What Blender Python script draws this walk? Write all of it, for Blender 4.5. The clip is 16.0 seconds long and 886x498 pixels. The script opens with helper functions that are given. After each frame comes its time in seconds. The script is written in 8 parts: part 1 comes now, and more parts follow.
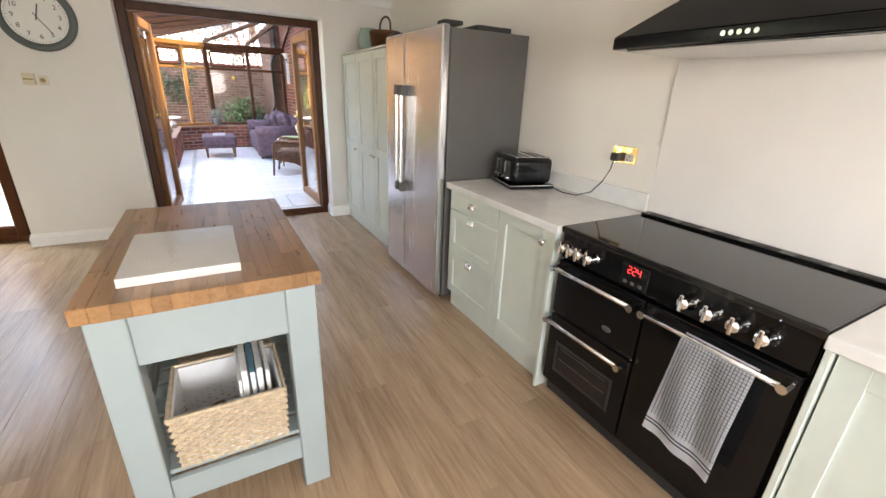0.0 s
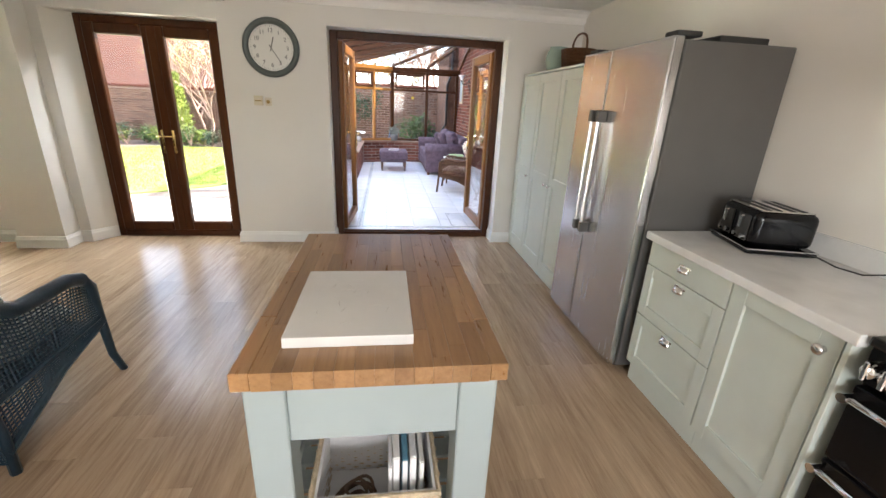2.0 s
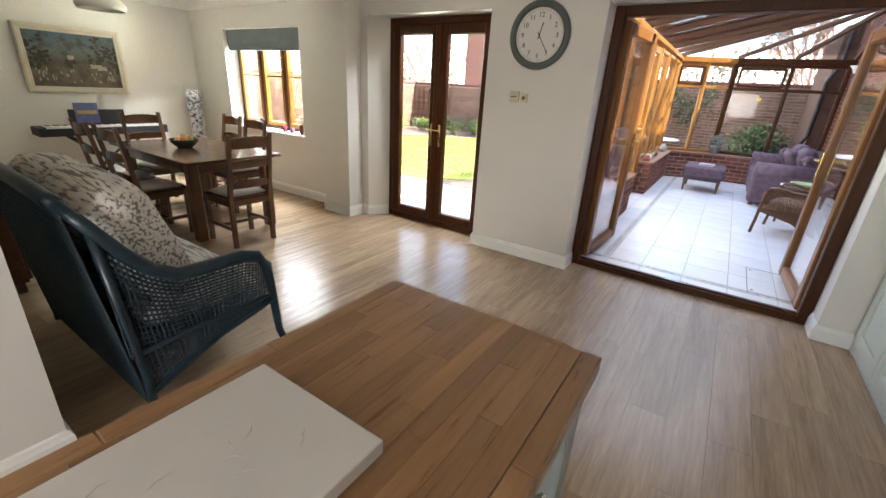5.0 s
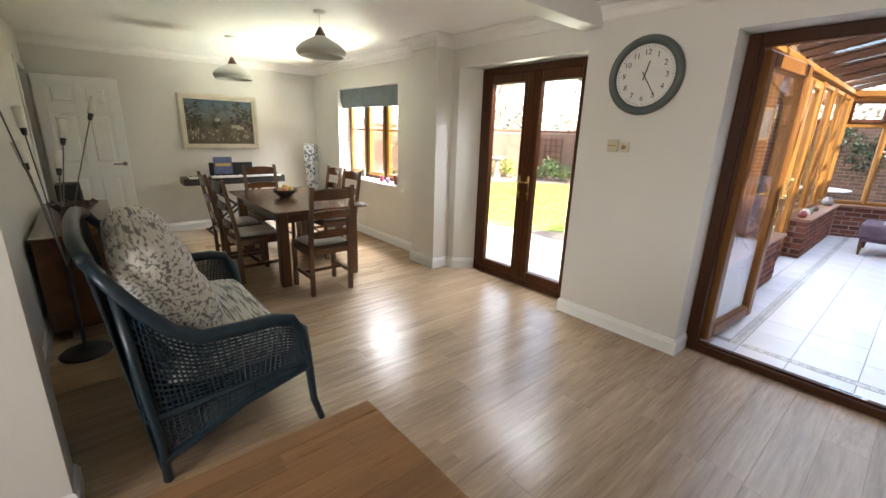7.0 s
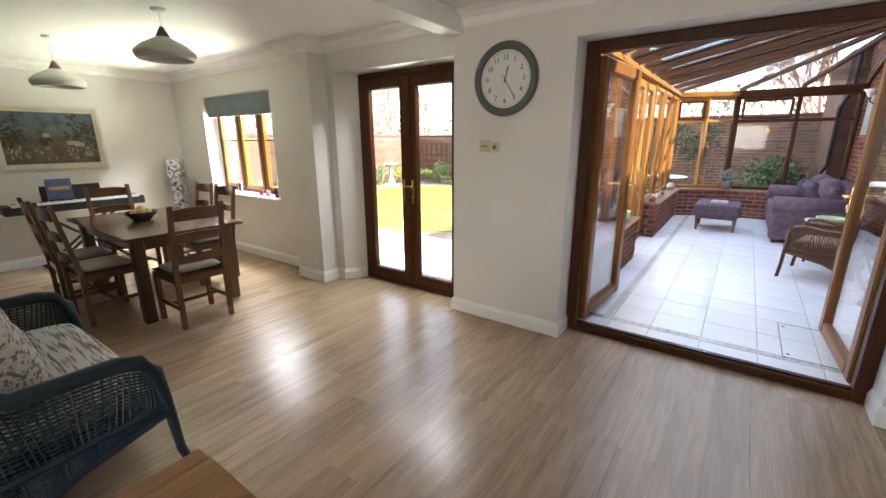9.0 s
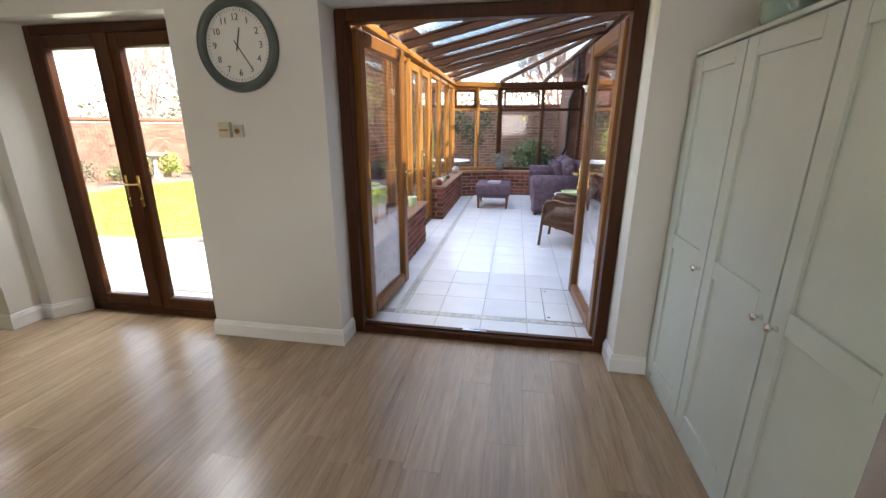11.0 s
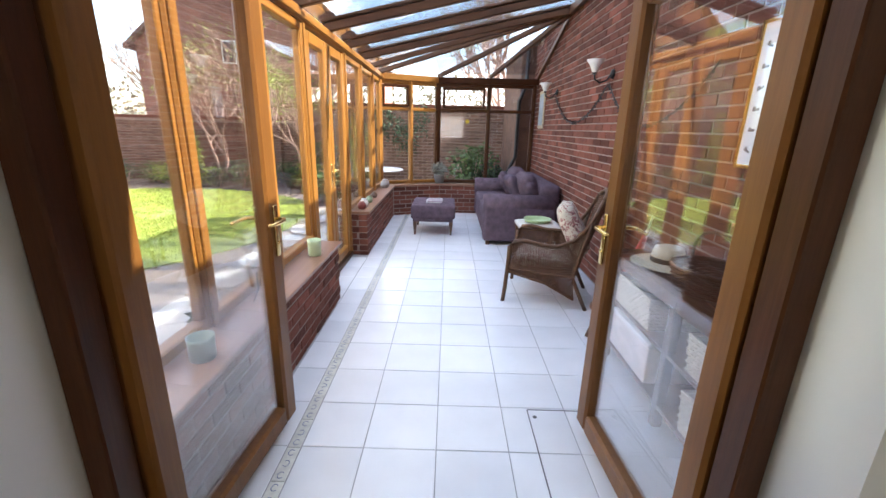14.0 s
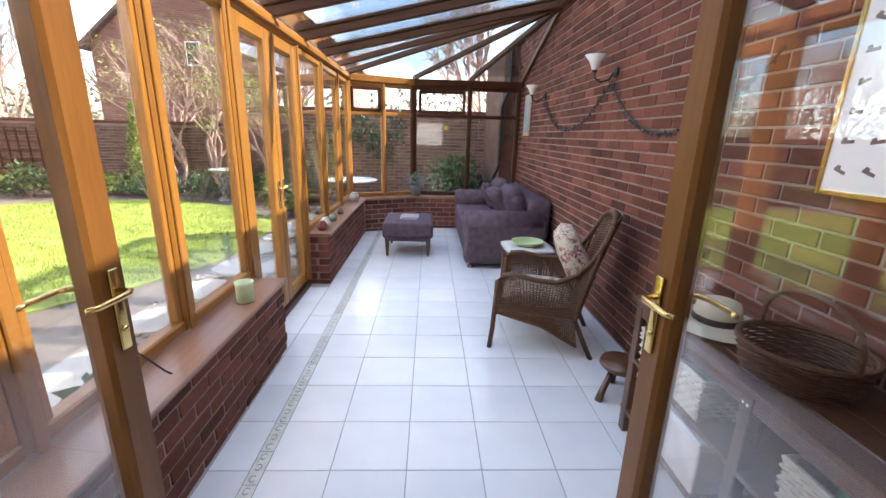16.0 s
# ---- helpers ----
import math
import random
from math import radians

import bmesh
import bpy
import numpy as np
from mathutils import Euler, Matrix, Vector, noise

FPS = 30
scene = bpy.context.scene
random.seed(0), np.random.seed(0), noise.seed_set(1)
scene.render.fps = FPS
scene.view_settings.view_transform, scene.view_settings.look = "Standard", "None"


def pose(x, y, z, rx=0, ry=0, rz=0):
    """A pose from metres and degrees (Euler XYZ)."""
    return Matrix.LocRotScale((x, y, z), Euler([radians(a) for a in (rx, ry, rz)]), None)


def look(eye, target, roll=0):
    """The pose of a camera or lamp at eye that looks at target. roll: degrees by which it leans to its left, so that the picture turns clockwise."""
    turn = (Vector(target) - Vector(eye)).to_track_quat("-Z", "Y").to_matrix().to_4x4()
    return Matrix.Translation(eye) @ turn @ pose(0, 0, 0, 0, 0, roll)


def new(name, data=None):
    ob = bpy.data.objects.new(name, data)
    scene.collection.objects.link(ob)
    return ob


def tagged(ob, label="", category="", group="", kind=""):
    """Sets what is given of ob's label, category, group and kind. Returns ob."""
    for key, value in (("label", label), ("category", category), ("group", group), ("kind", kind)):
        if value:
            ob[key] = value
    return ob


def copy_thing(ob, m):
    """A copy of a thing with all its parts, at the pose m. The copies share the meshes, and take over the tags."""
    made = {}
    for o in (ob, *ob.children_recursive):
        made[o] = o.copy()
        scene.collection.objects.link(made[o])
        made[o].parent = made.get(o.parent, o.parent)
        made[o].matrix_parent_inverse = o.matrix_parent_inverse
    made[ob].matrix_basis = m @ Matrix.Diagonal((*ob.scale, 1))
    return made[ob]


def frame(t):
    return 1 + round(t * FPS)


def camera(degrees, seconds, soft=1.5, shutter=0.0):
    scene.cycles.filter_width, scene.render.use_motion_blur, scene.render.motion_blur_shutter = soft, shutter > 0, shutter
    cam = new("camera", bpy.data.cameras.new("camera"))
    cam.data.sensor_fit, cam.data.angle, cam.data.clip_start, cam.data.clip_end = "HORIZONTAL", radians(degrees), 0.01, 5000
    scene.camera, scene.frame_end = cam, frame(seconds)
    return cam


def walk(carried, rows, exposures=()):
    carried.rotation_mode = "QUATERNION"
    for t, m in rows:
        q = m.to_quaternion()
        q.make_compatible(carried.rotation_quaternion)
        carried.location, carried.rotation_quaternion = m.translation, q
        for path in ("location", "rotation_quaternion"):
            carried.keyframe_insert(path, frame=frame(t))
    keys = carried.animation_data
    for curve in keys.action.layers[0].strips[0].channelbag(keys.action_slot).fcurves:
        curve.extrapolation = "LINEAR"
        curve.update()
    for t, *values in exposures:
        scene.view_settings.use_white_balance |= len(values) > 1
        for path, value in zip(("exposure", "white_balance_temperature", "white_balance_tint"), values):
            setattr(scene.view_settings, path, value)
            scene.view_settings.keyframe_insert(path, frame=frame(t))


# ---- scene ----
cam = camera(94.3, 16.0)
EXPOSURES = [(0, 3.45), (1.5, 3.35), (3, 3.15), (5, 3.0), (7.5, 3.05), (9, 2.85), (10, 2.75), (12.5, 2.65), (13.5, 2.65), (14.5, 2.5), (16, 2.35)]
PATH = [
    (0, (0.217, 0.241, 1.459), (1.131, 1.873, 0.749), 2.2),
    (0.5, (0.18, 0.25, 1.466), (0.948, 1.956, 0.759), 3.0),
    (1, (0.131, 0.349, 1.441), (0.752, 2.119, 0.748), 2.9),
    (1.5, (0.097, 0.536, 1.472), (0.568, 2.355, 0.788), 2.9),
    (2, (0.171, 0.679, 1.487), (0.449, 2.546, 0.826), 2.8),
    (2.5, (0.298, 0.818, 1.489), (0.274, 2.696, 0.802), 4.8),
    (3, (0.345, 0.997, 1.479), (0.069, 2.848, 0.773), 4.0),
    (3.5, (0.37, 1.184, 1.498), (-0.159, 2.986, 0.812), 2.5),
    (4, (0.429, 1.312, 1.509), (-0.316, 3.039, 0.826), 2.4),
    (4.5, (0.557, 1.46, 1.494), (-0.352, 3.094, 0.785), 3.4),
    (5, (0.582, 1.618, 1.476), (-0.432, 3.18, 0.749), 3.5),
    (7.5, (0.546, 2.157, 1.513), (-0.943, 3.385, 0.986), 1.8),
    (8, (0.556, 2.176, 1.512), (-0.885, 3.461, 0.989), 1.3),
    (8.5, (0.571, 2.197, 1.505), (-0.75, 3.608, 0.989), 0.5),
    (9, (0.62, 2.239, 1.497), (-0.511, 3.806, 0.981), -0.3),
    (9.5, (0.674, 2.298, 1.485), (-0.216, 4.009, 0.96), -0.6),
    (10, (0.744, 2.392, 1.473), (0.094, 4.201, 0.922), -0.7),
    (12.5, (0.712, 3.596, 1.488), (0.612, 5.505, 0.901), 0.9),
    (13, (0.643, 3.948, 1.522), (0.588, 5.854, 0.917), 0.7),
    (13.5, (0.601, 4.193, 1.504), (0.557, 6.105, 0.92), 1.1),
    (14, (0.562, 4.47, 1.505), (0.547, 6.388, 0.939), 1.4),
    (14.5, (0.508, 4.713, 1.508), (0.557, 6.631, 0.942), 1.2),
    (15, (0.487, 4.929, 1.534), (0.569, 6.846, 0.972), 1.2),
    (15.5, (0.54, 5.074, 1.514), (0.622, 6.996, 0.966), 1.4),
    (16, (0.625, 5.204, 1.518), (0.696, 7.129, 0.981), 1.5),
]
walk(cam, [(t, look(eye, target, roll)) for t, eye, target, roll in PATH], EXPOSURES)

# ---- light ----
SUN_ELEV, SUN_TURN = 39.0, 8.0
world = bpy.data.worlds.new("sky")
scene.world = world
world.use_nodes = True
wn = world.node_tree
sky = wn.nodes.new("ShaderNodeTexSky")
sky.sky_type, sky.sun_disc = "NISHITA", False
sky.sun_elevation, sky.sun_rotation = radians(SUN_ELEV), radians(90 - SUN_TURN)
sky.dust_density, sky.ozone_density = 1.5, 1.5
# broken white cloud over the blue
tcw = wn.nodes.new("ShaderNodeTexCoord")
cloud = wn.nodes.new("ShaderNodeTexNoise")
cloud.inputs["Scale"].default_value, cloud.inputs["Detail"].default_value = 3.0, 8.0
cramp = wn.nodes.new("ShaderNodeValToRGB")
cramp.color_ramp.elements[0].position, cramp.color_ramp.elements[1].position = 0.50, 0.70
cmix = wn.nodes.new("ShaderNodeMixRGB")
cmix.inputs[2].default_value = (11.0, 11.2, 11.5, 1)
wn.links.new(tcw.outputs["Generated"], cloud.inputs["Vector"])
wn.links.new(cloud.outputs["Fac"], cramp.inputs[0])
wn.links.new(cramp.outputs[0], cmix.inputs[0])
wn.links.new(sky.outputs[0], cmix.inputs[1])
bg = wn.nodes["Background"]
wn.links.new(cmix.outputs[0], bg.inputs["Color"])
bg.inputs["Strength"].default_value = 0.15
sun = new("sun", bpy.data.lights.new("sun", "SUN"))
sun.data.energy, sun.data.angle, sun.data.color = 5.0, radians(0.6), (1.0, 0.94, 0.84)
ce, se = math.cos(radians(SUN_ELEV)), math.sin(radians(SUN_ELEV))
sd = Vector((ce * math.cos(radians(SUN_TURN)), ce * math.sin(radians(SUN_TURN)), se))
sun.matrix_world = look(sd * 30, (0, 0, 0))


def window_lamp(at, target, w, h, watts, colour=(0.93, 0.97, 1.0)):
    """An added fill lamp that stands in for daylight at one opening."""
    la = new("sky_light", bpy.data.lights.new("sky_light", "AREA"))
    la.data.shape, la.data.size, la.data.size_y, la.data.energy, la.data.color = "RECTANGLE", w, h, watts, colour
    la.matrix_world = look(at, target)
    return la


# kitchen fill lamp, added in a made-up opening behind the camera
window_lamp((0.3, -2.12, 1.5), (0.4, 2.2, 0.3), 1.9, 1.04, 10, (1.0, 0.95, 0.91))
# fill lamps added above the glazing, out of view, to brighten the dining end
window_lamp((-2.0, 5.70, 2.42), (-2.6, 2.0, 0.6), 1.3, 0.45, 16)
window_lamp((-4.7, 5.70, 2.38), (-5.0, 2.0, 0.6), 1.5, 0.45, 85)
# lamp added low outside, imitating light thrown up by the sunlit lawn
window_lamp((-4.7, 6.4, 0.1), (-5.0, 3.0, 2.2), 1.8, 0.7, 80, (0.96, 1.0, 0.80))


# ---- materials ----
def ramp(nt, fac, stops):
    r = nt.nodes.new("ShaderNodeValToRGB")
    el = r.color_ramp.elements
    while len(el) < len(stops):
        el.new(0.5)
    for e, (p, c) in zip(el, stops):
        e.position, e.color = p, (*c, 1)
    nt.links.new(fac, r.inputs[0])
    return r.outputs[0]


def coords(nt, scale=(1, 1, 1), kind="Object"):
    tc = nt.nodes.new("ShaderNodeTexCoord")
    mp = nt.nodes.new("ShaderNodeMapping")
    mp.inputs["Scale"].default_value = scale
    nt.links.new(tc.outputs[kind], mp.inputs[0])
    return mp.outputs[0]


def noise_of(nt, vec, scale, detail=4, rough=0.55, distort=0.0):
    n = nt.nodes.new("ShaderNodeTexNoise")
    n.inputs["Scale"].default_value, n.inputs["Detail"].default_value = scale, detail
    n.inputs["Roughness"].default_value, n.inputs["Distortion"].default_value = rough, distort
    nt.links.new(vec, n.inputs["Vector"])
    return n.outputs["Fac"]


def mix(nt, fac, a, b, how="MIX"):
    m = nt.nodes.new("ShaderNodeMixRGB")
    m.blend_type = how
    for i, v in enumerate((fac, a, b)):
        if isinstance(v, (int, float)):
            m.inputs[i].default_value = v
        elif isinstance(v, tuple):
            m.inputs[i].default_value = (*v, 1)
        else:
            nt.links.new(v, m.inputs[i])
    return m.outputs[0]


def mat(name, base, rough=0.5, metal=0.0, var=0.12, scale=6.0, fine=90.0, bump=0.02, stretch=(1, 1, 1), coat=0.0, pieces=0.0, space="Object", spec=0.5):
    """A painted, woven or metal surface with broad and fine variation and slight relief."""
    m = bpy.data.materials.new(name)
    m.use_nodes = True
    nt = m.node_tree
    p = nt.nodes["Principled BSDF"]
    vec = coords(nt, stretch, space)
    big = noise_of(nt, vec, scale)
    small = noise_of(nt, vec, fine, 3)
    lo, hi = tuple(c * (1 - var) for c in base), tuple(min(1, c * (1 + var)) for c in base)
    col = ramp(nt, big, [(0.3, lo), (0.7, hi)])
    col = mix(nt, 0.25 * min(1, var * 4), col, ramp(nt, small, [(0.3, lo), (0.7, hi)]))
    if pieces:
        oi = nt.nodes.new("ShaderNodeObjectInfo")
        gi = nt.nodes.new("ShaderNodeNewGeometry")
        add = nt.nodes.new("ShaderNodeMath")
        add.operation = "FRACT"
        add2 = nt.nodes.new("ShaderNodeMath")
        add2.operation = "ADD"
        nt.links.new(oi.outputs["Random"], add2.inputs[0])
        nt.links.new(gi.outputs["Random Per Island"], add2.inputs[1])
        nt.links.new(add2.outputs[0], add.inputs[0])
        tone = ramp(nt, add.outputs[0], [(0.0, (1 - pieces,) * 3), (1.0, (1 + pieces * 0.6,) * 3)])
        col = mix(nt, 1.0, col, tone, "MULTIPLY")
    nt.links.new(col, p.inputs["Base Color"])
    p.inputs["Roughness"].default_value, p.inputs["Metallic"].default_value = rough, metal
    p.inputs["Coat Weight"].default_value = coat
    p.inputs["Specular IOR Level"].default_value = spec
    rr = nt.nodes.new("ShaderNodeMapRange")
    rr.inputs["To Min"].default_value, rr.inputs["To Max"].default_value = max(0.02, rough * 0.85), min(1, rough * 1.15)
    nt.links.new(big, rr.inputs["Value"])
    nt.links.new(rr.outputs[0], p.inputs["Roughness"])
    if bump:
        b = nt.nodes.new("ShaderNodeBump")
        b.inputs["Strength"].default_value, b.inputs["Distance"].default_value = min(1, bump * 10), 0.004
        nt.links.new(small, b.inputs["Height"])
        nt.links.new(b.outputs[0], p.inputs["Normal"])
    return m


def wood(name, dark, light, axis=1, rough=0.4, pieces=0.0, grain=1.0, coat=0.0, knots=False, spec=0.5):
    """Wood with long grain along the given axis."""
    m = bpy.data.materials.new(name)
    m.use_nodes = True
    nt = m.node_tree
    p = nt.nodes["Principled BSDF"]
    st = [14.0 * grain] * 3
    st[axis] = 0.9 * grain
    vec = coords(nt, tuple(st))
    oi = nt.nodes.new("ShaderNodeObjectInfo")
    gi = nt.nodes.new("ShaderNodeNewGeometry")
    s = nt.nodes.new("ShaderNodeMath")
    s.operation = "ADD"
    nt.links.new(oi.outputs["Random"], s.inputs[0])
    nt.links.new(gi.outputs["Random Per Island"], s.inputs[1])
    sh = nt.nodes.new("ShaderNodeVectorMath")
    sh.operation = "MULTIPLY_ADD"
    cb = nt.nodes.new("ShaderNodeCombineXYZ")
    for i in range(3):
        nt.links.new(s.outputs[0], cb.inputs[i])
    nt.links.new(cb.outputs[0], sh.inputs[0])
    sh.inputs[1].default_value = (37.0, 53.0, 41.0)
    nt.links.new(vec, sh.inputs[2])
    broad = noise_of(nt, sh.outputs[0], 0.55, 5, 0.6, 0.6)
    fine = noise_of(nt, sh.outputs[0], 4.0, 6, 0.7)
    mid = tuple((a + b) / 2 for a, b in zip(dark, light))
    col = ramp(nt, broad, [(0.28, dark), (0.5, mid), (0.72, light)])
    col = mix(nt, 0.45, col, ramp(nt, fine, [(0.3, dark), (0.7, light)]))
    if pieces:
        fr = nt.nodes.new("ShaderNodeMath")
        fr.operation = "FRACT"
        nt.links.new(s.outputs[0], fr.inputs[0])
        col = mix(nt, 1.0, col, ramp(nt, fr.outputs[0], [(0, (1 - pieces,) * 3), (1, (1 + pieces * 0.5,) * 3)]), "MULTIPLY")
    if knots:
        kv = nt.nodes.new("ShaderNodeTexVoronoi")
        kv.inputs["Scale"].default_value = 1.7
        st2 = [1.5] * 3
        st2[axis] = 0.7
        nt.links.new(coords(nt, tuple(st2)), kv.inputs["Vector"])
        kf = ramp(nt, kv.outputs["Distance"], [(0.0, (0.35, 0.28, 0.22)), (0.045, (0.6, 0.52, 0.45)), (0.10, (1, 1, 1))])
        col = mix(nt, 0.8, col, kf, "MULTIPLY")
    nt.links.new(col, p.inputs["Base Color"])
    rr = nt.nodes.new("ShaderNodeMapRange")
    rr.inputs["To Min"].default_value, rr.inputs["To Max"].default_value = rough * 0.85, rough * 1.2
    nt.links.new(fine, rr.inputs["Value"])
    nt.links.new(rr.outputs[0], p.inputs["Roughness"])
    p.inputs["Coat Weight"].default_value, p.inputs["Coat Roughness"].default_value = coat, 0.15
    p.inputs["Specular IOR Level"].default_value = spec
    b = nt.nodes.new("ShaderNodeBump")
    b.inputs["Strength"].default_value, b.inputs["Distance"].default_value = 0.25, 0.002
    nt.links.new(fine, b.inputs["Height"])
    nt.links.new(b.outputs[0], p.inputs["Normal"])
    return m


def glass(name, tint=(1, 1, 1), gloss=0.12):
    """Clear pane: lets light straight through, mirrors a little at grazing angles."""
    m = bpy.data.materials.new(name)
    m.use_nodes = True
    nt = m.node_tree
    nt.nodes.remove(nt.nodes["Principled BSDF"])
    t, g, mx = (nt.nodes.new("ShaderNodeBsdf" + k) if k != "Mix" else nt.nodes.new("ShaderNodeMixShader") for k in ("Transparent", "Glossy", "Mix"))
    t.inputs[0].default_value = (*tint, 1)
    g.inputs["Roughness"].default_value = 0.01
    lw = nt.nodes.new("ShaderNodeLayerWeight")
    pw = nt.nodes.new("ShaderNodeMath")
    pw.operation = "POWER"
    pw.inputs[1].default_value = 2.1
    nt.links.new(lw.outputs["Facing"], pw.inputs[0])
    ma = nt.nodes.new("ShaderNodeMath")
    ma.operation = "MULTIPLY_ADD"
    ma.inputs[1].default_value, ma.inputs[2].default_value = 0.85, gloss * 0.2
    nt.links.new(pw.outputs[0], ma.inputs[0])
    nt.links.new(ma.outputs[0], mx.inputs[0])
    nt.links.new(t.outputs[0], mx.inputs[1])
    nt.links.new(g.outputs[0], mx.inputs[2])
    nt.links.new(mx.outputs[0], nt.nodes["Material Output"].inputs[0])
    return m


def glow(name, colour, strength):
    m = bpy.data.materials.new(name)
    m.use_nodes = True
    p = m.node_tree.nodes["Principled BSDF"]
    p.inputs["Base Color"].default_value = p.inputs["Emission Color"].default_value = (*colour, 1)
    p.inputs["Emission Strength"].default_value = strength
    return m


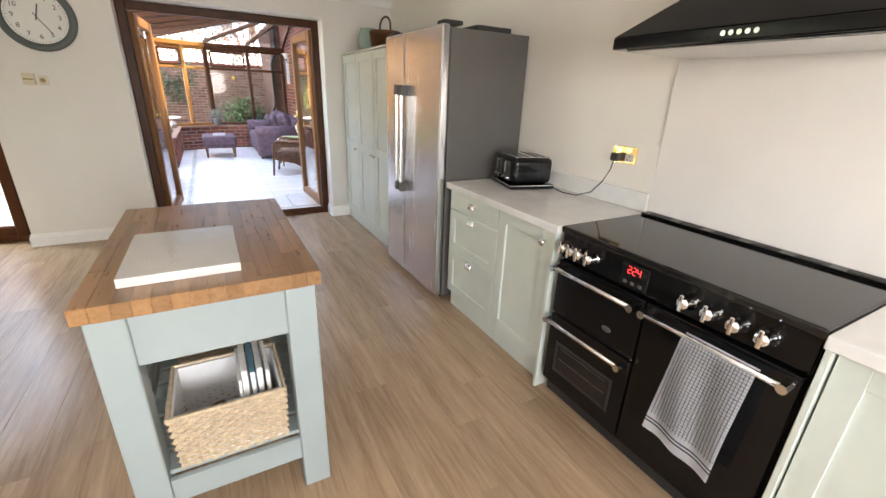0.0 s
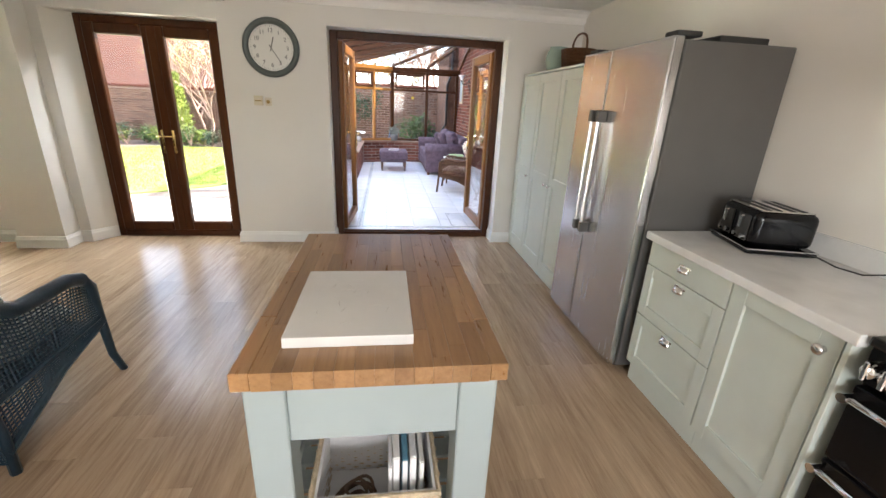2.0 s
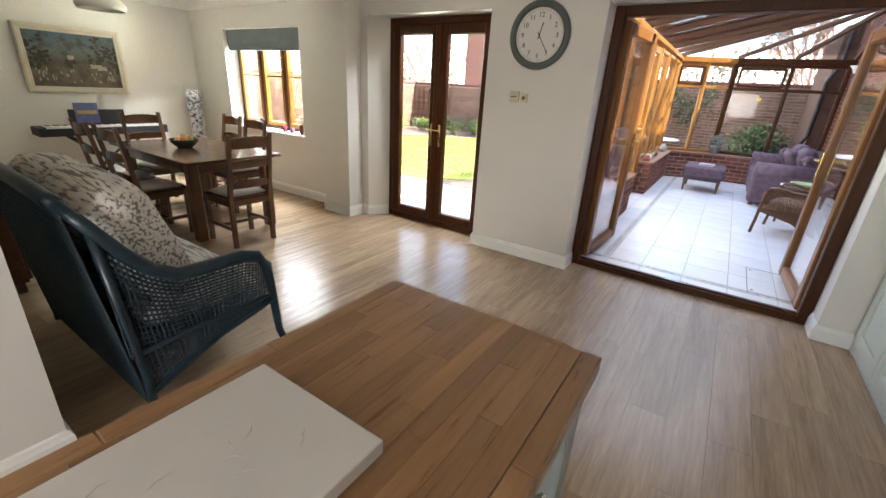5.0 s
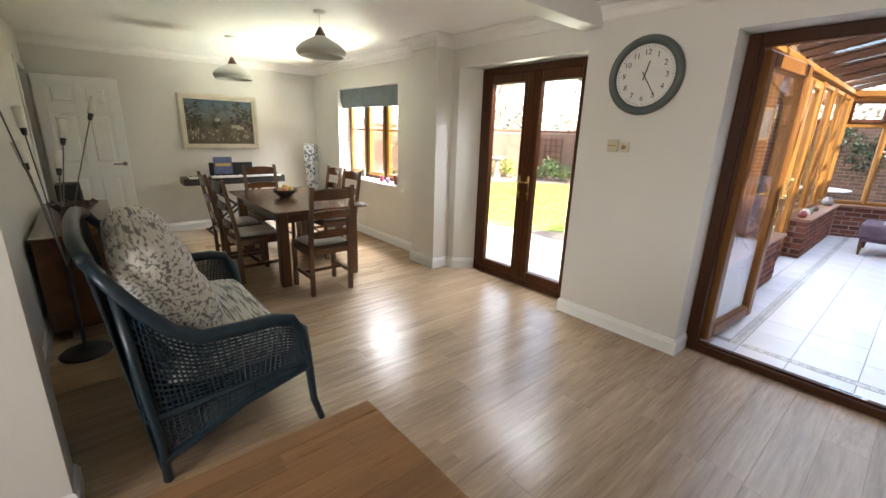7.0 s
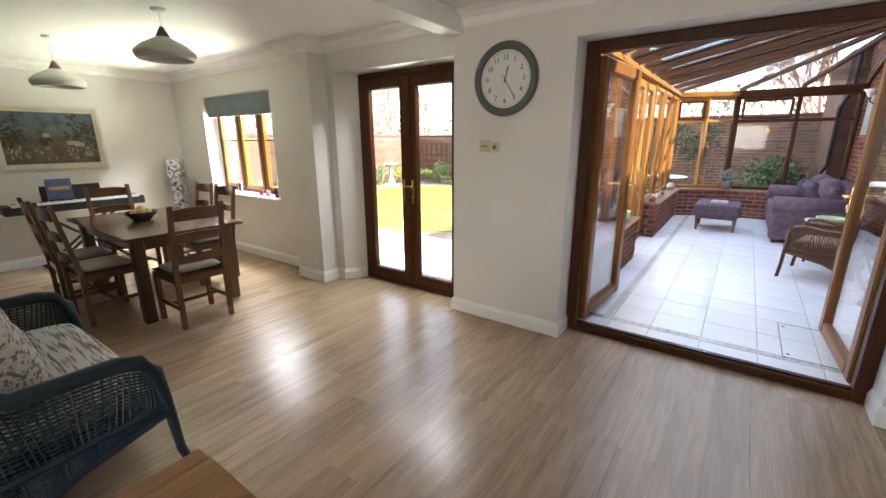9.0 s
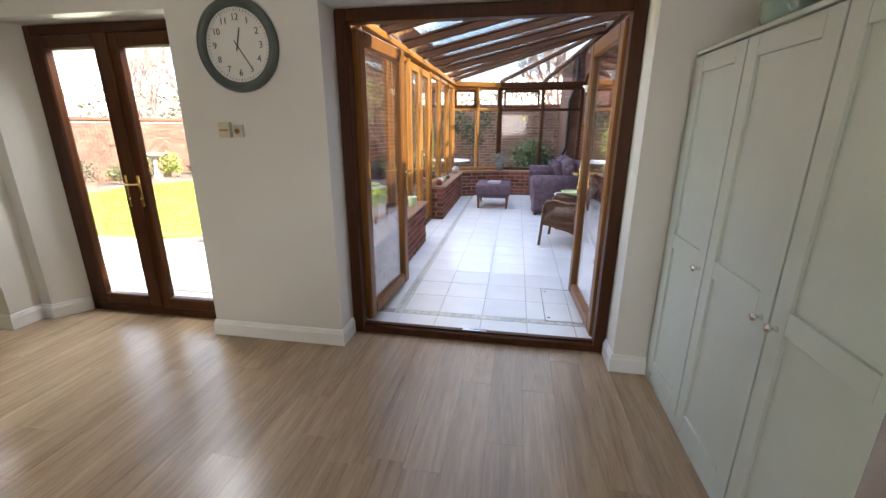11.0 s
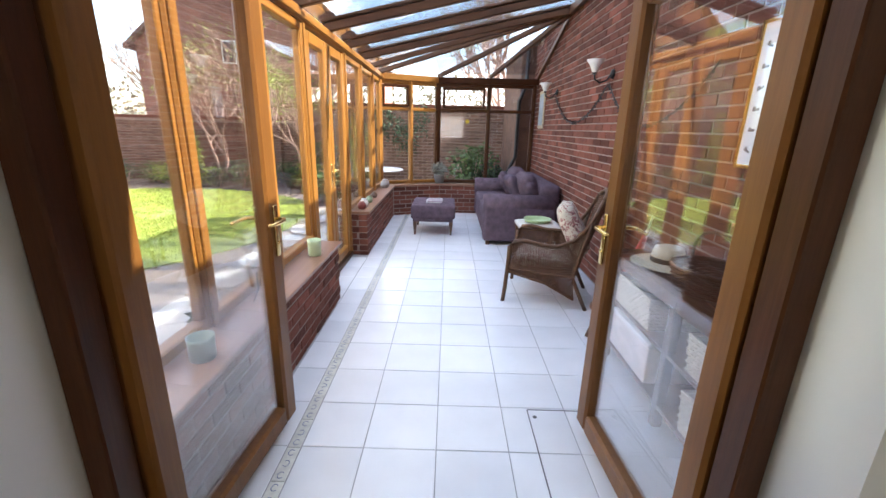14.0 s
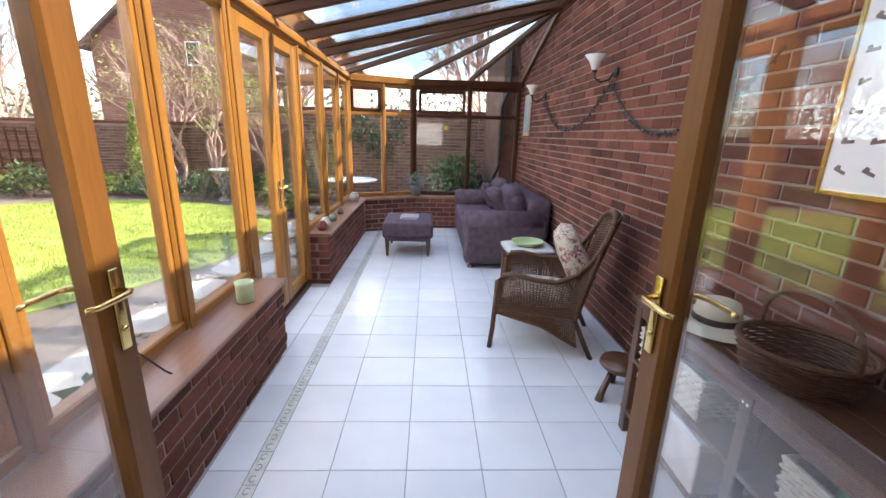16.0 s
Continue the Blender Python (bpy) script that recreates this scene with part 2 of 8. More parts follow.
M = dict(
    wall=mat("wall_paint", (0.72, 0.70, 0.655), 0.6, var=0.02, scale=1.5, fine=220, bump=0.008),
    kwall=mat("kitchen_wall_paint", (0.80, 0.76, 0.70), 0.45, var=0.02, scale=1.5, fine=220, bump=0.006),
    splash=mat("splashback_panel", (0.80, 0.76, 0.72), 0.12, var=0.03, scale=2.5, fine=40, bump=0.0),
    ceil=mat("ceiling_paint", (0.86, 0.85, 0.82), 0.7, var=0.02, bump=0.006),
    white=mat("white_gloss_paint", (0.82, 0.82, 0.80), 0.3, var=0.02, bump=0.004),
    plank=wood("oak_vinyl_plank", (0.22, 0.138, 0.080), (0.57, 0.415, 0.27), 1, 0.25, 0.10, 1.0, 0.0, True),
    under=mat("floor_bed", (0.13, 0.09, 0.06), 0.8),
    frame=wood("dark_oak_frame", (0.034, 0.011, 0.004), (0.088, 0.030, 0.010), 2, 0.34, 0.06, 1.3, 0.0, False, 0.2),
    leaf_oak=wood("mid_oak_door", (0.115, 0.042, 0.009), (0.225, 0.090, 0.018), 2, 0.35, 0.06, 1.3, 0.0, False, 0.35),
    oak=wood("golden_oak_frame", (0.22, 0.085, 0.014), (0.38, 0.165, 0.028), 2, 0.35, 0.06, 1.3, 0.1),
    oakh=wood("golden_oak_rail", (0.22, 0.085, 0.014), (0.38, 0.165, 0.028), 1, 0.35, 0.06, 1.3, 0.1),
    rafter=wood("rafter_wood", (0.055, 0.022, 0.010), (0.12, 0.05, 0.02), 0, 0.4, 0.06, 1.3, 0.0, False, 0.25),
    block=wood("butcher_block", (0.19, 0.09, 0.036), (0.40, 0.225, 0.10), 1, 0.28, 0.22, 1.2, 0.25),
    sage=mat("sage_paint", (0.60, 0.645, 0.585), 0.38, var=0.03, bump=0.006),
    isl=mat("blue_grey_paint", (0.31, 0.36, 0.36), 0.4, var=0.03, bump=0.006),
    quartz=mat("white_quartz", (0.74, 0.73, 0.71), 0.12, var=0.06, scale=9, fine=160, bump=0.0),
    steel=mat("brushed_steel", (0.62, 0.62, 0.63), 0.26, 1.0, var=0.04, scale=4, fine=120, stretch=(20, 20, 0.6), bump=0.004),
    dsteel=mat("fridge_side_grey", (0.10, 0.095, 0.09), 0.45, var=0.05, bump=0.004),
    chrome=mat("chrome", (0.8, 0.8, 0.8), 0.08, 1.0, var=0.02, bump=0.0),
    brass=mat("brass", (0.78, 0.56, 0.22), 0.16, 1.0, var=0.05, bump=0.0),
    black=mat("black_enamel", (0.005, 0.005, 0.0055), 0.10, var=0.1, bump=0.0, spec=0.28),
    hob=mat("black_ceramic_glass", (0.012, 0.011, 0.011), 0.06, var=0.1, bump=0.0),
    matt=mat("matt_black", (0.02, 0.02, 0.02), 0.55, var=0.1, bump=0.01),
    dwood=wood("dining_wood", (0.065, 0.026, 0.011), (0.16, 0.07, 0.028), 2, 0.3, 0.15, 1.2, 0.25),
    dtop=wood("dining_top_wood", (0.065, 0.026, 0.011), (0.16, 0.07, 0.028), 0, 0.25, 0.15, 1.2, 0.3),
    navy=mat("navy_painted_wicker", (0.008, 0.023, 0.036), 0.35, var=0.25, scale=20, bump=0.03),
    cream=mat("cream_fabric", (0.62, 0.59, 0.53), 0.9, var=0.08, bump=0.06, fine=300),
    brick=mat("red_brick", (0.17, 0.058, 0.038), 0.85, var=0.35, scale=9, fine=70, bump=0.08, pieces=0.45, space="Generated", spec=0.2),
    mortar=mat("mortar", (0.28, 0.205, 0.17), 0.95, var=0.2, bump=0.06),
    sillw=wood("window_sill_wood", (0.20, 0.095, 0.055), (0.32, 0.17, 0.11), 1, 0.3, 0.05, 1.0, 0.2),
    tile=mat("white_ceramic_tile", (0.82, 0.82, 0.82), 0.16, var=0.05, scale=2.5, fine=60, bump=0.0, pieces=0.05),
    grout=mat("grout", (0.36, 0.35, 0.34), 0.9),
    pane=glass("window_glass"),
    roofpane=glass("roof_glazing", (0.91, 0.93, 0.95)),
    mauve=mat("mauve_fabric", (0.11, 0.075, 0.092), 0.95, var=0.35, scale=14, fine=260, bump=0.06, spec=0.15),
    cane=mat("brown_cane", (0.11, 0.052, 0.024), 0.45, var=0.35, scale=30, fine=150, bump=0.04, spec=0.3),
    straw=mat("straw_weave", (0.52, 0.42, 0.29), 0.85, var=0.25, scale=40, fine=160, bump=0.1),
    lining=mat("white_lining", (0.72, 0.72, 0.72), 0.9, var=0.04),
    grass=mat("lawn_grass", (0.20, 0.25, 0.033), 0.9, var=0.35, scale=3, fine=140, bump=0.1),
    soil=mat("soil", (0.16, 0.12, 0.09), 0.95, var=0.4, scale=10, fine=60, bump=0.1),
    slab=mat("paving_stone", (0.52, 0.49, 0.44), 0.85, var=0.2, scale=4, fine=60, bump=0.06, pieces=0.25),
    gravel=mat("gravel", (0.30, 0.25, 0.20), 0.9, var=0.3, scale=30, fine=90, bump=0.06, pieces=0.5),
    leaf=mat("leaf_green", (0.07, 0.12, 0.03), 0.6, var=0.4, scale=8, bump=0.0, pieces=0.5),
    leafy=mat("leaf_yellow_green", (0.22, 0.27, 0.04), 0.6, var=0.4, scale=8, bump=0.0, pieces=0.5),
    leafd=mat("leaf_dark", (0.03, 0.06, 0.025), 0.6, var=0.4, scale=8, bump=0.0, pieces=0.5),
    twig=mat("bare_twig", (0.34, 0.22, 0.17), 0.85, var=0.25),
    roof=mat("roof_tile", (0.10, 0.07, 0.06), 0.85, var=0.3, bump=0.08),
    gbrick=mat("garden_brick", (0.15, 0.085, 0.06), 0.9, var=0.35, scale=5, fine=60, bump=0.1, pieces=0.35, spec=0.15),
)


# ---- mesh helpers ----
def BM():
    return bmesh.new()


def box(bm, x0, x1, y0, y1, z0, z1, bev=0.0, m=None, seg=1):
    mm = Matrix.Translation(((x0 + x1) / 2, (y0 + y1) / 2, (z0 + z1) / 2)) @ Matrix.Diagonal((abs(x1 - x0), abs(y1 - y0), abs(z1 - z0), 1))
    vs = bmesh.ops.create_cube(bm, size=1, matrix=mm)["verts"]
    if bev:
        es = list({e for v in vs for e in v.link_edges})
        r = bmesh.ops.bevel(bm, geom=es, offset=bev, segments=seg, affect="EDGES", profile=0.6)
        vs = list({v for f in r["faces"] for v in f.verts} | {v for v in vs if v.is_valid})
    if m is not None:
        bmesh.ops.transform(bm, matrix=m, verts=[v for v in vs if v.is_valid])
    return bm


def prism(bm, pts, z0, z1, m=None):
    """A plan polygon raised from z0 to z1."""
    a = [bm.verts.new((x, y, z0)) for x, y in pts]
    b = [bm.verts.new((x, y, z1)) for x, y in pts]
    n = len(pts)
    bm.faces.new(a[::-1])
    bm.faces.new(b)
    for i in range(n):
        bm.faces.new((a[i], a[(i + 1) % n], b[(i + 1) % n], b[i]))
    if m is not None:
        bmesh.ops.transform(bm, matrix=m, verts=a + b)
    bmesh.ops.recalc_face_normals(bm, faces=bm.faces[:])
    return bm


def cyl(bm, p, q, r, r2=None, seg=12):
    """A round bar from p to q."""
    p, q = Vector(p), Vector(q)
    m = Matrix.Translation((p + q) / 2) @ (q - p).to_track_quat("Z", "Y").to_matrix().to_4x4()
    bmesh.ops.create_cone(bm, cap_ends=True, segments=seg, radius1=r, radius2=r if r2 is None else r2, depth=(q - p).length, matrix=m)
    return bm


def tube(bm, pts, r, seg=6, ends=True):
    """A bent round bar along pts; r may be a list."""
    pts = [Vector(p) for p in pts]
    rings = []
    n = len(pts)
    for i, p in enumerate(pts):
        d = (pts[min(i + 1, n - 1)] - pts[max(i - 1, 0)]).normalized()
        u = d.cross(Vector((0, 0, 1)) if abs(d.z) < 0.9 else Vector((1, 0, 0))).normalized()
        w = d.cross(u)
        rr = r[i] if isinstance(r, (list, tuple)) else r
        rings.append([bm.verts.new(p + rr * (math.cos(a) * u + math.sin(a) * w)) for a in (2 * math.pi * k / seg for k in range(seg))])
    for A, B in zip(rings, rings[1:]):
        for k in range(seg):
            bm.faces.new((A[k], A[(k + 1) % seg], B[(k + 1) % seg], B[k]))
    if ends:
        bm.faces.new(rings[0])
        bm.faces.new(rings[-1][::-1])
    bmesh.ops.recalc_face_normals(bm, faces=bm.faces[:])
    return bm


def lathe(bm, prof, cx=0, cy=0, seg=24, m=None):
    """A turned shape from (radius, height) pairs."""
    rings = []
    for r, z in prof:
        rings.append([bm.verts.new((cx + max(r, 1e-4) * math.cos(2 * math.pi * k / seg), cy + max(r, 1e-4) * math.sin(2 * math.pi * k / seg), z)) for k in range(seg)])
    for A, B in zip(rings, rings[1:]):
        for k in range(seg):
            bm.faces.new((A[k], A[(k + 1) % seg], B[(k + 1) % seg], B[k]))
    bmesh.ops.recalc_face_normals(bm, faces=bm.faces[:])
    if m is not None:
        bmesh.ops.transform(bm, matrix=m, verts=[v for r in rings for v in r])
    return bm


def pillow(bm, sx, sy, sz, m, n=10, puff=0.5, crease=0.0):
    """A stuffed cushion, fuller in the middle, creased a little."""
    for side in (1, -1):
        g = []
        for i in range(n + 1):
            row = []
            for j in range(n + 1):
                u, v = 2 * i / n - 1, 2 * j / n - 1
                h = (max(0, 1 - u ** 4) * max(0, 1 - v ** 4)) ** puff
                h += crease * 0.3 * (noise.noise(Vector((u * 2.3, v * 2.3, side * 3 + sx))))* (1 - max(abs(u), abs(v)))
                k = 1 - 0.06 * (u * u * v * v) * 1.5
                row.append(bm.verts.new(m @ Vector((u * sx / 2 * k, v * sy / 2 * k, side * h * sz / 2))))
            g.append(row)
        for i in range(n):
            for j in range(n):
                f = (g[i][j], g[i + 1][j], g[i + 1][j + 1], g[i][j + 1])
                bm.faces.new(f if side > 0 else f[::-1])
    bmesh.ops.remove_doubles(bm, verts=bm.verts[:], dist=0.0005)
    return bm


def obj(name, bm, material, parent=None, label="", smooth=False):
    me = bpy.data.meshes.new(name)
    bm.to_mesh(me)
    bm.free()
    me.materials.append(material)
    if smooth:
        me.polygons.foreach_set("use_smooth", [True] * len(me.polygons))
    ob = new(name, me)
    if parent is not None:
        ob.parent = parent
        ob.matrix_parent_inverse = parent.matrix_basis.inverted()
    if label:
        ob["label"] = label
    return ob


def part(name, bm, material, parent, label="", smooth=False):
    return obj(name, bm, material, parent, label, smooth)


def thing(name, label, category, group="", at=(0, 0, 0), kind=""):
    e = new(name)
    e.empty_display_size = 0.05
    e.location = at
    e.matrix_basis = Matrix.Translation(at)
    return tagged(e, label, category, group, kind)


def structure(name, bm, material, label, category, smooth=False):
    return tagged(obj(name, bm, material, None, "", smooth), label, category, kind="structure")


# ---- the house: walls, floor, ceiling ----
H = 2.42
NY = 5.13
walls = [
    ("wall_north_pier", [(-1.35, NY), (-0.38, NY), (-0.38, 5.43), (-1.35, 5.43)], 0, H),
    ("wall_north_east", [(1.40, NY), (2.17, NY), (2.17, 5.43), (1.40, 5.43)], 0, H),
    ("wall_north_lintel_1", [(-0.38, NY), (1.40, NY), (1.40, 5.43), (-0.38, 5.43)], 2.14, H),
    ("wall_north_lintel_2", [(-2.80, NY), (-1.35, NY), (-1.35, 5.43), (-2.80, 5.43)], 2.13, H),
    ("wall_north_column", [(-3.31, 4.92), (-2.90, 4.92), (-2.90, NY), (-2.80, NY), (-2.66, 5.33), (-2.66, 5.43), (-3.31, 5.43)], 0, H),
    ("wall_north_dining", [(-3.90, 5.12), (-3.31, 5.12), (-3.31, 5.43), (-3.90, 5.43)], 0, H),
    ("wall_north_corner", [(-6.35, 5.12), (-5.50, 5.12), (-5.50, 5.43), (-6.35, 5.43)], 0, H),
    ("wall_north_apron", [(-5.50, 5.12), (-3.90, 5.12), (-3.90, 5.43), (-5.50, 5.43)], 0, 0.79),
    ("wall_north_lintel_3", [(-5.50, 5.12), (-3.90, 5.12), (-3.90, 5.43), (-5.50, 5.43)], 2.06, H),
    ("wall_west", [(-6.65, 1.4), (-6.35, 1.4), (-6.35, 5.43), (-6.65, 5.43)], 0, H),
    ("wall_dining_south", [(-5.45, 1.5), (-1.50, 1.5), (-1.50, 1.70), (-5.45, 1.70)], 0, H),
    ("wall_dining_lintel", [(-6.35, 1.5), (-5.45, 1.5), (-5.45, 1.70), (-6.35, 1.70)], 2.03, H),
    ("wall_hall", [(-6.35, 0.4), (-5.2, 0.4), (-5.2, 0.5), (-6.35, 0.5)], 0, H),
    ("wall_hall_west", [(-6.65, 0.4), (-6.35, 0.4), (-6.35, 1.4), (-6.65, 1.4)], 0, H),
    ("wall_hall_east", [(-5.45, 0.5), (-5.35, 0.5), (-5.35, 1.5), (-5.45, 1.5)], 0, H),
    ("wall_partition", [(-1.50, -2.0), (-1.32, -2.0), (-1.32, 1.86), (-1.50, 1.86)], 0, H),
    # unseen south wall; its opening is made up to hold the kitchen fill lamp
    ("wall_south_a", [(-1.50, -2.2), (-0.7, -2.2), (-0.7, -2.0), (-1.50, -2.0)], 0, H),
    ("wall_south_b", [(1.3, -2.2), (2.17, -2.2), (2.17, -2.0), (1.3, -2.0)], 0, H),
    ("wall_south_sill", [(-0.7, -2.2), (1.3, -2.2), (1.3, -2.0), (-0.7, -2.0)], 0, 1.0),
    ("wall_south_head", [(-0.7, -2.2), (1.3, -2.2), (1.3, -2.0), (-0.7, -2.0)], 2.05, H),
]
for n, pts, z0, z1 in walls:
    structure(n, prism(BM(), pts, z0, z1), M["wall"], "smooth off-white painted plaster wall", "wall")
structure("wall_east", prism(BM(), [(2.17, -2.2), (2.45, -2.2), (2.45, 5.43), (2.17, 5.43)], 0, H), M["kwall"], "warm white painted kitchen wall", "wall")
structure("ceiling", box(BM(), -6.65, 2.45, -2.2, 5.43, H, H + 0.2), M["ceil"], "white painted plaster ceiling", "ceiling")
structure("beam", box(BM(), -1.42, -1.26, 1.86, NY - 0.002, 2.27, H - 0.002, 0.004), M["ceil"], "boxed white ceiling beam", "beam")
structure("beam_end", box(BM(), -1.498, -1.322, 1.70, 1.858, 2.27, H - 0.002), M["ceil"], "boxed white ceiling beam end", "beam")


def run(name, pts, prof, label, category, material):
    """A moulding swept along a plan line; prof gives (distance off the wall, height); the wall is on the left of the line's way."""
    bm = BM()
    P = [Vector((*p, 0)) for p in pts]
    rows = []
    for i, p in enumerate(P):
        ds = [(P[j + 1] - P[j]).normalized() for j in (i - 1, i) if 0 <= j < len(P) - 1]
        ns = [Vector((d.y, -d.x, 0)) for d in ds]
        nn = ns[0] if len(ns) == 1 else (ns[0] + ns[1]) / (1 + ns[0].dot(ns[1]))
        rows.append([bm.verts.new(p + nn * o + Vector((0, 0, z))) for o, z in prof])
    for A, B in zip(rows, rows[1:]):
        for k in range(len(prof) - 1):
            bm.faces.new((A[k], B[k], B[k + 1], A[k + 1]))
    for r in (rows[0], rows[-1]):
        bm.faces.new(r)
    bmesh.ops.recalc_face_normals(bm, faces=bm.faces[:])
    return structure(name, bm, material, label, category)


skirt = [(0, 0.001), (0.018, 0.001), (0.018, 0.085), (0.012, 0.098), (0.009, 0.112), (0, 0.118)]
runs = [
    [(-1.345, 5.325), (-1.35, NY), (-0.38, NY), (-0.38, 5.325)],
    [(1.40, 5.325), (1.40, NY), (1.60, NY)],
    [(-6.35, 5.12), (-3.31, 5.12), (-3.31, 4.92), (-2.90, 4.92), (-2.90, NY), (-2.80, NY), (-2.665, 5.325)],
    [(-6.35, 2.0), (-6.35, 5.12)],
    [(-1.32, -1.9), (-1.32, 1.86), (-1.50, 1.86), (-1.50, 1.70), (-5.36, 1.70)],
]
for r in runs:
    run("baseboard", r, skirt, "white gloss moulded skirting board", "skirting", M["white"])
cove = [(0, H - 0.11), (0.012, H - 0.10), (0.03, H - 0.055), (0.065, H - 0.022), (0.11, H - 0.01), (0.115, H - 0.002), (0, H - 0.002)]
for r in ([(-6.35, 1.70), (-6.35, 5.12), (-3.31, 5.12), (-3.31, 4.92), (-2.90, 4.92), (-2.90, NY), (-1.42, NY)], [(-1.26, NY), (2.17, NY)]):
    run("trim", r, cove, "white plaster ceiling coving", "coving", M["ceil"])

# ---- window and door joinery ----
FR, OAK = M["frame"], M["oak"]


def sash(bm, x0, x1, z0, z1, y0, y1, w, bev=0.006):
    """Four rails of a frame in the x-z plane."""
    box(bm, x0, x0 + w, y0, y1, z0, z1, bev)
    box(bm, x1 - w, x1, y0, y1, z0, z1, bev)
    box(bm, x0 + w, x1 - w, y0 + 0.001, y1 - 0.001, z0, z0 + w, bev)
    box(bm, x0 + w, x1 - w, y0 + 0.001, y1 - 0.001, z1 - w, z1, bev)
    return bm


def handle(parent, bm_at, material, flip=1, z=1.02, nx=0, ny=-1):
    """A lever handle on a long plate at (x, y), standing off towards (nx, ny)."""
    x, y = bm_at
    t = Vector((nx, ny, 0))
    s = Vector((-ny, nx, 0)) * flip
    bm = BM()
    mm = Matrix.Translation((x, y, z)) @ Matrix(((s.x, t.x, 0, 0), (s.y, t.y, 0, 0), (0, 0, 1, 0), (0, 0, 0, 1)))
    box(bm, -0.016, 0.016, 0.0, 0.01, -0.13, 0.10, 0.005, mm, 2)
    o = Vector((x, y, z + 0.04))
    tube(bm, [o, o + t * 0.045, o + t * 0.055 + s * 0.02, o + t * 0.055 + s * 0.11, o + t * 0.045 + s * 0.135], [0.009, 0.009, 0.009, 0.008, 0.007], 8)
    cyl(bm, Vector((x, y, z - 0.07)), Vector((x, y, z - 0.07)) + t * 0.016, 0.009)
    return part("door_handle", bm, material, parent, "polished brass lever handle", True)


def glaze(parent, x0, x1, z0, z1, y):
    g = part("pane", box(BM(), x0, x1, y - 0.006, y + 0.006, z0, z1), M["pane"], parent, "clear glass pane")
    g.visible_shadow = False
    return g


# French doors to the patio, closed
fd = thing("door_1", "closed dark oak-effect glazed French doors to the patio", "door", kind="structure", at=(-2.0, 5.36, 0))
part("door_frame", sash(BM(), -2.662, -1.351, 0.0, 2.125, 5.33, 5.40, 0.062), FR, fd)
for a, b in ((-2.60, -2.008), (-2.004, -1.413)):
    leaf = part("door_leaf", sash(BM(), a, b, 0.065, 2.062, 5.315, 5.385, 0.095, 0.01), FR, fd)
    glaze(leaf, a + 0.09, b - 0.09, 0.155, 1.97, 5.35)
    handle(leaf, (b - 0.045 if a < -2.3 else a + 0.045, 5.315), M["brass"], 1 if a < -2.3 else -1)
box_bm = box(BM(), -2.045, -1.967, 5.298, 5.314, 0.07, 2.06, 0.006)
part("meeting_stile", box_bm, FR, fd)

# dining window
wd = thing("window_1", "dark oak-effect casement window with glazing bars", "window", kind="structure", at=(-4.7, 5.34, 0.8))
part("window_frame", sash(BM(), -5.499, -3.901, 0.80, 2.058, 5.30, 5.37, 0.06), FR, wd)
for a, b in ((-5.44, -4.975), (-4.925, -4.475), (-4.425, -3.96)):
    sh = part("casement", sash(BM(), a, b, 0.86, 2.0, 5.29, 5.35, 0.05), M["oak"], wd)
    glaze(sh, a + 0.045, b - 0.045, 0.905, 1.955, 5.32)
    part("glazing_bar", box(BM(), a + 0.05, b - 0.05, 5.308, 5.332, 1.485, 1.51, 0.004), M["oak"], sh)
for x in (-4.95, -4.45):
    part("mullion", box(BM(), x - 0.025, x + 0.025, 5.285, 5.365, 0.86, 2.0, 0.006), FR, wd)
part("window_sill", box(BM(), -5.49, -3.88, 5.06, 5.298, 0.792, 0.815, 0.008), M["white"], wd, "white painted sill")
blind = thing("roman_blind", "grey-blue fabric roman blind, drawn up", "blind", at=(-4.7, 5.2, 1.9))
bm = BM()
for k in range(4):
    box(bm, -5.47, -3.93, 5.17 - 0.008 * k, 5.20 + 0.004 * k, 1.80 + 0.028 * k, 2.05, 0.008, None, 2)
part("blind_fabric", bm, mat("blind_fabric", (0.16, 0.19, 0.20), 0.95, var=0.15, fine=280, bump=0.05), blind)

# conservatory doors, both leaves swung open into it
cd = thing("door_2", "dark oak-effect double doors swung open to the conservatory", "door", kind="structure", at=(0.5, 5.37, 0))
bm = BM()
box(bm, -0.379, -0.305, 5.33, 5.42, 0.0, 2.138, 0.006)
box(bm, 1.325, 1.399, 5.33, 5.42, 0.0, 2.138, 0.006)
box(bm, -0.305, 1.325, 5.331, 5.419, 2.065, 2.138, 0.006)
box(bm, -0.305, 1.325, 5.331, 5.419, 0.0, 0.055, 0.006)
box(bm, -0.305, 1.325, 5.36, 5.40, 0.055, 0.068, 0.003)
part("door_frame", bm, FR, cd)
keep = part("lock_keep", box(BM(), 0.43, 0.60, 5.365, 5.395, 0.0685, 0.072, 0.001), M["chrome"], cd, "steel lock keep on the threshold")
for x in (0.455, 0.49, 0.525, 0.565):
    part("keep_slot", box(BM(), x - 0.009, x + 0.009, 5.374, 5.386, 0.0722, 0.0728), M["matt"], keep)
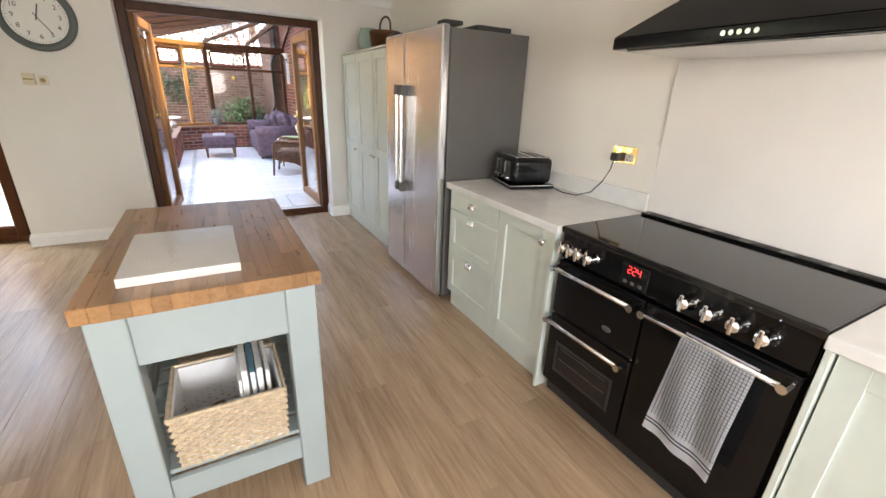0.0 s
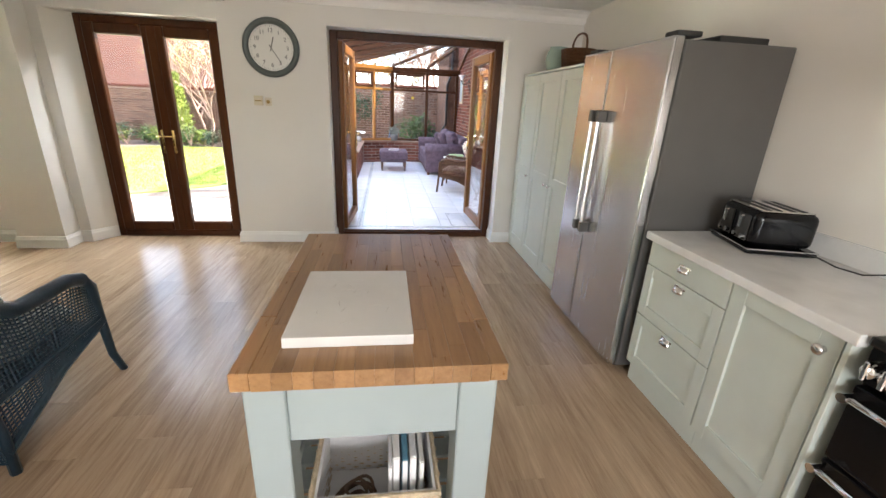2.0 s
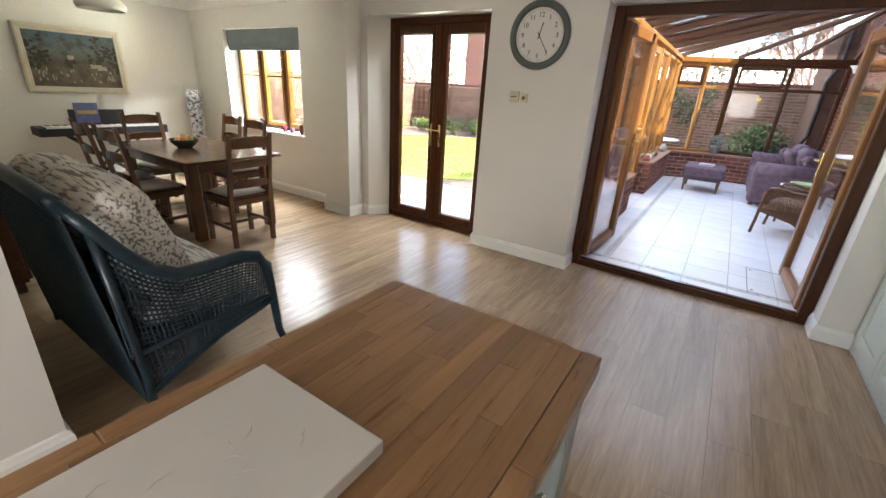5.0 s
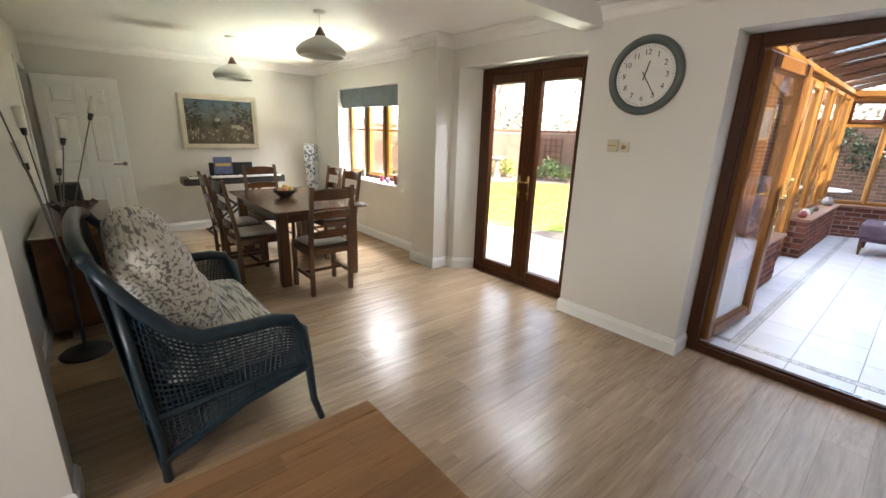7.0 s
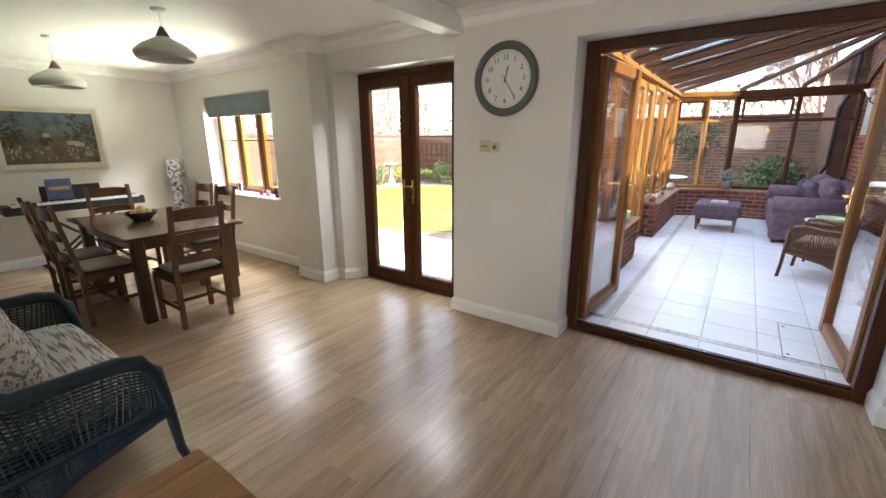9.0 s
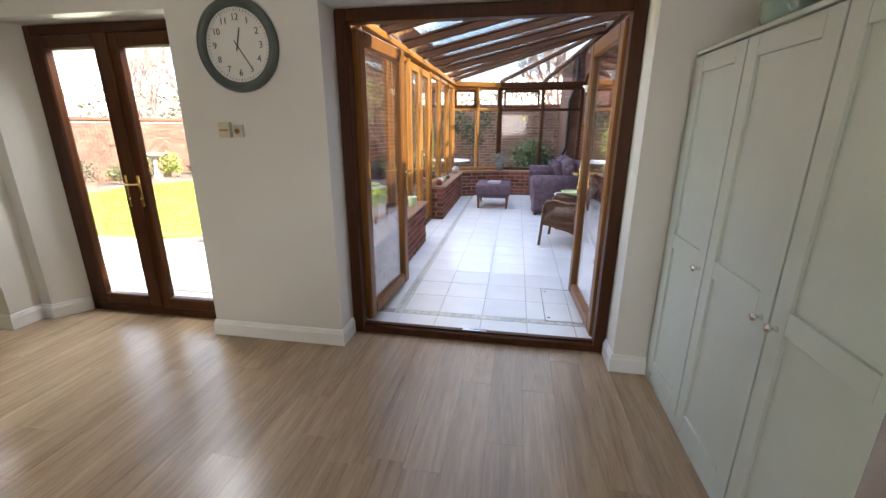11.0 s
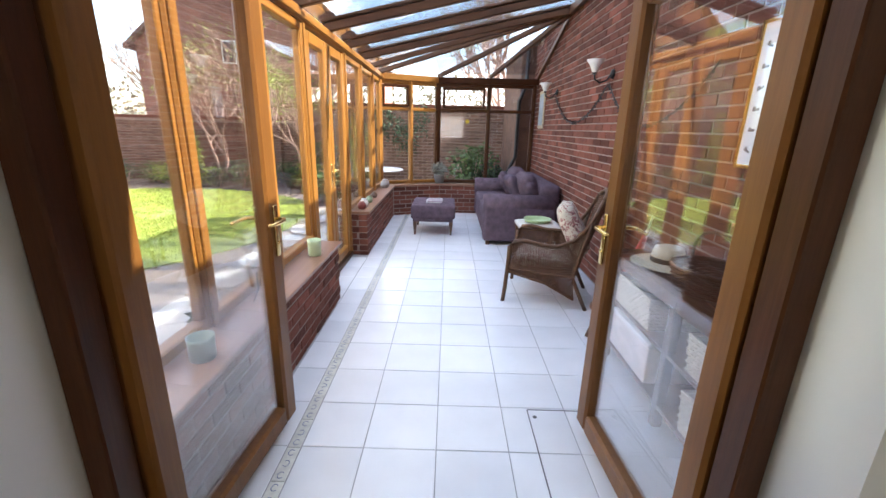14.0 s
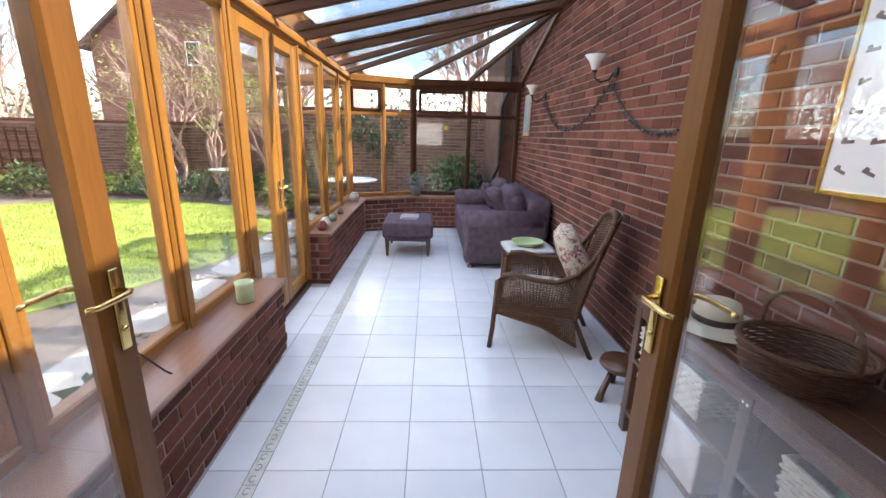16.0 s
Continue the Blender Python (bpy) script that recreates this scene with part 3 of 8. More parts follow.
for hx, fx, sgn in ((-0.30, -0.235, 1), (1.345, 1.30, -1)):
    ang = math.atan2(fx - hx, 0.86)
    mm = Matrix.Translation((hx, 5.43, 0)) @ Matrix.Rotation(-ang, 4, "Z") @ Matrix.Rotation(radians(90), 4, "Z")
    bm = sash(BM(), 0.0, 0.87, 0.06, 2.06, -0.035, 0.035, 0.10, 0.012)
    bmesh.ops.transform(bm, matrix=mm, verts=bm.verts[:])
    leaf = part("door_leaf", bm, M["leaf_oak"], cd)
    bm = box(BM(), 0.095, 0.775, -0.006, 0.006, 0.155, 1.965, 0, mm)
    g = part("pane", bm, M["pane"], leaf, "clear glass pane")
    g.visible_shadow = False
    for k in (-1, 1):
        q = mm @ Vector((0.82, 0.036 * k, 0))
        d = (mm.to_3x3() @ Vector((0, k, 0)))
        handle(leaf, (q.x, q.y), M["brass"], k, 1.06, d.x, d.y)
    for z in (0.3, 1.05, 1.8):
        part("hinge", cyl(BM(), mm @ Vector((-0.012, 0.03 * sgn, z - 0.05)), mm @ Vector((-0.012, 0.03 * sgn, z + 0.05)), 0.011), FR, leaf)

# ---- conservatory shell ----
X0, X1, Y0, Y1 = -0.62, 2.10, 5.43, 12.2
SILL, EAVE, TRANS = 0.528, 2.25, 1.80
CORN = (X0, 11.75)
FAC = (0.345, Y1)
RIDGE = Vector((X1, 10.35, 2.97))
cons = thing("conservatory_frame", "golden oak-effect conservatory glazing frame and roof bars", "conservatory", kind="structure", at=(X0, 8, 0))


def bar(p, q, w, d, material, name, up=Vector((0, 0, 1))):
    """A straight timber from p to q, w wide and d deep."""
    p, q = Vector(p), Vector(q)
    z = (q - p).normalized()
    x = z.cross(up).normalized() if abs(z.dot(up)) < 0.99 else Vector((1, 0, 0))
    y = z.cross(x)
    m = Matrix((x, y, z)).transposed().to_4x4()
    m.translation = (p + q) / 2
    return part(name, box(BM(), -w / 2, w / 2, -d / 2, d / 2, -(q - p).length / 2, (q - p).length / 2, 0.008, m), material, cons)


def post(x, y, z0, z1, w, d, turn=0.0, name="post", material=None):
    m = Matrix.Translation((x, y, 0)) @ Matrix.Rotation(turn, 4, "Z")
    bm = box(BM(), -d / 2, d / 2, -w / 2, w / 2, z0, z1, 0.012, m)
    box(bm, d / 2 - 0.001, d / 2 + 0.012, -w / 4, w / 4, z0, z1, 0.004, m)
    return part(name, bm, material or OAK, cons)


def pane_of(p, q, z0, z1, inset=0.0):
    """A glass pane upright between two plan points."""
    p, q = Vector((*p, 0)), Vector((*q, 0))
    d = (q - p).normalized()
    n = Vector((-d.y, d.x, 0)) * 0.005
    g = part("pane", prism(BM(), [(p + n).xy, (q + n).xy, (q - n).xy, (p - n).xy], z0, z1), M["pane"], cons, "clear glass pane")
    g.visible_shadow = False


side = [5.47, 6.32, 7.17, 7.95]
side2 = [9.25, 10.1, 10.93, 11.70]
for y in side + side2:
    post(X0, y, SILL if y not in (7.95, 9.25) else 0.0, EAVE, 0.085, 0.08)
for seq in (side, side2):
    for a, b in zip(seq, seq[1:]):
        for z, h in ((SILL + 0.03, 0.06), (EAVE - 0.03, 0.06)):
            part("rail", box(BM(), X0 - 0.035, X0 + 0.035, a + 0.043, b - 0.043, z - h / 2, z + h / 2, 0.008), M["oakh"], cons)
        for y in (a + 0.06, b - 0.06):
            part("bead", box(BM(), X0 - 0.025, X0 + 0.025, y - 0.018, y + 0.018, SILL + 0.06, EAVE - 0.06, 0.006), OAK, cons)
        pane_of((X0, a + 0.05), (X0, b - 0.05), SILL + 0.05, EAVE - 0.05)
part("eaves_beam", box(BM(), X0 - 0.06, X0 + 0.055, Y0, 11.75, EAVE, EAVE + 0.10, 0.012), M["oakh"], cons)
part("eaves_mould", box(BM(), X0 + 0.055, X0 + 0.075, Y0, 11.75, EAVE + 0.015, EAVE + 0.06, 0.006), M["oakh"], cons)
# garden doors in the side
gd = thing("door_3", "closed golden oak-effect glazed garden doors", "door", kind="structure", at=(X0, 8.6, 0))
for a, b in ((7.995, 8.60), (8.605, 9.205)):
    m = Matrix.Translation((X0, 0, 0)) @ Matrix.Rotation(radians(90), 4, "Z")
    bm = sash(BM(), a, b, 0.06, EAVE - 0.02, -0.035, 0.035, 0.10, 0.012)
    bmesh.ops.transform(bm, matrix=m, verts=bm.verts[:])
    leaf = part("door_leaf", bm, OAK, gd)
    g = part("pane", box(BM(), a + 0.095, b - 0.095, -0.006, 0.006, 0.155, EAVE - 0.115, 0, m), M["pane"], leaf, "clear glass pane")
    g.visible_shadow = False
    handle(leaf, (X0 + 0.036, b - 0.05 if a < 8.3 else a + 0.05), M["brass"], 1 if a < 8.3 else -1, 1.03, 1, 0)
part("threshold", box(BM(), X0 - 0.06, X0 + 0.06, 7.99, 9.21, 0.002, 0.058, 0.006), M["frame"], gd)
# angled corner and end
fd_ = Vector((FAC[0] - CORN[0], FAC[1] - CORN[1], 0))
ft = math.atan2(fd_.y, fd_.x) - radians(90)
FM = (CORN[0] + fd_.x * 0.52, CORN[1] + fd_.y * 0.52)
DK = M["rafter"]
# end-wall bars use the dark oak copy: their backlit shade is in the colour
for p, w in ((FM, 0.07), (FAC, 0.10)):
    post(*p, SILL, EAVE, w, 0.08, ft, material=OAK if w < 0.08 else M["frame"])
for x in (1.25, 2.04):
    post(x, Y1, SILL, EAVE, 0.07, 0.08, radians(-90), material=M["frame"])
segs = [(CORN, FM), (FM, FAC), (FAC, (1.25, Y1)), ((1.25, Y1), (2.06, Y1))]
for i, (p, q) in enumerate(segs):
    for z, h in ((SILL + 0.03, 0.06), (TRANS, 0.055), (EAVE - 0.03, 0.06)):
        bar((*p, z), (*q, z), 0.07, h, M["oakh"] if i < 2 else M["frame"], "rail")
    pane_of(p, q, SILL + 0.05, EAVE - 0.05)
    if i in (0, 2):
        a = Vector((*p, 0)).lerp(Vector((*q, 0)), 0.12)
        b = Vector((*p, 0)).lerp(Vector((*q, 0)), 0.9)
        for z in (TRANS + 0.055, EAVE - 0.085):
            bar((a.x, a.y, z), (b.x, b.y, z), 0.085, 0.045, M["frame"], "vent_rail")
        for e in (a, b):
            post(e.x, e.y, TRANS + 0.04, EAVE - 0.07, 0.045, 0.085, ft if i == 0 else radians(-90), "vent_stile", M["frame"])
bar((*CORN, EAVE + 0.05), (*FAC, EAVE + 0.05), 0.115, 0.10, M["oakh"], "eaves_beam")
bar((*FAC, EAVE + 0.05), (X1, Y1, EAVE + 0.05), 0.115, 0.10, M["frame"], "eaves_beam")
# roof bars and roof panes
EZ = EAVE + 0.11


def roof_z(x):
    return EZ + (x - X0) / (X1 - X0) * (RIDGE.z - EZ)


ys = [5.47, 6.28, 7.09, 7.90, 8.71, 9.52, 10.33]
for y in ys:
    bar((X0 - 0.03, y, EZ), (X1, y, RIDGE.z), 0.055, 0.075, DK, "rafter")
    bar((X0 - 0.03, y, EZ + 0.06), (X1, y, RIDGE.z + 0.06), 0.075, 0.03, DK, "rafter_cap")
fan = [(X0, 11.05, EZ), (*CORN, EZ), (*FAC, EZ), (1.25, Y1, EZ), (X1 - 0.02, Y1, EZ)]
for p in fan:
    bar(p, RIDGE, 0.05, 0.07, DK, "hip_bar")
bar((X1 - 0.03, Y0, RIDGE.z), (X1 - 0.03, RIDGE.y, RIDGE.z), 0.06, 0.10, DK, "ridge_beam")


def roof_pane(pts):
    bm = BM()
    up = Vector((0, 0, 0.055))
    vs = [bm.verts.new(Vector(p) + up) for p in pts]
    ws = [bm.verts.new(Vector(p) + up + Vector((0, 0, 0.012))) for p in pts]
    bm.faces.new(vs[::-1])
    bm.faces.new(ws)
    for i in range(len(vs)):
        j = (i + 1) % len(vs)
        bm.faces.new((vs[i], vs[j], ws[j], ws[i]))
    part("roof_pane", bm, M["roofpane"], cons, "tinted roof glazing")


for a, b in zip(ys, ys[1:]):
    roof_pane([(X0 - 0.08, a + 0.02, EZ - 0.02), (X1, a + 0.02, RIDGE.z), (X1, b - 0.02, RIDGE.z), (X0 - 0.08, b - 0.02, EZ - 0.02)])
tri = [(X0, 10.35, EZ)] + fan
for a, b in zip(tri, tri[1:]):
    roof_pane([a, tuple(RIDGE), b])


# ---- brickwork ----
def brick_mesh(l, h, d, name):
    bm = box(BM(), 0, l, 0, d, 0, h, 0.004)
    for v in bm.verts:
        v.co += 0.0012 * noise.noise_vector(v.co * 37)
    me = bpy.data.meshes.new(name)
    bm.to_mesh(me)
    bm.free()
    me.materials.append(M["brick"])
    return me


BL, BH, BP, BC = 0.2135, 0.0635, 0.225, 0.0755
full = [brick_mesh(BL, BH, 0.10, "brick") for _ in range(2)]
half = brick_mesh(BL / 2 - 0.004, BH, 0.10, "half_brick")


def brick_wall(parent, p, q, z0, courses, parts=9999, depth=0.1):
    """Stretcher courses from plan point p to q; the face lies on the right of that way, the bricks go back to its left."""
    p, q = Vector((*p, 0)), Vector((*q, 0))
    L = (q - p).length
    d = (q - p) / L
    n = Vector((-d.y, d.x, 0))
    rest = BM()
    made = 0
    for c in range(courses):
        x = 0.0
        first = c % 2
        while x < L - 0.03:
            w = BL / 2 - 0.004 if (first and x == 0) else BL
            me = half if w < BL else random.choice(full)
            scale = 1.0
            if x + w > L:
                scale = (L - x) / w
                w = L - x
            off = n * random.uniform(0.0, 0.004)
            m = Matrix.Translation(p + d * x + off + Vector((0, 0, z0 + c * BC + 0.004))) @ Matrix((d, n, Vector((0, 0, 1)))).transposed().to_4x4() @ Matrix.Diagonal((scale, 1, 1, 1))
            if made < parts:
                ob = new("brick", me)
                ob.parent = parent
                ob.matrix_parent_inverse = parent.matrix_basis.inverted()
                ob.matrix_basis = m
                made += 1
            else:
                k = len(rest.verts)
                rest.from_mesh(me)
                rest.verts.ensure_lookup_table()
                for v in rest.verts[k:]:
                    v.co = m @ v.co
            x += w + BP - BL
            first = 0
    if len(rest.verts):
        ob = part("bricks", rest, M["brick"], parent)
        ob["kind"] = "stuff"
    else:
        rest.free()


def dwarf(name, pts, z1, faces):
    """A low brick wall: a mortar core on plan points, and the brick faces on it."""
    w = structure(name, prism(BM(), pts, 0.0, z1 - 0.03), M["mortar"], "low red brick dwarf wall under the windows", "wall")
    return w


FIN = -0.385
dw1 = dwarf("wall_dwarf_1", [(-0.72, 5.44), (FIN - 0.008, 5.44), (FIN - 0.008, 7.93), (-0.72, 7.93)], SILL, None)
dw2 = dwarf("wall_dwarf_2", [(-0.72, 9.255), (FIN - 0.008, 9.255), (FIN - 0.008, 11.60), (0.41, 11.97), (2.1, 11.97), (2.1, 12.3), (0.35, 12.3), (-0.72, 11.82)], SILL, None)
structure("sill_1", box(BM(), X0 + 0.03, -0.355, 5.44, 7.945, SILL - 0.028, SILL, 0.006), M["sillw"], "varnished brown timber window sill board", "sill")
structure("sill_2", prism(BM(), [(X0 + 0.03, 9.25), (-0.355, 9.25), (-0.355, 11.58), (0.43, 11.94), (2.08, 11.94), (2.08, Y1 - 0.03), (FAC[0], Y1 - 0.03), (X0 + 0.03, 11.73)], SILL - 0.028, SILL), M["sillw"], "varnished brown timber window sill board", "sill")
hw = structure("wall_brick_east", box(BM(), X1 + 0.008, X1 + 0.30, 5.435, 12.6, -0.1, 3.02), M["mortar"], "red brick house wall inside the conservatory", "wall")
hn = structure("wall_brick_north", box(BM(), -6.65, 2.09, 5.432, 5.436, H, 3.0), M["mortar"], "red brick house wall above the doors", "wall")

# ---- floors ----
fl = structure("floor", box(BM(), -6.65, 2.45, -2.2, 5.43, -0.15, -0.004), M["under"], "oak-effect plank floor", "floor")
cf = structure("floor_conservatory", prism(BM(), [(-0.72, 5.43), (2.1, 5.43), (2.1, 12.3), (0.35, 12.3), (-0.72, 11.8)], -0.14, -0.003), M["grout"], "white ceramic tiled conservatory floor", "floor")


# ---- kitchen ----
def shaker(parent, y0, y1, z0, z1, x, name="door", rails=(), stile=0.07, material=None):
    """A shaker front facing -x: frame pieces round recessed panels."""
    material = material or M["sage"]
    bm = BM()
    box(bm, x, x + 0.02, y0, y0 + stile, z0, z1, 0.0015)
    box(bm, x, x + 0.02, y1 - stile, y1, z0, z1, 0.0015)
    zs = [z0] + list(rails) + [z1]
    box(bm, x + 0.0005, x + 0.02, y0 + stile, y1 - stile, z0, z0 + stile, 0.0015)
    box(bm, x + 0.0005, x + 0.02, y0 + stile, y1 - stile, z1 - stile, z1, 0.0015)
    for r in rails:
        box(bm, x + 0.0005, x + 0.02, y0 + stile, y1 - stile, r - stile / 2, r + stile / 2, 0.0015)
    box(bm, x + 0.012, x + 0.019, y0 + stile - 0.004, y1 - stile + 0.004, z0 + 0.02, z1 - 0.02)
    return part(name, bm, material, parent)


def knob(parent, x, y, z, r=0.016):
    m = Matrix.Translation((x, y, z)) @ Matrix.Rotation(radians(-90), 4, "Y")
    return part("knob", lathe(BM(), [(0, 0), (0.011, 0), (0.006, 0.006), (0.006, 0.014), (r * 0.8, 0.018), (r, 0.024), (r * 0.9, 0.031), (r * 0.5, 0.035), (0, 0.036)], seg=16, m=m), M["chrome"], parent, "polished chrome knob", True)


def cup_pull(parent, x, y, z):
    """A shell-shaped cup pull, open below, facing -x."""
    bm = BM()
    rows = []
    for i in range(7):
        a = math.pi / 2 * i / 6
        rows.append([bm.verts.new((x - 0.003 - 0.024 * math.cos(a) * math.sin(b) ** 0.7, y - 0.036 * math.cos(b) * (1 - 0.25 * math.sin(a)), z - 0.010 + 0.026 * math.sin(a))) for b in (math.pi * k / 12 for k in range(13))])
    for A, B in zip(rows, rows[1:]):
        for k in range(12):
            bm.faces.new((A[k], A[k + 1], B[k + 1], B[k]))
    bmesh.ops.remove_doubles(bm, verts=bm.verts[:], dist=0.0002)
    bmesh.ops.recalc_face_normals(bm, faces=bm.faces[:])
    bmesh.ops.solidify(bm, geom=bm.faces[:], thickness=0.002)
    box(bm, x - 0.003, x, y - 0.038, y + 0.038, z + 0.008, z + 0.020, 0.001)
    return part("cup_handle", bm, M["chrome"], parent, "polished chrome cup handle", True)


XF = 1.575


def base_unit(name, y0, y1, kind, label):
    u = thing(name, label, "cabinet", "sage base cabinets", (1.9, (y0 + y1) / 2, 0))
    part("body", box(BM(), XF + 0.05, 2.165, y0, y1, 0.12, 0.868, 0.002), M["sage"], u)
    part("plinth", box(BM(), XF + 0.035, XF + 0.049, y0, y1, 0.001, 0.119, 0.002), M["sage"], u)
    if kind == "drawers":
        for i, (z0, z1) in enumerate(((0.735, 0.865), (0.445, 0.73), (0.13, 0.44))):
            if i == 0:
                d = part("drawer_front", box(BM(), XF, XF + 0.02, y0 + 0.003, y1 - 0.003, z0, z1, 0.002), M["sage"], u)
            else:
                d = shaker(u, y0 + 0.003, y1 - 0.003, z0, z1, XF, "drawer_front", stile=0.06)
            cup_pull(d, XF, (y0 + y1) / 2, (z0 + z1) / 2 if i == 0 else z1 - 0.035)
    else:
        d = shaker(u, y0 + 0.003, y1 - 0.003, 0.13, 0.865, XF)
        knob(d, XF, y0 + 0.05, 0.80, 0.021)
    return u


base_unit("drawer_cabinet", 2.04, 2.585, "drawers", "sage green three-drawer base cabinet with chrome cup handles")
base_unit("base_cabinet", 1.60, 2.038, "door", "sage green shaker base cabinet with one door")
base_unit("base_cabinet", -0.06, 0.535, "door", "sage green shaker base cabinet beside the cooker")
base_unit("base_cabinet", -0.66, -0.062, "door", "sage green shaker base cabinet beside the cooker")
for y in (1.577, 0.547):
    tagged(obj("end_panel", box(BM(), XF - 0.02, 2.165, y - 0.009, y + 0.009, 0.001, 0.868, 0.002), M["sage"]), "sage green painted cabinet end panel", "panel")


def worktop(y0, y1):
    w = thing("worktop", "white speckled quartz worktop with low upstand", "worktop", at=(1.85, (y0 + y1) / 2, 0.87))
    part("slab", box(BM(), 1.545, 2.166, y0, y1, 0.870, 0.910, 0.004, None, 2), M["quartz"], w)
    part("upstand", box(BM(), 2.148, 2.167, y0, y1, 0.911, 1.01, 0.003), M["quartz"], w)


worktop(1.552, 2.60)
worktop(-0.66, 0.56)
structure("splashback", box(BM(), 2.158, 2.168, 0.4, 1.551, 0.915, H - 0.01, 0.002), M["splash"], "glossy cream splashback panel", "splashback")
structure("splashback_strip", box(BM(), 2.16, 2.168, 1.553, 1.60, 1.012, 1.25, 0.001), M["kwall"], "cream wall edging strip", "trim")

# range cooker
ck = thing("range_cooker", "black enamelled double-oven range cooker with chrome handles", "cooker", at=(1.85, 1.05, 0))
CY0, CY1, CX = 0.565, 1.540, 1.565
part("body", box(BM(), CX + 0.035, 2.155, CY0, CY1, 0.06, 0.885, 0.004), M["black"], ck)
part("hob", box(BM(), CX - 0.005, 2.156, CY0 - 0.002, CY1 + 0.002, 0.886, 0.916, 0.008, None, 2), M["hob"], ck, "black ceramic glass hob")
part("back_vent", box(BM(), 2.085, 2.15, CY0 + 0.01, CY1 - 0.01, 0.917, 0.928, 0.004), M["black"], ck)
for k in range(6):
    y = CY0 + 0.10 + k * 0.155
    part("vent_slot", box(BM(), 2.10, 2.135, y - 0.05, y + 0.05, 0.9285, 0.930, 0.001), M["matt"], ck)
part("control_panel", box(BM(), CX + 0.01, CX + 0.034, CY0 + 0.003, CY1 - 0.003, 0.765, 0.884, 0.004), M["black"], ck)
for y in (1.495, 1.448, 1.401, 1.345, 0.925, 0.845, 0.765, 0.685):
    m = Matrix.Translation((CX + 0.01, y, 0.825)) @ Matrix.Rotation(radians(-90), 4, "Y")
    k = part("control_knob", lathe(BM(), [(0, 0), (0.030, 0), (0.031, 0.005), (0.027, 0.009), (0.025, 0.020), (0.022, 0.030), (0.021, 0.046), (0.018, 0.051), (0, 0.052)], seg=20, m=m), M["chrome"], ck, "chrome control knob", True)
    part("grip", box(BM(), CX - 0.052, CX - 0.020, y - 0.007, y + 0.007, 0.800, 0.860, 0.003), M["chrome"], k)
    part("pointer", box(BM(), CX - 0.0535, CX - 0.0515, y - 0.002, y + 0.002, 0.838, 0.856, 0.0005), M["matt"], k)
disp = part("clock_display", box(BM(), CX + 0.004, CX + 0.010, 1.085, 1.205, 0.78, 0.87, 0.002), M["hob"], ck)
red = glow("red_digits", (1.0, 0.04, 0.04), 0.25)
segm = {"2": "abged", "4": "fgbc"}
bm = BM()
for i, ch in enumerate("224"):
    cy = 1.168 - i * 0.021
    for sgm in segm[ch]:
        dy0, dy1, dz0, dz1 = {"a": (-0.006, 0.006, 0.013, 0.015), "g": (-0.006, 0.006, -0.001, 0.001), "d": (-0.006, 0.006, -0.015, -0.013), "b": (-0.008, -0.006, 0.001, 0.013), "c": (-0.008, -0.006, -0.013, -0.001), "f": (0.006, 0.008, 0.001, 0.013), "e": (0.006, 0.008, -0.013, -0.001)}[sgm]
        box(bm, CX + 0.0025, CX + 0.0038, cy + dy0, cy + dy1, 0.845 + dz0, 0.845 + dz1)
part("digits", bm, red, disp, "lit red clock digits")
for k in range(3):
    y = 1.178 - k * 0.033
    part("button", box(BM(), CX, CX + 0.0038, y - 0.008, y + 0.008, 0.788, 0.802, 0.002), M["dsteel"], disp)


def oven_door(y0, y1, z0, z1, hz, window=False, towel=False):
    d = part("oven_door", box(BM(), CX, CX + 0.034, y0, y1, z0, z1, 0.006, None, 2), M["black"], ck)
    if window:
        part("window_surround", sashx(BM(), y0 + 0.06, y1 - 0.06, z0 + 0.08, z1 - 0.13), M["matt"], d)
        part("window_glass", box(BM(), CX - 0.0025, CX - 0.0005, y0 + 0.075, y1 - 0.075, z0 + 0.095, z1 - 0.145), M["hob"], d, "dark oven window glass")
        for z in (z0 + 0.16, z0 + 0.22):
            part("oven_rack", cyl(BM(), (CX - 0.0035, y0 + 0.09, z), (CX - 0.0035, y1 - 0.09, z), 0.0012, None, 6), M["dsteel"], d)
    bm = cyl(BM(), (CX - 0.045, y0 + 0.015, hz), (CX - 0.045, y1 - 0.015, hz), 0.010, None, 14)
    h = part("door_handle", bm, M["chrome"], d, "chrome bar handle", True)
    for y in (y0 + 0.02, y1 - 0.02):
        part("handle_end", cyl(BM(), (CX - 0.062, y, hz), (CX + 0.004, y, hz), 0.015, 0.012, 12), M["chrome"], h)
    return d


def sashx(bm, y0, y1, z0, z1, w=0.014):
    box(bm, CX - 0.003, CX, y0, y0 + w, z0, z1)
    box(bm, CX - 0.003, CX, y1 - w, y1, z0, z1)
    box(bm, CX - 0.003, CX, y0 + w, y1 - w, z0, z0 + w)
    box(bm, CX - 0.003, CX, y0 + w, y1 - w, z1 - w, z1)
    return bm


oven_door(1.075, 1.532, 0.485, 0.755, 0.725)
oven_door(1.075, 1.532, 0.10, 0.475, 0.455, True)
oven_door(0.575, 1.065, 0.10, 0.755, 0.725)
badge = lathe(BM(), [(0, 0), (0.9, 0), (1, 0.3), (0.8, 1), (0, 1)], seg=20, m=Matrix.Translation((CX, 1.215, 0.555)) @ Matrix.Rotation(radians(-90), 4, "Y") @ Matrix.Diagonal((0.013, 0.024, 0.003, 1)))
part("badge", badge, M["dsteel"], ck, "small oval metal badge")
part("plinth", box(BM(), CX + 0.05, CX + 0.07, CY0, CY1, 0.002, 0.10), M["matt"], ck)

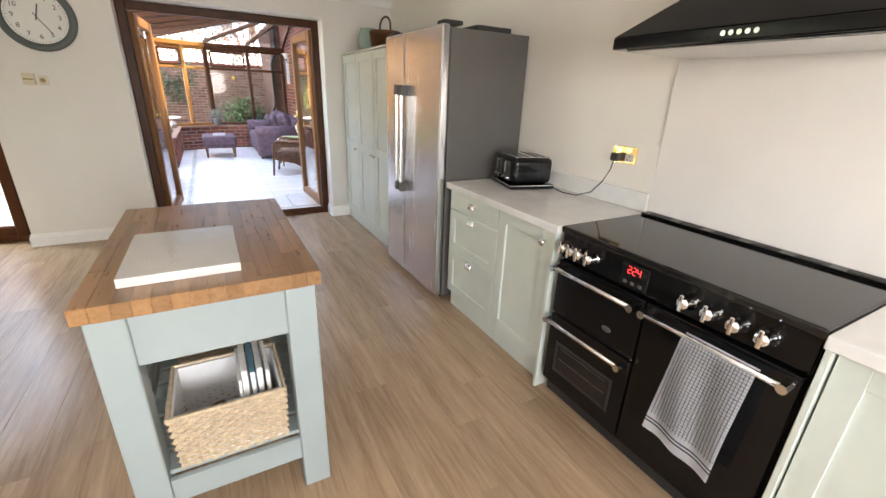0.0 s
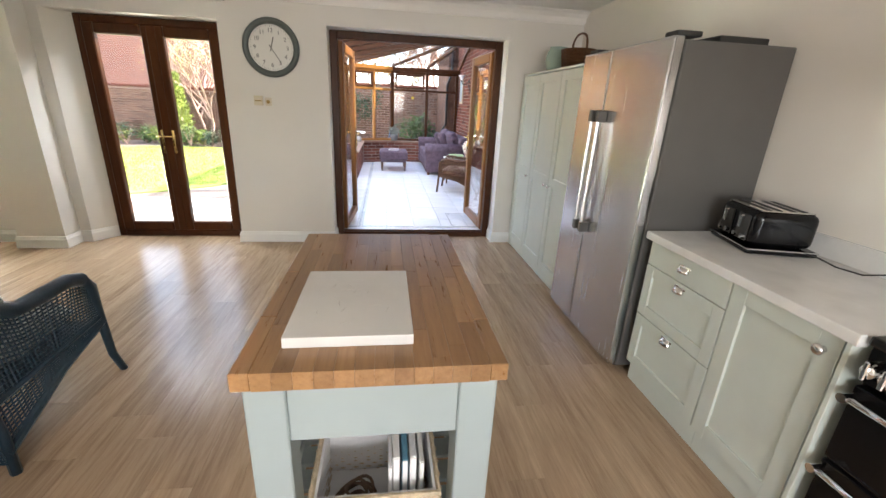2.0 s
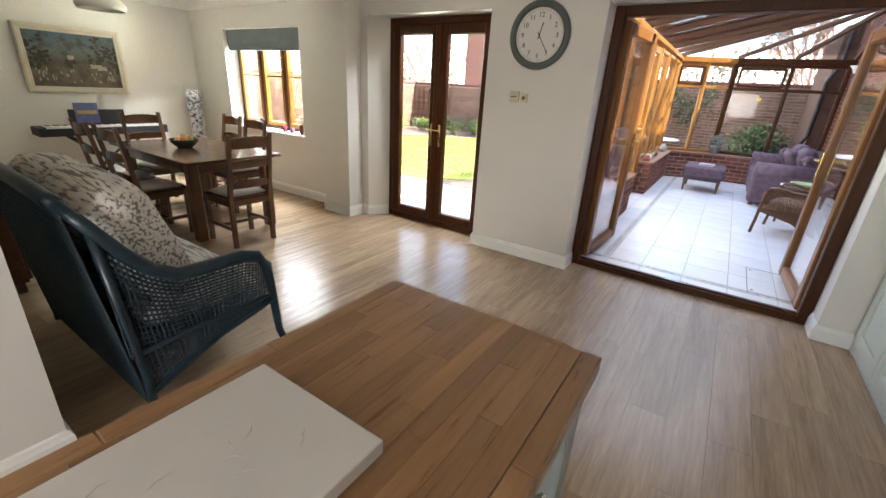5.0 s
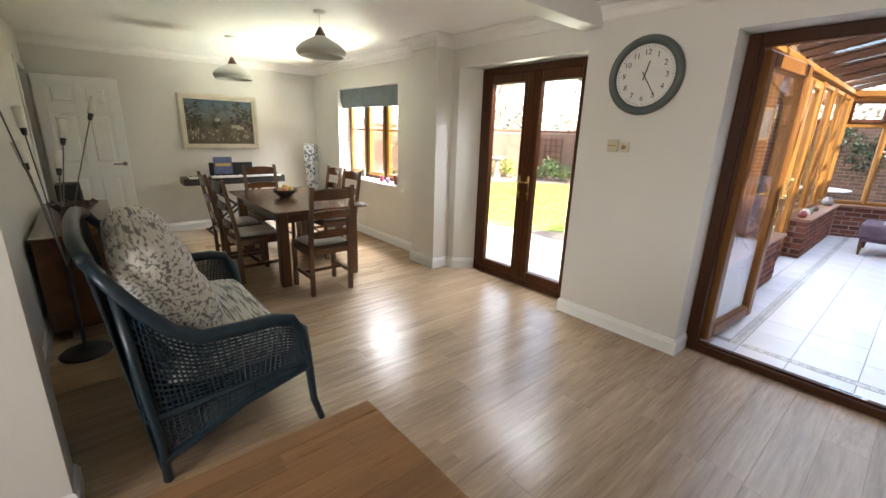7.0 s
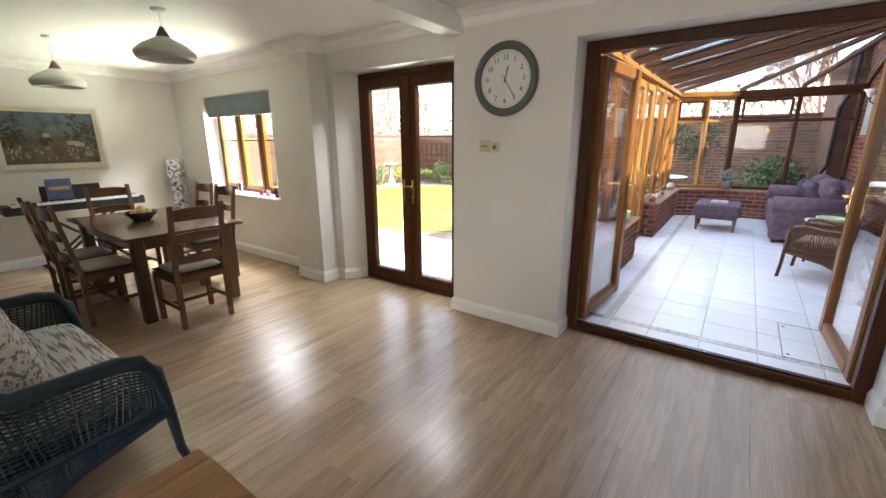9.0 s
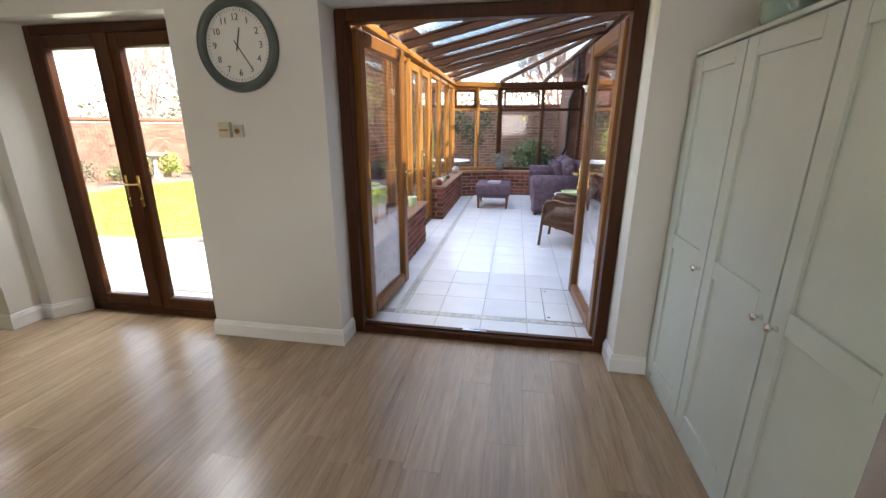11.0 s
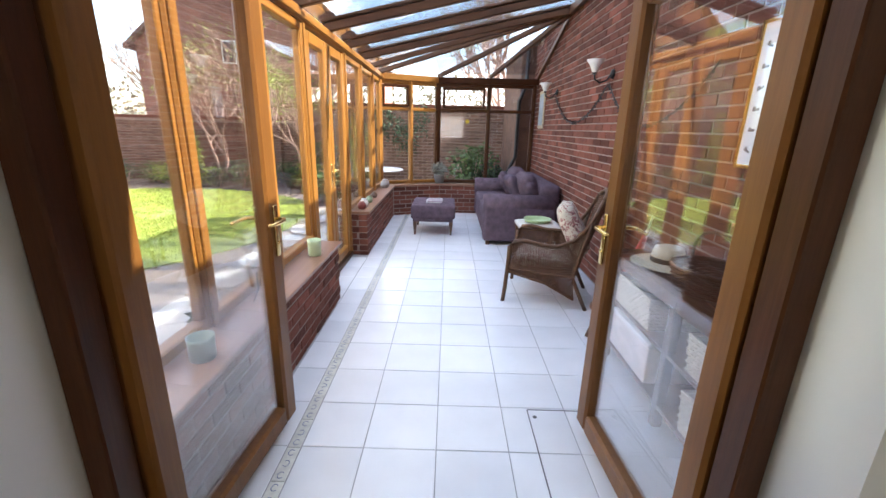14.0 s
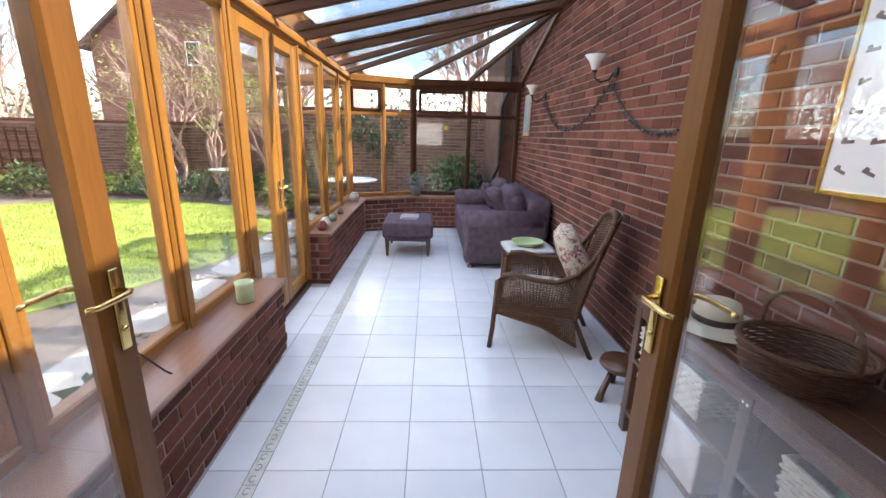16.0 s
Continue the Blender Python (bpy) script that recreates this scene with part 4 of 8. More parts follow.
# tea towel over the handle, white with a woven navy check and three stripes
tw = thing("tea_towel", "white and navy checked tea towel over the oven handle", "towel", at=(1.52, 0.80, 0.7))


def towel_x(v, y):
    return CX - 0.058 - 0.010 * math.sin(v * 3.1) - 0.006 * math.sin(y * 46 + v * 2) * min(1, v * 3)


def towel_y(u, v):
    return 0.885 - u * 0.225 + 0.05 * v * (1 - 0.5 * u)


N, V = 26, 34
bm = BM()
g = []
for i in range(N + 1):
    row = []
    for j in range(V + 1):
        u, v = i / N, j / V
        y = towel_y(u, v)
        if j == 0:
            row.append(bm.verts.new((CX - 0.035, y, 0.737)))
        else:
            row.append(bm.verts.new((towel_x(v, y), y, 0.735 - 0.43 * v - 0.03 * u * v)))
    g.append(row)
for i in range(N):
    for j in range(V):
        bm.faces.new((g[i][j], g[i + 1][j], g[i + 1][j + 1], g[i][j + 1]))
bmesh.ops.solidify(bm, geom=bm.faces[:], thickness=0.004)
tm = mat("towel_white", (0.84, 0.84, 0.86), 0.95, var=0.05, fine=300, bump=0.08)
part("cloth", bm, tm, tw, "", True)
navy = mat("towel_navy", (0.03, 0.035, 0.06), 0.95, var=0.1, bump=0.05)
bm = BM()


def tp(u, v):
    y = towel_y(u, v)
    return Vector((towel_x(v, y) - 0.0015, y, 0.735 - 0.43 * v - 0.03 * u * v))


for i in range(1, 22):
    u = i / 22
    tube(bm, [tp(u, 0.03 + 0.79 * k / 14) for k in range(15)], 0.0008, 4)
for j in range(1, 30):
    v = 0.82 * j / 30
    tube(bm, [tp(k / 12, v) for k in range(13)], 0.0008, 4)
for v in (0.87, 0.905):
    tube(bm, [tp(k / 12, v) for k in range(13)], 0.003, 4)
part("check_weave", bm, navy, tw, "navy woven check lines")

# hood
hd = thing("cooker_hood", "black pyramid chimney cooker hood with chrome buttons", "cooker hood", at=(1.9, 1.04, 1.65))
part("rim", box(BM(), 1.665, 2.165, 0.56, 1.515, 1.642, 1.685, 0.004), M["black"], hd)
bm = BM()
a = [bm.verts.new(p) for p in ((1.667, 0.562, 1.686), (2.163, 0.562, 1.686), (2.163, 1.513, 1.686), (1.667, 1.513, 1.686))]
b = [bm.verts.new(p) for p in ((1.92, 0.90, 1.93), (2.163, 0.90, 1.93), (2.163, 1.19, 1.93), (1.92, 1.19, 1.93))]
for i in range(4):
    bm.faces.new((a[i], a[(i + 1) % 4], b[(i + 1) % 4], b[i]))
bm.faces.new(b)
bm.faces.new(a[::-1])
part("canopy", bm, M["black"], hd)
part("chimney", box(BM(), 1.925, 2.163, 0.905, 1.185, 1.93, H - 0.003, 0.004), M["black"], hd)
part("filter", box(BM(), 1.70, 2.13, 0.60, 1.475, 1.634, 1.6415, 0.002), M["steel"], hd, "brushed steel grease filter")
for k in range(5):
    part("button", cyl(BM(), (1.660, 1.09 - k * 0.024, 1.664), (1.666, 1.09 - k * 0.024, 1.664), 0.008), M["chrome"], hd)

# fridge freezer
fr = thing("fridge_freezer", "tall brushed steel side-by-side fridge freezer with bar handles", "fridge", at=(1.85, 3.1, 0))
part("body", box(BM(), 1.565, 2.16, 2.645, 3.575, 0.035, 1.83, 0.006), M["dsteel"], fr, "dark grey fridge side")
for y0, y1 in ((2.648, 3.205), (3.212, 3.572)):
    part("door", box(BM(), 1.505, 1.56, y0, y1, 0.045, 1.845, 0.012, None, 3), M["steel"], fr)
for y in (3.165, 3.25):
    bm = box(BM(), 1.448, 1.468, y - 0.014, y + 0.014, 0.74, 1.49, 0.006, None, 2)
    h = part("door_handle", bm, M["steel"], fr, "long vertical bar handle")
    for z in (0.765, 1.465):
        part("handle_mount", box(BM(), 1.446, 1.506, y - 0.019, y + 0.019, z - 0.035, z + 0.035, 0.006), M["dsteel"], h)
for y in (2.72, 3.5):
    part("hinge_cover", box(BM(), 1.53, 1.66, y - 0.05, y + 0.05, 1.846, 1.872, 0.008, None, 2), M["matt"], fr)
    part("foot", cyl(BM(), (1.60, y, 0.001), (1.60, y, 0.04), 0.02), M["matt"], fr)
tagged(obj("black_box", box(BM(), 1.78, 2.05, 2.70, 2.92, 1.831, 1.868, 0.006), M["matt"]), "flat black box on top of the fridge", "box")

# tall cupboards
for i, (y0, y1, ky) in enumerate(((4.585, 5.045, 4.625), (4.09, 4.581, 4.13), (3.60, 4.086, 4.046))):
    t = thing("tall_cabinet", "tall sage green shaker larder cupboard with chrome knob", "cabinet", "tall larder cupboards", (1.9, (y0 + y1) / 2, 0))
    part("body", box(BM(), XF + 0.05, 2.165, y0, y1, 0.10, 1.795, 0.002), M["sage"], t)
    d = shaker(t, y0 + 0.0025, y1 - 0.0025, 0.105, 1.79, XF, "door", (0.90,), 0.075)
    knob(d, XF, ky, 0.865)
    part("plinth", box(BM(), XF + 0.03, XF + 0.048, y0, y1, 0.001, 0.099), M["sage"], t)
tagged(obj("cornice", box(BM(), XF - 0.004, 2.165, 3.60, 5.05, 1.797, 1.815, 0.003), M["sage"]), "sage green top board on the larder cupboards", "cornice")
tagged(obj("filler_panel", box(BM(), XF + 0.022, 2.165, 5.047, 5.128, 0.001, 1.795), M["sage"]), "sage green filler beside the larder cupboards", "panel")
jug = thing("vase", "pale green ceramic vase on the cupboards", "vase", at=(1.74, 4.66, 1.816))
part("pot", lathe(BM(), [(0, 1.816), (0.075, 1.816), (0.10, 1.87), (0.105, 1.93), (0.09, 1.99), (0.072, 2.02), (0.076, 2.03), (0.068, 2.03), (0.064, 2.0), (0, 1.95)], 1.74, 4.66, 24), mat("celadon_glaze", (0.33, 0.44, 0.38), 0.15, var=0.08), jug, "", True)


def hamper(name, cx, cy, z, r, h, label, material, handle_h, flare=1.15):
    b = thing(name, label, "basket", at=(cx, cy, z))
    bm = BM()
    rows = int(h / 0.011)
    for k in range(rows):
        t = k / rows
        rr = r * (1 + (flare - 1) * t)
        tube(bm, [(cx + (rr + 0.004 * (-1) ** (j + k)) * math.cos(2 * math.pi * j / 28), cy + (rr + 0.004 * (-1) ** (j + k)) * math.sin(2 * math.pi * j / 28), z + 0.006 + k * 0.011) for j in range(29)], 0.0062, 4, False)
    part("weave", bm, material, b)
    part("base", cyl(BM(), (cx, cy, z + 0.001), (cx, cy, z + 0.01), r, None, 20), material, b)
    rr = r * flare
    part("rim", tube(BM(), [(cx + rr * math.cos(2 * math.pi * j / 28), cy + rr * math.sin(2 * math.pi * j / 28), z + h) for j in range(29)], 0.010, 6, False), material, b)
    if handle_h:
        part("handle", tube(BM(), [(cx, cy + rr * math.cos(a), z + h + handle_h * math.sin(a) ** 0.6) for a in (math.pi * k / 16 for k in range(17))], 0.009, 6), material, b)
    return b


hamper("wicker_basket", 1.78, 4.30, 1.816, 0.12, 0.15, "brown wicker basket with a tall hoop handle", M["cane"], 0.13)

# toaster
ts = thing("toaster", "glossy black four-slice toaster with chrome trim", "toaster", at=(1.95, 2.36, 0.91))
tm_ = Matrix.Translation((1.98, 2.36, 0.912)) @ Matrix.Rotation(radians(-14), 4, "Z")
part("body", box(BM(), -0.135, 0.135, -0.15, 0.15, 0.03, 0.19, 0.04, tm_, 4), M["black"], ts, "", True)
part("base", box(BM(), -0.15, 0.15, -0.165, 0.165, 0.0, 0.028, 0.01, tm_, 2), M["black"], ts)
part("trim", box(BM(), -0.153, 0.153, -0.168, 0.168, 0.020, 0.026, 0.002, tm_), M["chrome"], ts, "chrome trim band")
part("top_plate", box(BM(), -0.115, 0.115, -0.13, 0.13, 0.188, 0.196, 0.004, tm_), M["chrome"], ts)
for x in (-0.075, -0.03, 0.03, 0.075):
    part("slot", box(BM(), x - 0.012, x + 0.012, -0.115, 0.115, 0.1962, 0.1975, 0, tm_), M["matt"], ts)
for y in (-0.065, 0.065):
    part("front_panel", box(BM(), -0.142, -0.134, y - 0.045, y + 0.045, 0.045, 0.165, 0.004, tm_), M["matt"], ts)
    bm = box(BM(), -0.160, -0.142, y - 0.01, y + 0.01, 0.10, 0.16, 0.004, tm_)
    part("lever", bm, M["chrome"], ts, "chrome lever")
    for dy, z in ((-0.03, 0.065), (0.03, 0.065)):
        p = tm_ @ Vector((-0.142, y + dy, z))
        q = tm_ @ Vector((-0.156, y + dy, z))
        part("dial", cyl(BM(), p, q, 0.013, 0.011, 14), M["chrome"], ts)
# socket and its flex
so = thing("wall_socket", "polished brass double wall socket", "socket", at=(2.165, 1.75, 1.18))
part("plate", box(BM(), 2.158, 2.169, 1.676, 1.824, 1.137, 1.225, 0.003), M["brass"], so)
for y in (1.712, 1.785):
    part("insert", box(BM(), 2.154, 2.158, y - 0.026, y + 0.026, 1.148, 1.19, 0.002), M["cream"] if y < 1.75 else M["matt"], so)
    part("switch", box(BM(), 2.152, 2.158, y - 0.007, y + 0.007, 1.198, 1.216, 0.002), M["white"], so)
    for dy, dz in ((0, 0.010), (-0.011, -0.010), (0.011, -0.010)):
        part("pin_hole", box(BM(), 2.1532, 2.1538, y + dy - 0.003, y + dy + 0.003, 1.169 + dz - 0.004, 1.169 + dz + 0.004), M["matt"], so)
pl = thing("plug_and_flex", "black plug with flex trailing to the toaster", "plug", at=(2.15, 1.785, 1.165))
part("plug", box(BM(), 2.118, 2.153, 1.762, 1.808, 1.145, 1.192, 0.01, None, 2), M["matt"], pl)
part("flex", tube(BM(), [(2.125, 1.785, 1.145), (2.12, 1.79, 1.10), (2.11, 1.82, 1.03), (2.10, 1.88, 0.955), (2.08, 1.97, 0.917), (2.06, 2.06, 0.916), (2.05, 2.13, 0.93), (2.03, 2.19, 0.935), (2.0, 2.23, 0.93)], 0.0035, 6), M["matt"], pl)

# ---- island trolley ----
isl = thing("kitchen_island", "freestanding island with oak block top and blue-grey legs", "kitchen island", at=(0.175, 1.985, 0))
IX0, IX1, IY0, IY1 = -0.172, 0.465, 1.482, 2.512
top = part("worktop", box(BM(), IX0 + 0.004, IX1 - 0.004, IY0 + 0.004, IY1 - 0.004, 0.862, 0.908, 0.006), M["block"], isl, "oiled oak block top")
sw = (IX1 - IX0) / 14
for i in range(14):
    y = IY0 - random.random() * 0.4
    while y < IY1:
        l = random.choice((0.32, 0.41, 0.5, 0.6))
        a, b = max(y, IY0), min(y + l, IY1)
        if b - a > 0.02:
            part("stave", box(BM(), IX0 + i * sw + 0.0002, IX0 + (i + 1) * sw - 0.0002, a + 0.0002, b - 0.0002, 0.864, 0.912, 0.0006 if 0 < i < 13 else 0.003), M["block"], top)
        y += l
lw_ = 0.095
LX0, LX1, LY0, LY1 = IX0 + 0.018, IX1 - 0.018, IY0 + 0.02, IY1 - 0.02
for x in (LX0, LX1 - lw_):
    for y in (LY0, LY1 - lw_):
        part("leg", box(BM(), x, x + lw_, y, y + lw_, 0.001, 0.861, 0.004), M["isl"], isl)
for y in (LY0 + 0.012, LY1 - 0.034):
    part("apron", box(BM(), LX0 + lw_, LX1 - lw_, y, y + 0.022, 0.69, 0.861, 0.002), M["isl"], isl)
    part("stretcher", box(BM(), LX0 + lw_, LX1 - lw_, y, y + 0.022, 0.14, 0.235, 0.002), M["isl"], isl)
for x in (LX0 + 0.012, LX1 - 0.034):
    part("apron", box(BM(), x, x + 0.022, LY0 + lw_, LY1 - lw_, 0.69, 0.861, 0.002), M["isl"], isl)
    for z in (0.19, 0.29, 0.35, 0.41):
        part("side_slat", box(BM(), x, x + 0.022, LY0 + lw_, LY1 - lw_, z, z + 0.04, 0.002), M["isl"], isl)
for k in range(9):
    y = LY0 + 0.04 + k * 0.105
    part("shelf_slat", box(BM(), LX0 + 0.02, LX1 - 0.02, y, y + 0.085, 0.236, 0.254, 0.003), M["isl"], isl)
part("knob", lathe(BM(), [(0, 0), (0.011, 0), (0.006, 0.006), (0.006, 0.014), (0.013, 0.018), (0.016, 0.024), (0.014, 0.031), (0, 0.036)], seg=16, m=Matrix.Translation((LX1 - 0.011, LY1 - 0.3, 0.77)) @ Matrix.Rotation(radians(90), 4, "Y")), M["chrome"], isl, "polished chrome knob", True)
# marble board
board = thing("marble_board", "white veined marble chopping board on the island", "chopping board", at=(0.09, 1.75, 0.913))
marble = mat("white_marble", (0.60, 0.585, 0.56), 0.12, var=0.05, scale=4, fine=30, bump=0.0)
part("slab", box(BM(), -0.078, 0.242, 1.578, 2.000, 0.9125, 0.941, 0.003, None, 2), marble, board)
vein = mat("marble_vein", (0.50, 0.48, 0.45), 0.2, var=0.2, bump=0.0)
for k in range(12):
    bm = BM()
    x, y, a = random.uniform(-0.03, 0.21), random.uniform(1.61, 1.97), random.uniform(0.5, 2.5)
    pts = []
    for j in range(6):
        pts.append((min(max(x, -0.058), 0.237), min(max(y, 1.586), 1.992), 0.9408))
        a += random.uniform(-0.6, 0.6)
        x, y = x + 0.008 * math.cos(a), y + 0.008 * math.sin(a)
    tube(bm, pts, [0.0004, 0.0012, 0.0007, 0.0014, 0.0008, 0.0003], 4)
    part("vein", bm, vein, board, "grey-brown vein")


def woven_box(name, x0, x1, y0, y1, z0, h, label, material, lining=True, step=0.014):
    b = thing(name, label, "basket", at=((x0 + x1) / 2, (y0 + y1) / 2, z0))
    bm = BM()
    rows = int(h / step)
    for k in range(rows):
        z = z0 + (k + 0.5) * step
        f = 0.94 + 0.06 * k / rows
        cx, cy, hx, hy = (x0 + x1) / 2, (y0 + y1) / 2, (x1 - x0) / 2 * f, (y1 - y0) / 2 * f
        n = max(3, int(hx * 2 / 0.022))
        m_ = max(3, int(hy * 2 / 0.022))
        pts = [(cx - hx + 2 * hx * i / n, cy - hy, z) for i in range(n)] + [(cx + hx, cy - hy + 2 * hy * i / m_, z) for i in range(m_)]
        pts += [(cx + hx - 2 * hx * i / n, cy + hy, z) for i in range(n)] + [(cx - hx, cy + hy - 2 * hy * i / m_, z) for i in range(m_)]
        pts = [Vector(p) + (Vector(p) - Vector((cx, cy, z))).normalized() * 0.005 * (-1) ** (i + k) for i, p in enumerate(pts)]
        tube(bm, pts + [pts[0]], step * 0.56, 4, False)
    part("weave", bm, material, b)
    cx, cy, hx, hy = (x0 + x1) / 2, (y0 + y1) / 2, (x1 - x0) / 2 - 0.006, (y1 - y0) / 2 - 0.006
    bm = BM()
    t = 0.008
    lm = M["lining"] if lining else material
    box(bm, x0 + t, x1 - t, y0 + t, y0 + 2 * t, z0 + 0.01, z0 + h)
    box(bm, x0 + t, x1 - t, y1 - 2 * t, y1 - t, z0 + 0.01, z0 + h)
    box(bm, x0 + t, x0 + 2 * t, y0 + 2 * t, y1 - 2 * t, z0 + 0.01, z0 + h)
    box(bm, x1 - 2 * t, x1 - t, y0 + 2 * t, y1 - 2 * t, z0 + 0.01, z0 + h)
    box(bm, x0 + t, x1 - t, y0 + t, y1 - t, z0 + 0.002, z0 + 0.01)
    part("lining", bm, lm, b, "pale fabric lining" if lining else "")
    rim = [(x0, y0, z0 + h), (x1, y0, z0 + h), (x1, y1, z0 + h), (x0, y1, z0 + h), (x0, y0, z0 + h)]
    part("rim", tube(BM(), rim, 0.009, 6), material, b)
    return b


woven_box("storage_basket", -0.03, 0.32, 1.525, 1.825, 0.256, 0.21, "pale woven straw storage basket lined in white", M["straw"])
woven_box("storage_basket", -0.03, 0.32, 1.97, 2.40, 0.256, 0.23, "straw storage basket on the island shelf", M["straw"])
for i, (x, t, h, c, nm) in enumerate(((0.185, 0.012, 0.24, (0.7, 0.7, 0.72), "pale grey"), (0.202, 0.02, 0.27, (0.75, 0.74, 0.72), "white"), (0.227, 0.018, 0.26, (0.10, 0.24, 0.34), "teal"), (0.25, 0.02, 0.27, (0.6, 0.6, 0.6), "grey"), (0.275, 0.014, 0.25, (0.78, 0.77, 0.74), "cream"))):
    b = thing("book", nm + " paperback book upright in the straw basket", "book", "books in the basket", (x, 1.68, 0.27))
    part("cover", box(BM(), x - t / 2, x + t / 2, 1.585, 1.795, 0.268, 0.268 + h, 0.002), mat("cover_" + nm.replace(" ", "_"), c, 0.3, var=0.06), b)
    part("pages", box(BM(), x - t / 2 + 0.002, x + t / 2 - 0.002, 1.582, 1.798, 0.271, 0.266 + h), M["lining"], b)
coil = thing("coiled_cord", "tangle of brown cord lying in the straw basket", "cord", at=(0.08, 1.66, 0.27))
bm = BM()
for k in range(7):
    r, z = random.uniform(0.03, 0.06), 0.275 + k * 0.012
    ox, oy = 0.08 + random.uniform(-0.015, 0.015), 1.66 + random.uniform(-0.015, 0.015)
    tube(bm, [(ox + r * math.cos(a), oy + r * math.sin(a), z + 0.01 * math.sin(2 * a)) for a in (2 * math.pi * j / 18 for j in range(19))], 0.005, 5, False)
part("cord", bm, mat("brown_cord", (0.13, 0.08, 0.05), 0.8, var=0.4), coil)

# ---- wall clock, thermostat, switch ----
clk = thing("wall_clock", "large round wall clock, sage grey rim and white dial", "clock", at=(-0.887, 5.12, 1.917))
cm = Matrix.Translation((-0.887, 5.129, 1.917)) @ Matrix.Rotation(radians(90), 4, "X")
CR = 0.254
part("rim", lathe(BM(), [(0.19, 0.006), (CR, 0.004), (CR + 0.004, 0.02), (CR - 0.008, 0.042), (0.235, 0.05), (0.212, 0.042), (0.2, 0.02)], seg=56, m=cm), mat("clock_rim_paint", (0.095, 0.112, 0.105), 0.4, var=0.06), clk, "", True)
part("dial", lathe(BM(), [(0, 0.014), (0.203, 0.014), (0.203, 0.004), (0, 0.004)], seg=48, m=cm), mat("clock_dial", (0.75, 0.74, 0.70), 0.5, var=0.03), clk)
ink = mat("clock_ink", (0.05, 0.055, 0.05), 0.5)


def words(text, size, m, material, parent, depth=0.0008, name="lettering"):
    cu = bpy.data.curves.new(name, "FONT")
    cu.body, cu.size, cu.extrude, cu.align_x, cu.align_y = text, size, depth, "CENTER", "CENTER"
    tmp = bpy.data.objects.new("tmp", cu)
    me = bpy.data.meshes.new_from_object(tmp)
    bpy.data.objects.remove(tmp)
    me.transform(m)
    me.materials.clear()
    me.materials.append(material)
    ob = new(name, me)
    ob.parent = parent
    ob.matrix_parent_inverse = parent.matrix_basis.inverted()
    return ob


for h in range(1, 13):
    a = radians(90 - 30 * h)
    words(str(h), 0.050, cm @ Matrix.Translation((0.148 * math.cos(a), 0.148 * math.sin(a), 0.0155)), ink, clk, name="numeral")
bm = BM()
for k in range(60):
    a = radians(6 * k)
    r0 = 0.182 if k % 5 else 0.178
    box(bm, r0, 0.192, -0.0012, 0.0012, 0.0142, 0.0155, 0, cm @ Matrix.Rotation(a, 4, "Z"))
part("minute_marks", bm, ink, clk)
for name, ang, l, w, z in (("hour_hand", 12.5 * 30, 0.095, 0.009, 0.019), ("minute_hand", 24.5 * 6, 0.15, 0.006, 0.022)):
    part("hour_pointer" if "hour" in name else "minute_pointer", box(BM(), -0.03, l, -w / 2, w / 2, z, z + 0.002, 0.0008, cm @ Matrix.Rotation(radians(90 - ang), 4, "Z")), ink, clk)
th = thing("thermostat", "cream plastic thermostat and control dial on the wall", "thermostat", at=(-1.0, 5.12, 1.43))
part("case", box(BM(), -1.085, -1.005, 5.098, 5.129, 1.40, 1.49, 0.006, None, 2), mat("cream_plastic", (0.62, 0.55, 0.40), 0.4, var=0.04), th)
part("switch_box", box(BM(), -0.985, -0.925, 5.106, 5.129, 1.40, 1.475, 0.006, None, 2), mat("ivory_plastic", (0.66, 0.60, 0.48), 0.4, var=0.04), th)
part("slider", box(BM(), -1.075, -1.015, 5.094, 5.098, 1.44, 1.447), M["brass"], th)
part("dial", cyl(BM(), (-0.955, 5.098, 1.437), (-0.955, 5.106, 1.437), 0.016), M["brass"], th)


# ---- dining end ----
tb = thing("dining_table", "rectangular dark oak dining table with square legs", "table", at=(-3.92, 3.76, 0))
TX0, TX1, TY0, TY1 = -4.72, -3.15, 3.30, 4.23
tt = part("tabletop", box(BM(), TX0 + 0.01, TX1 - 0.01, TY0 + 0.01, TY1 - 0.01, 0.735, 0.757, 0.004), M["dtop"], tb)
for k in range(7):
    w = (TY1 - TY0) / 7
    part("board", box(BM(), TX0, TX1, TY0 + k * w + 0.0004, TY0 + (k + 1) * w - 0.0004, 0.737, 0.762, 0.002), M["dtop"], tt)
for x in (TX0 + 0.09, TX1 - 0.19):
    for y in (TY0 + 0.06, TY1 - 0.15):
        part("leg", box(BM(), x, x + 0.09, y, y + 0.09, 0.001, 0.735, 0.008), M["dwood"], tb)
for y in (TY0 + 0.08, TY1 - 0.105):
    part("apron", box(BM(), TX0 + 0.18, TX1 - 0.19, y, y + 0.025, 0.63, 0.735, 0.003), M["dtop"], tb)
for x in (TX0 + 0.12, TX1 - 0.145):
    part("apron", box(BM(), x, x + 0.025, TY0 + 0.15, TY1 - 0.15, 0.63, 0.735, 0.003), M["dwood"], tb)

# ladder-back chair at the origin, facing +y, back legs on y = 0
ch = thing("dining_chair", "dark oak ladder-back dining chair with grey seat pad", "chair", "chairs round the dining table")


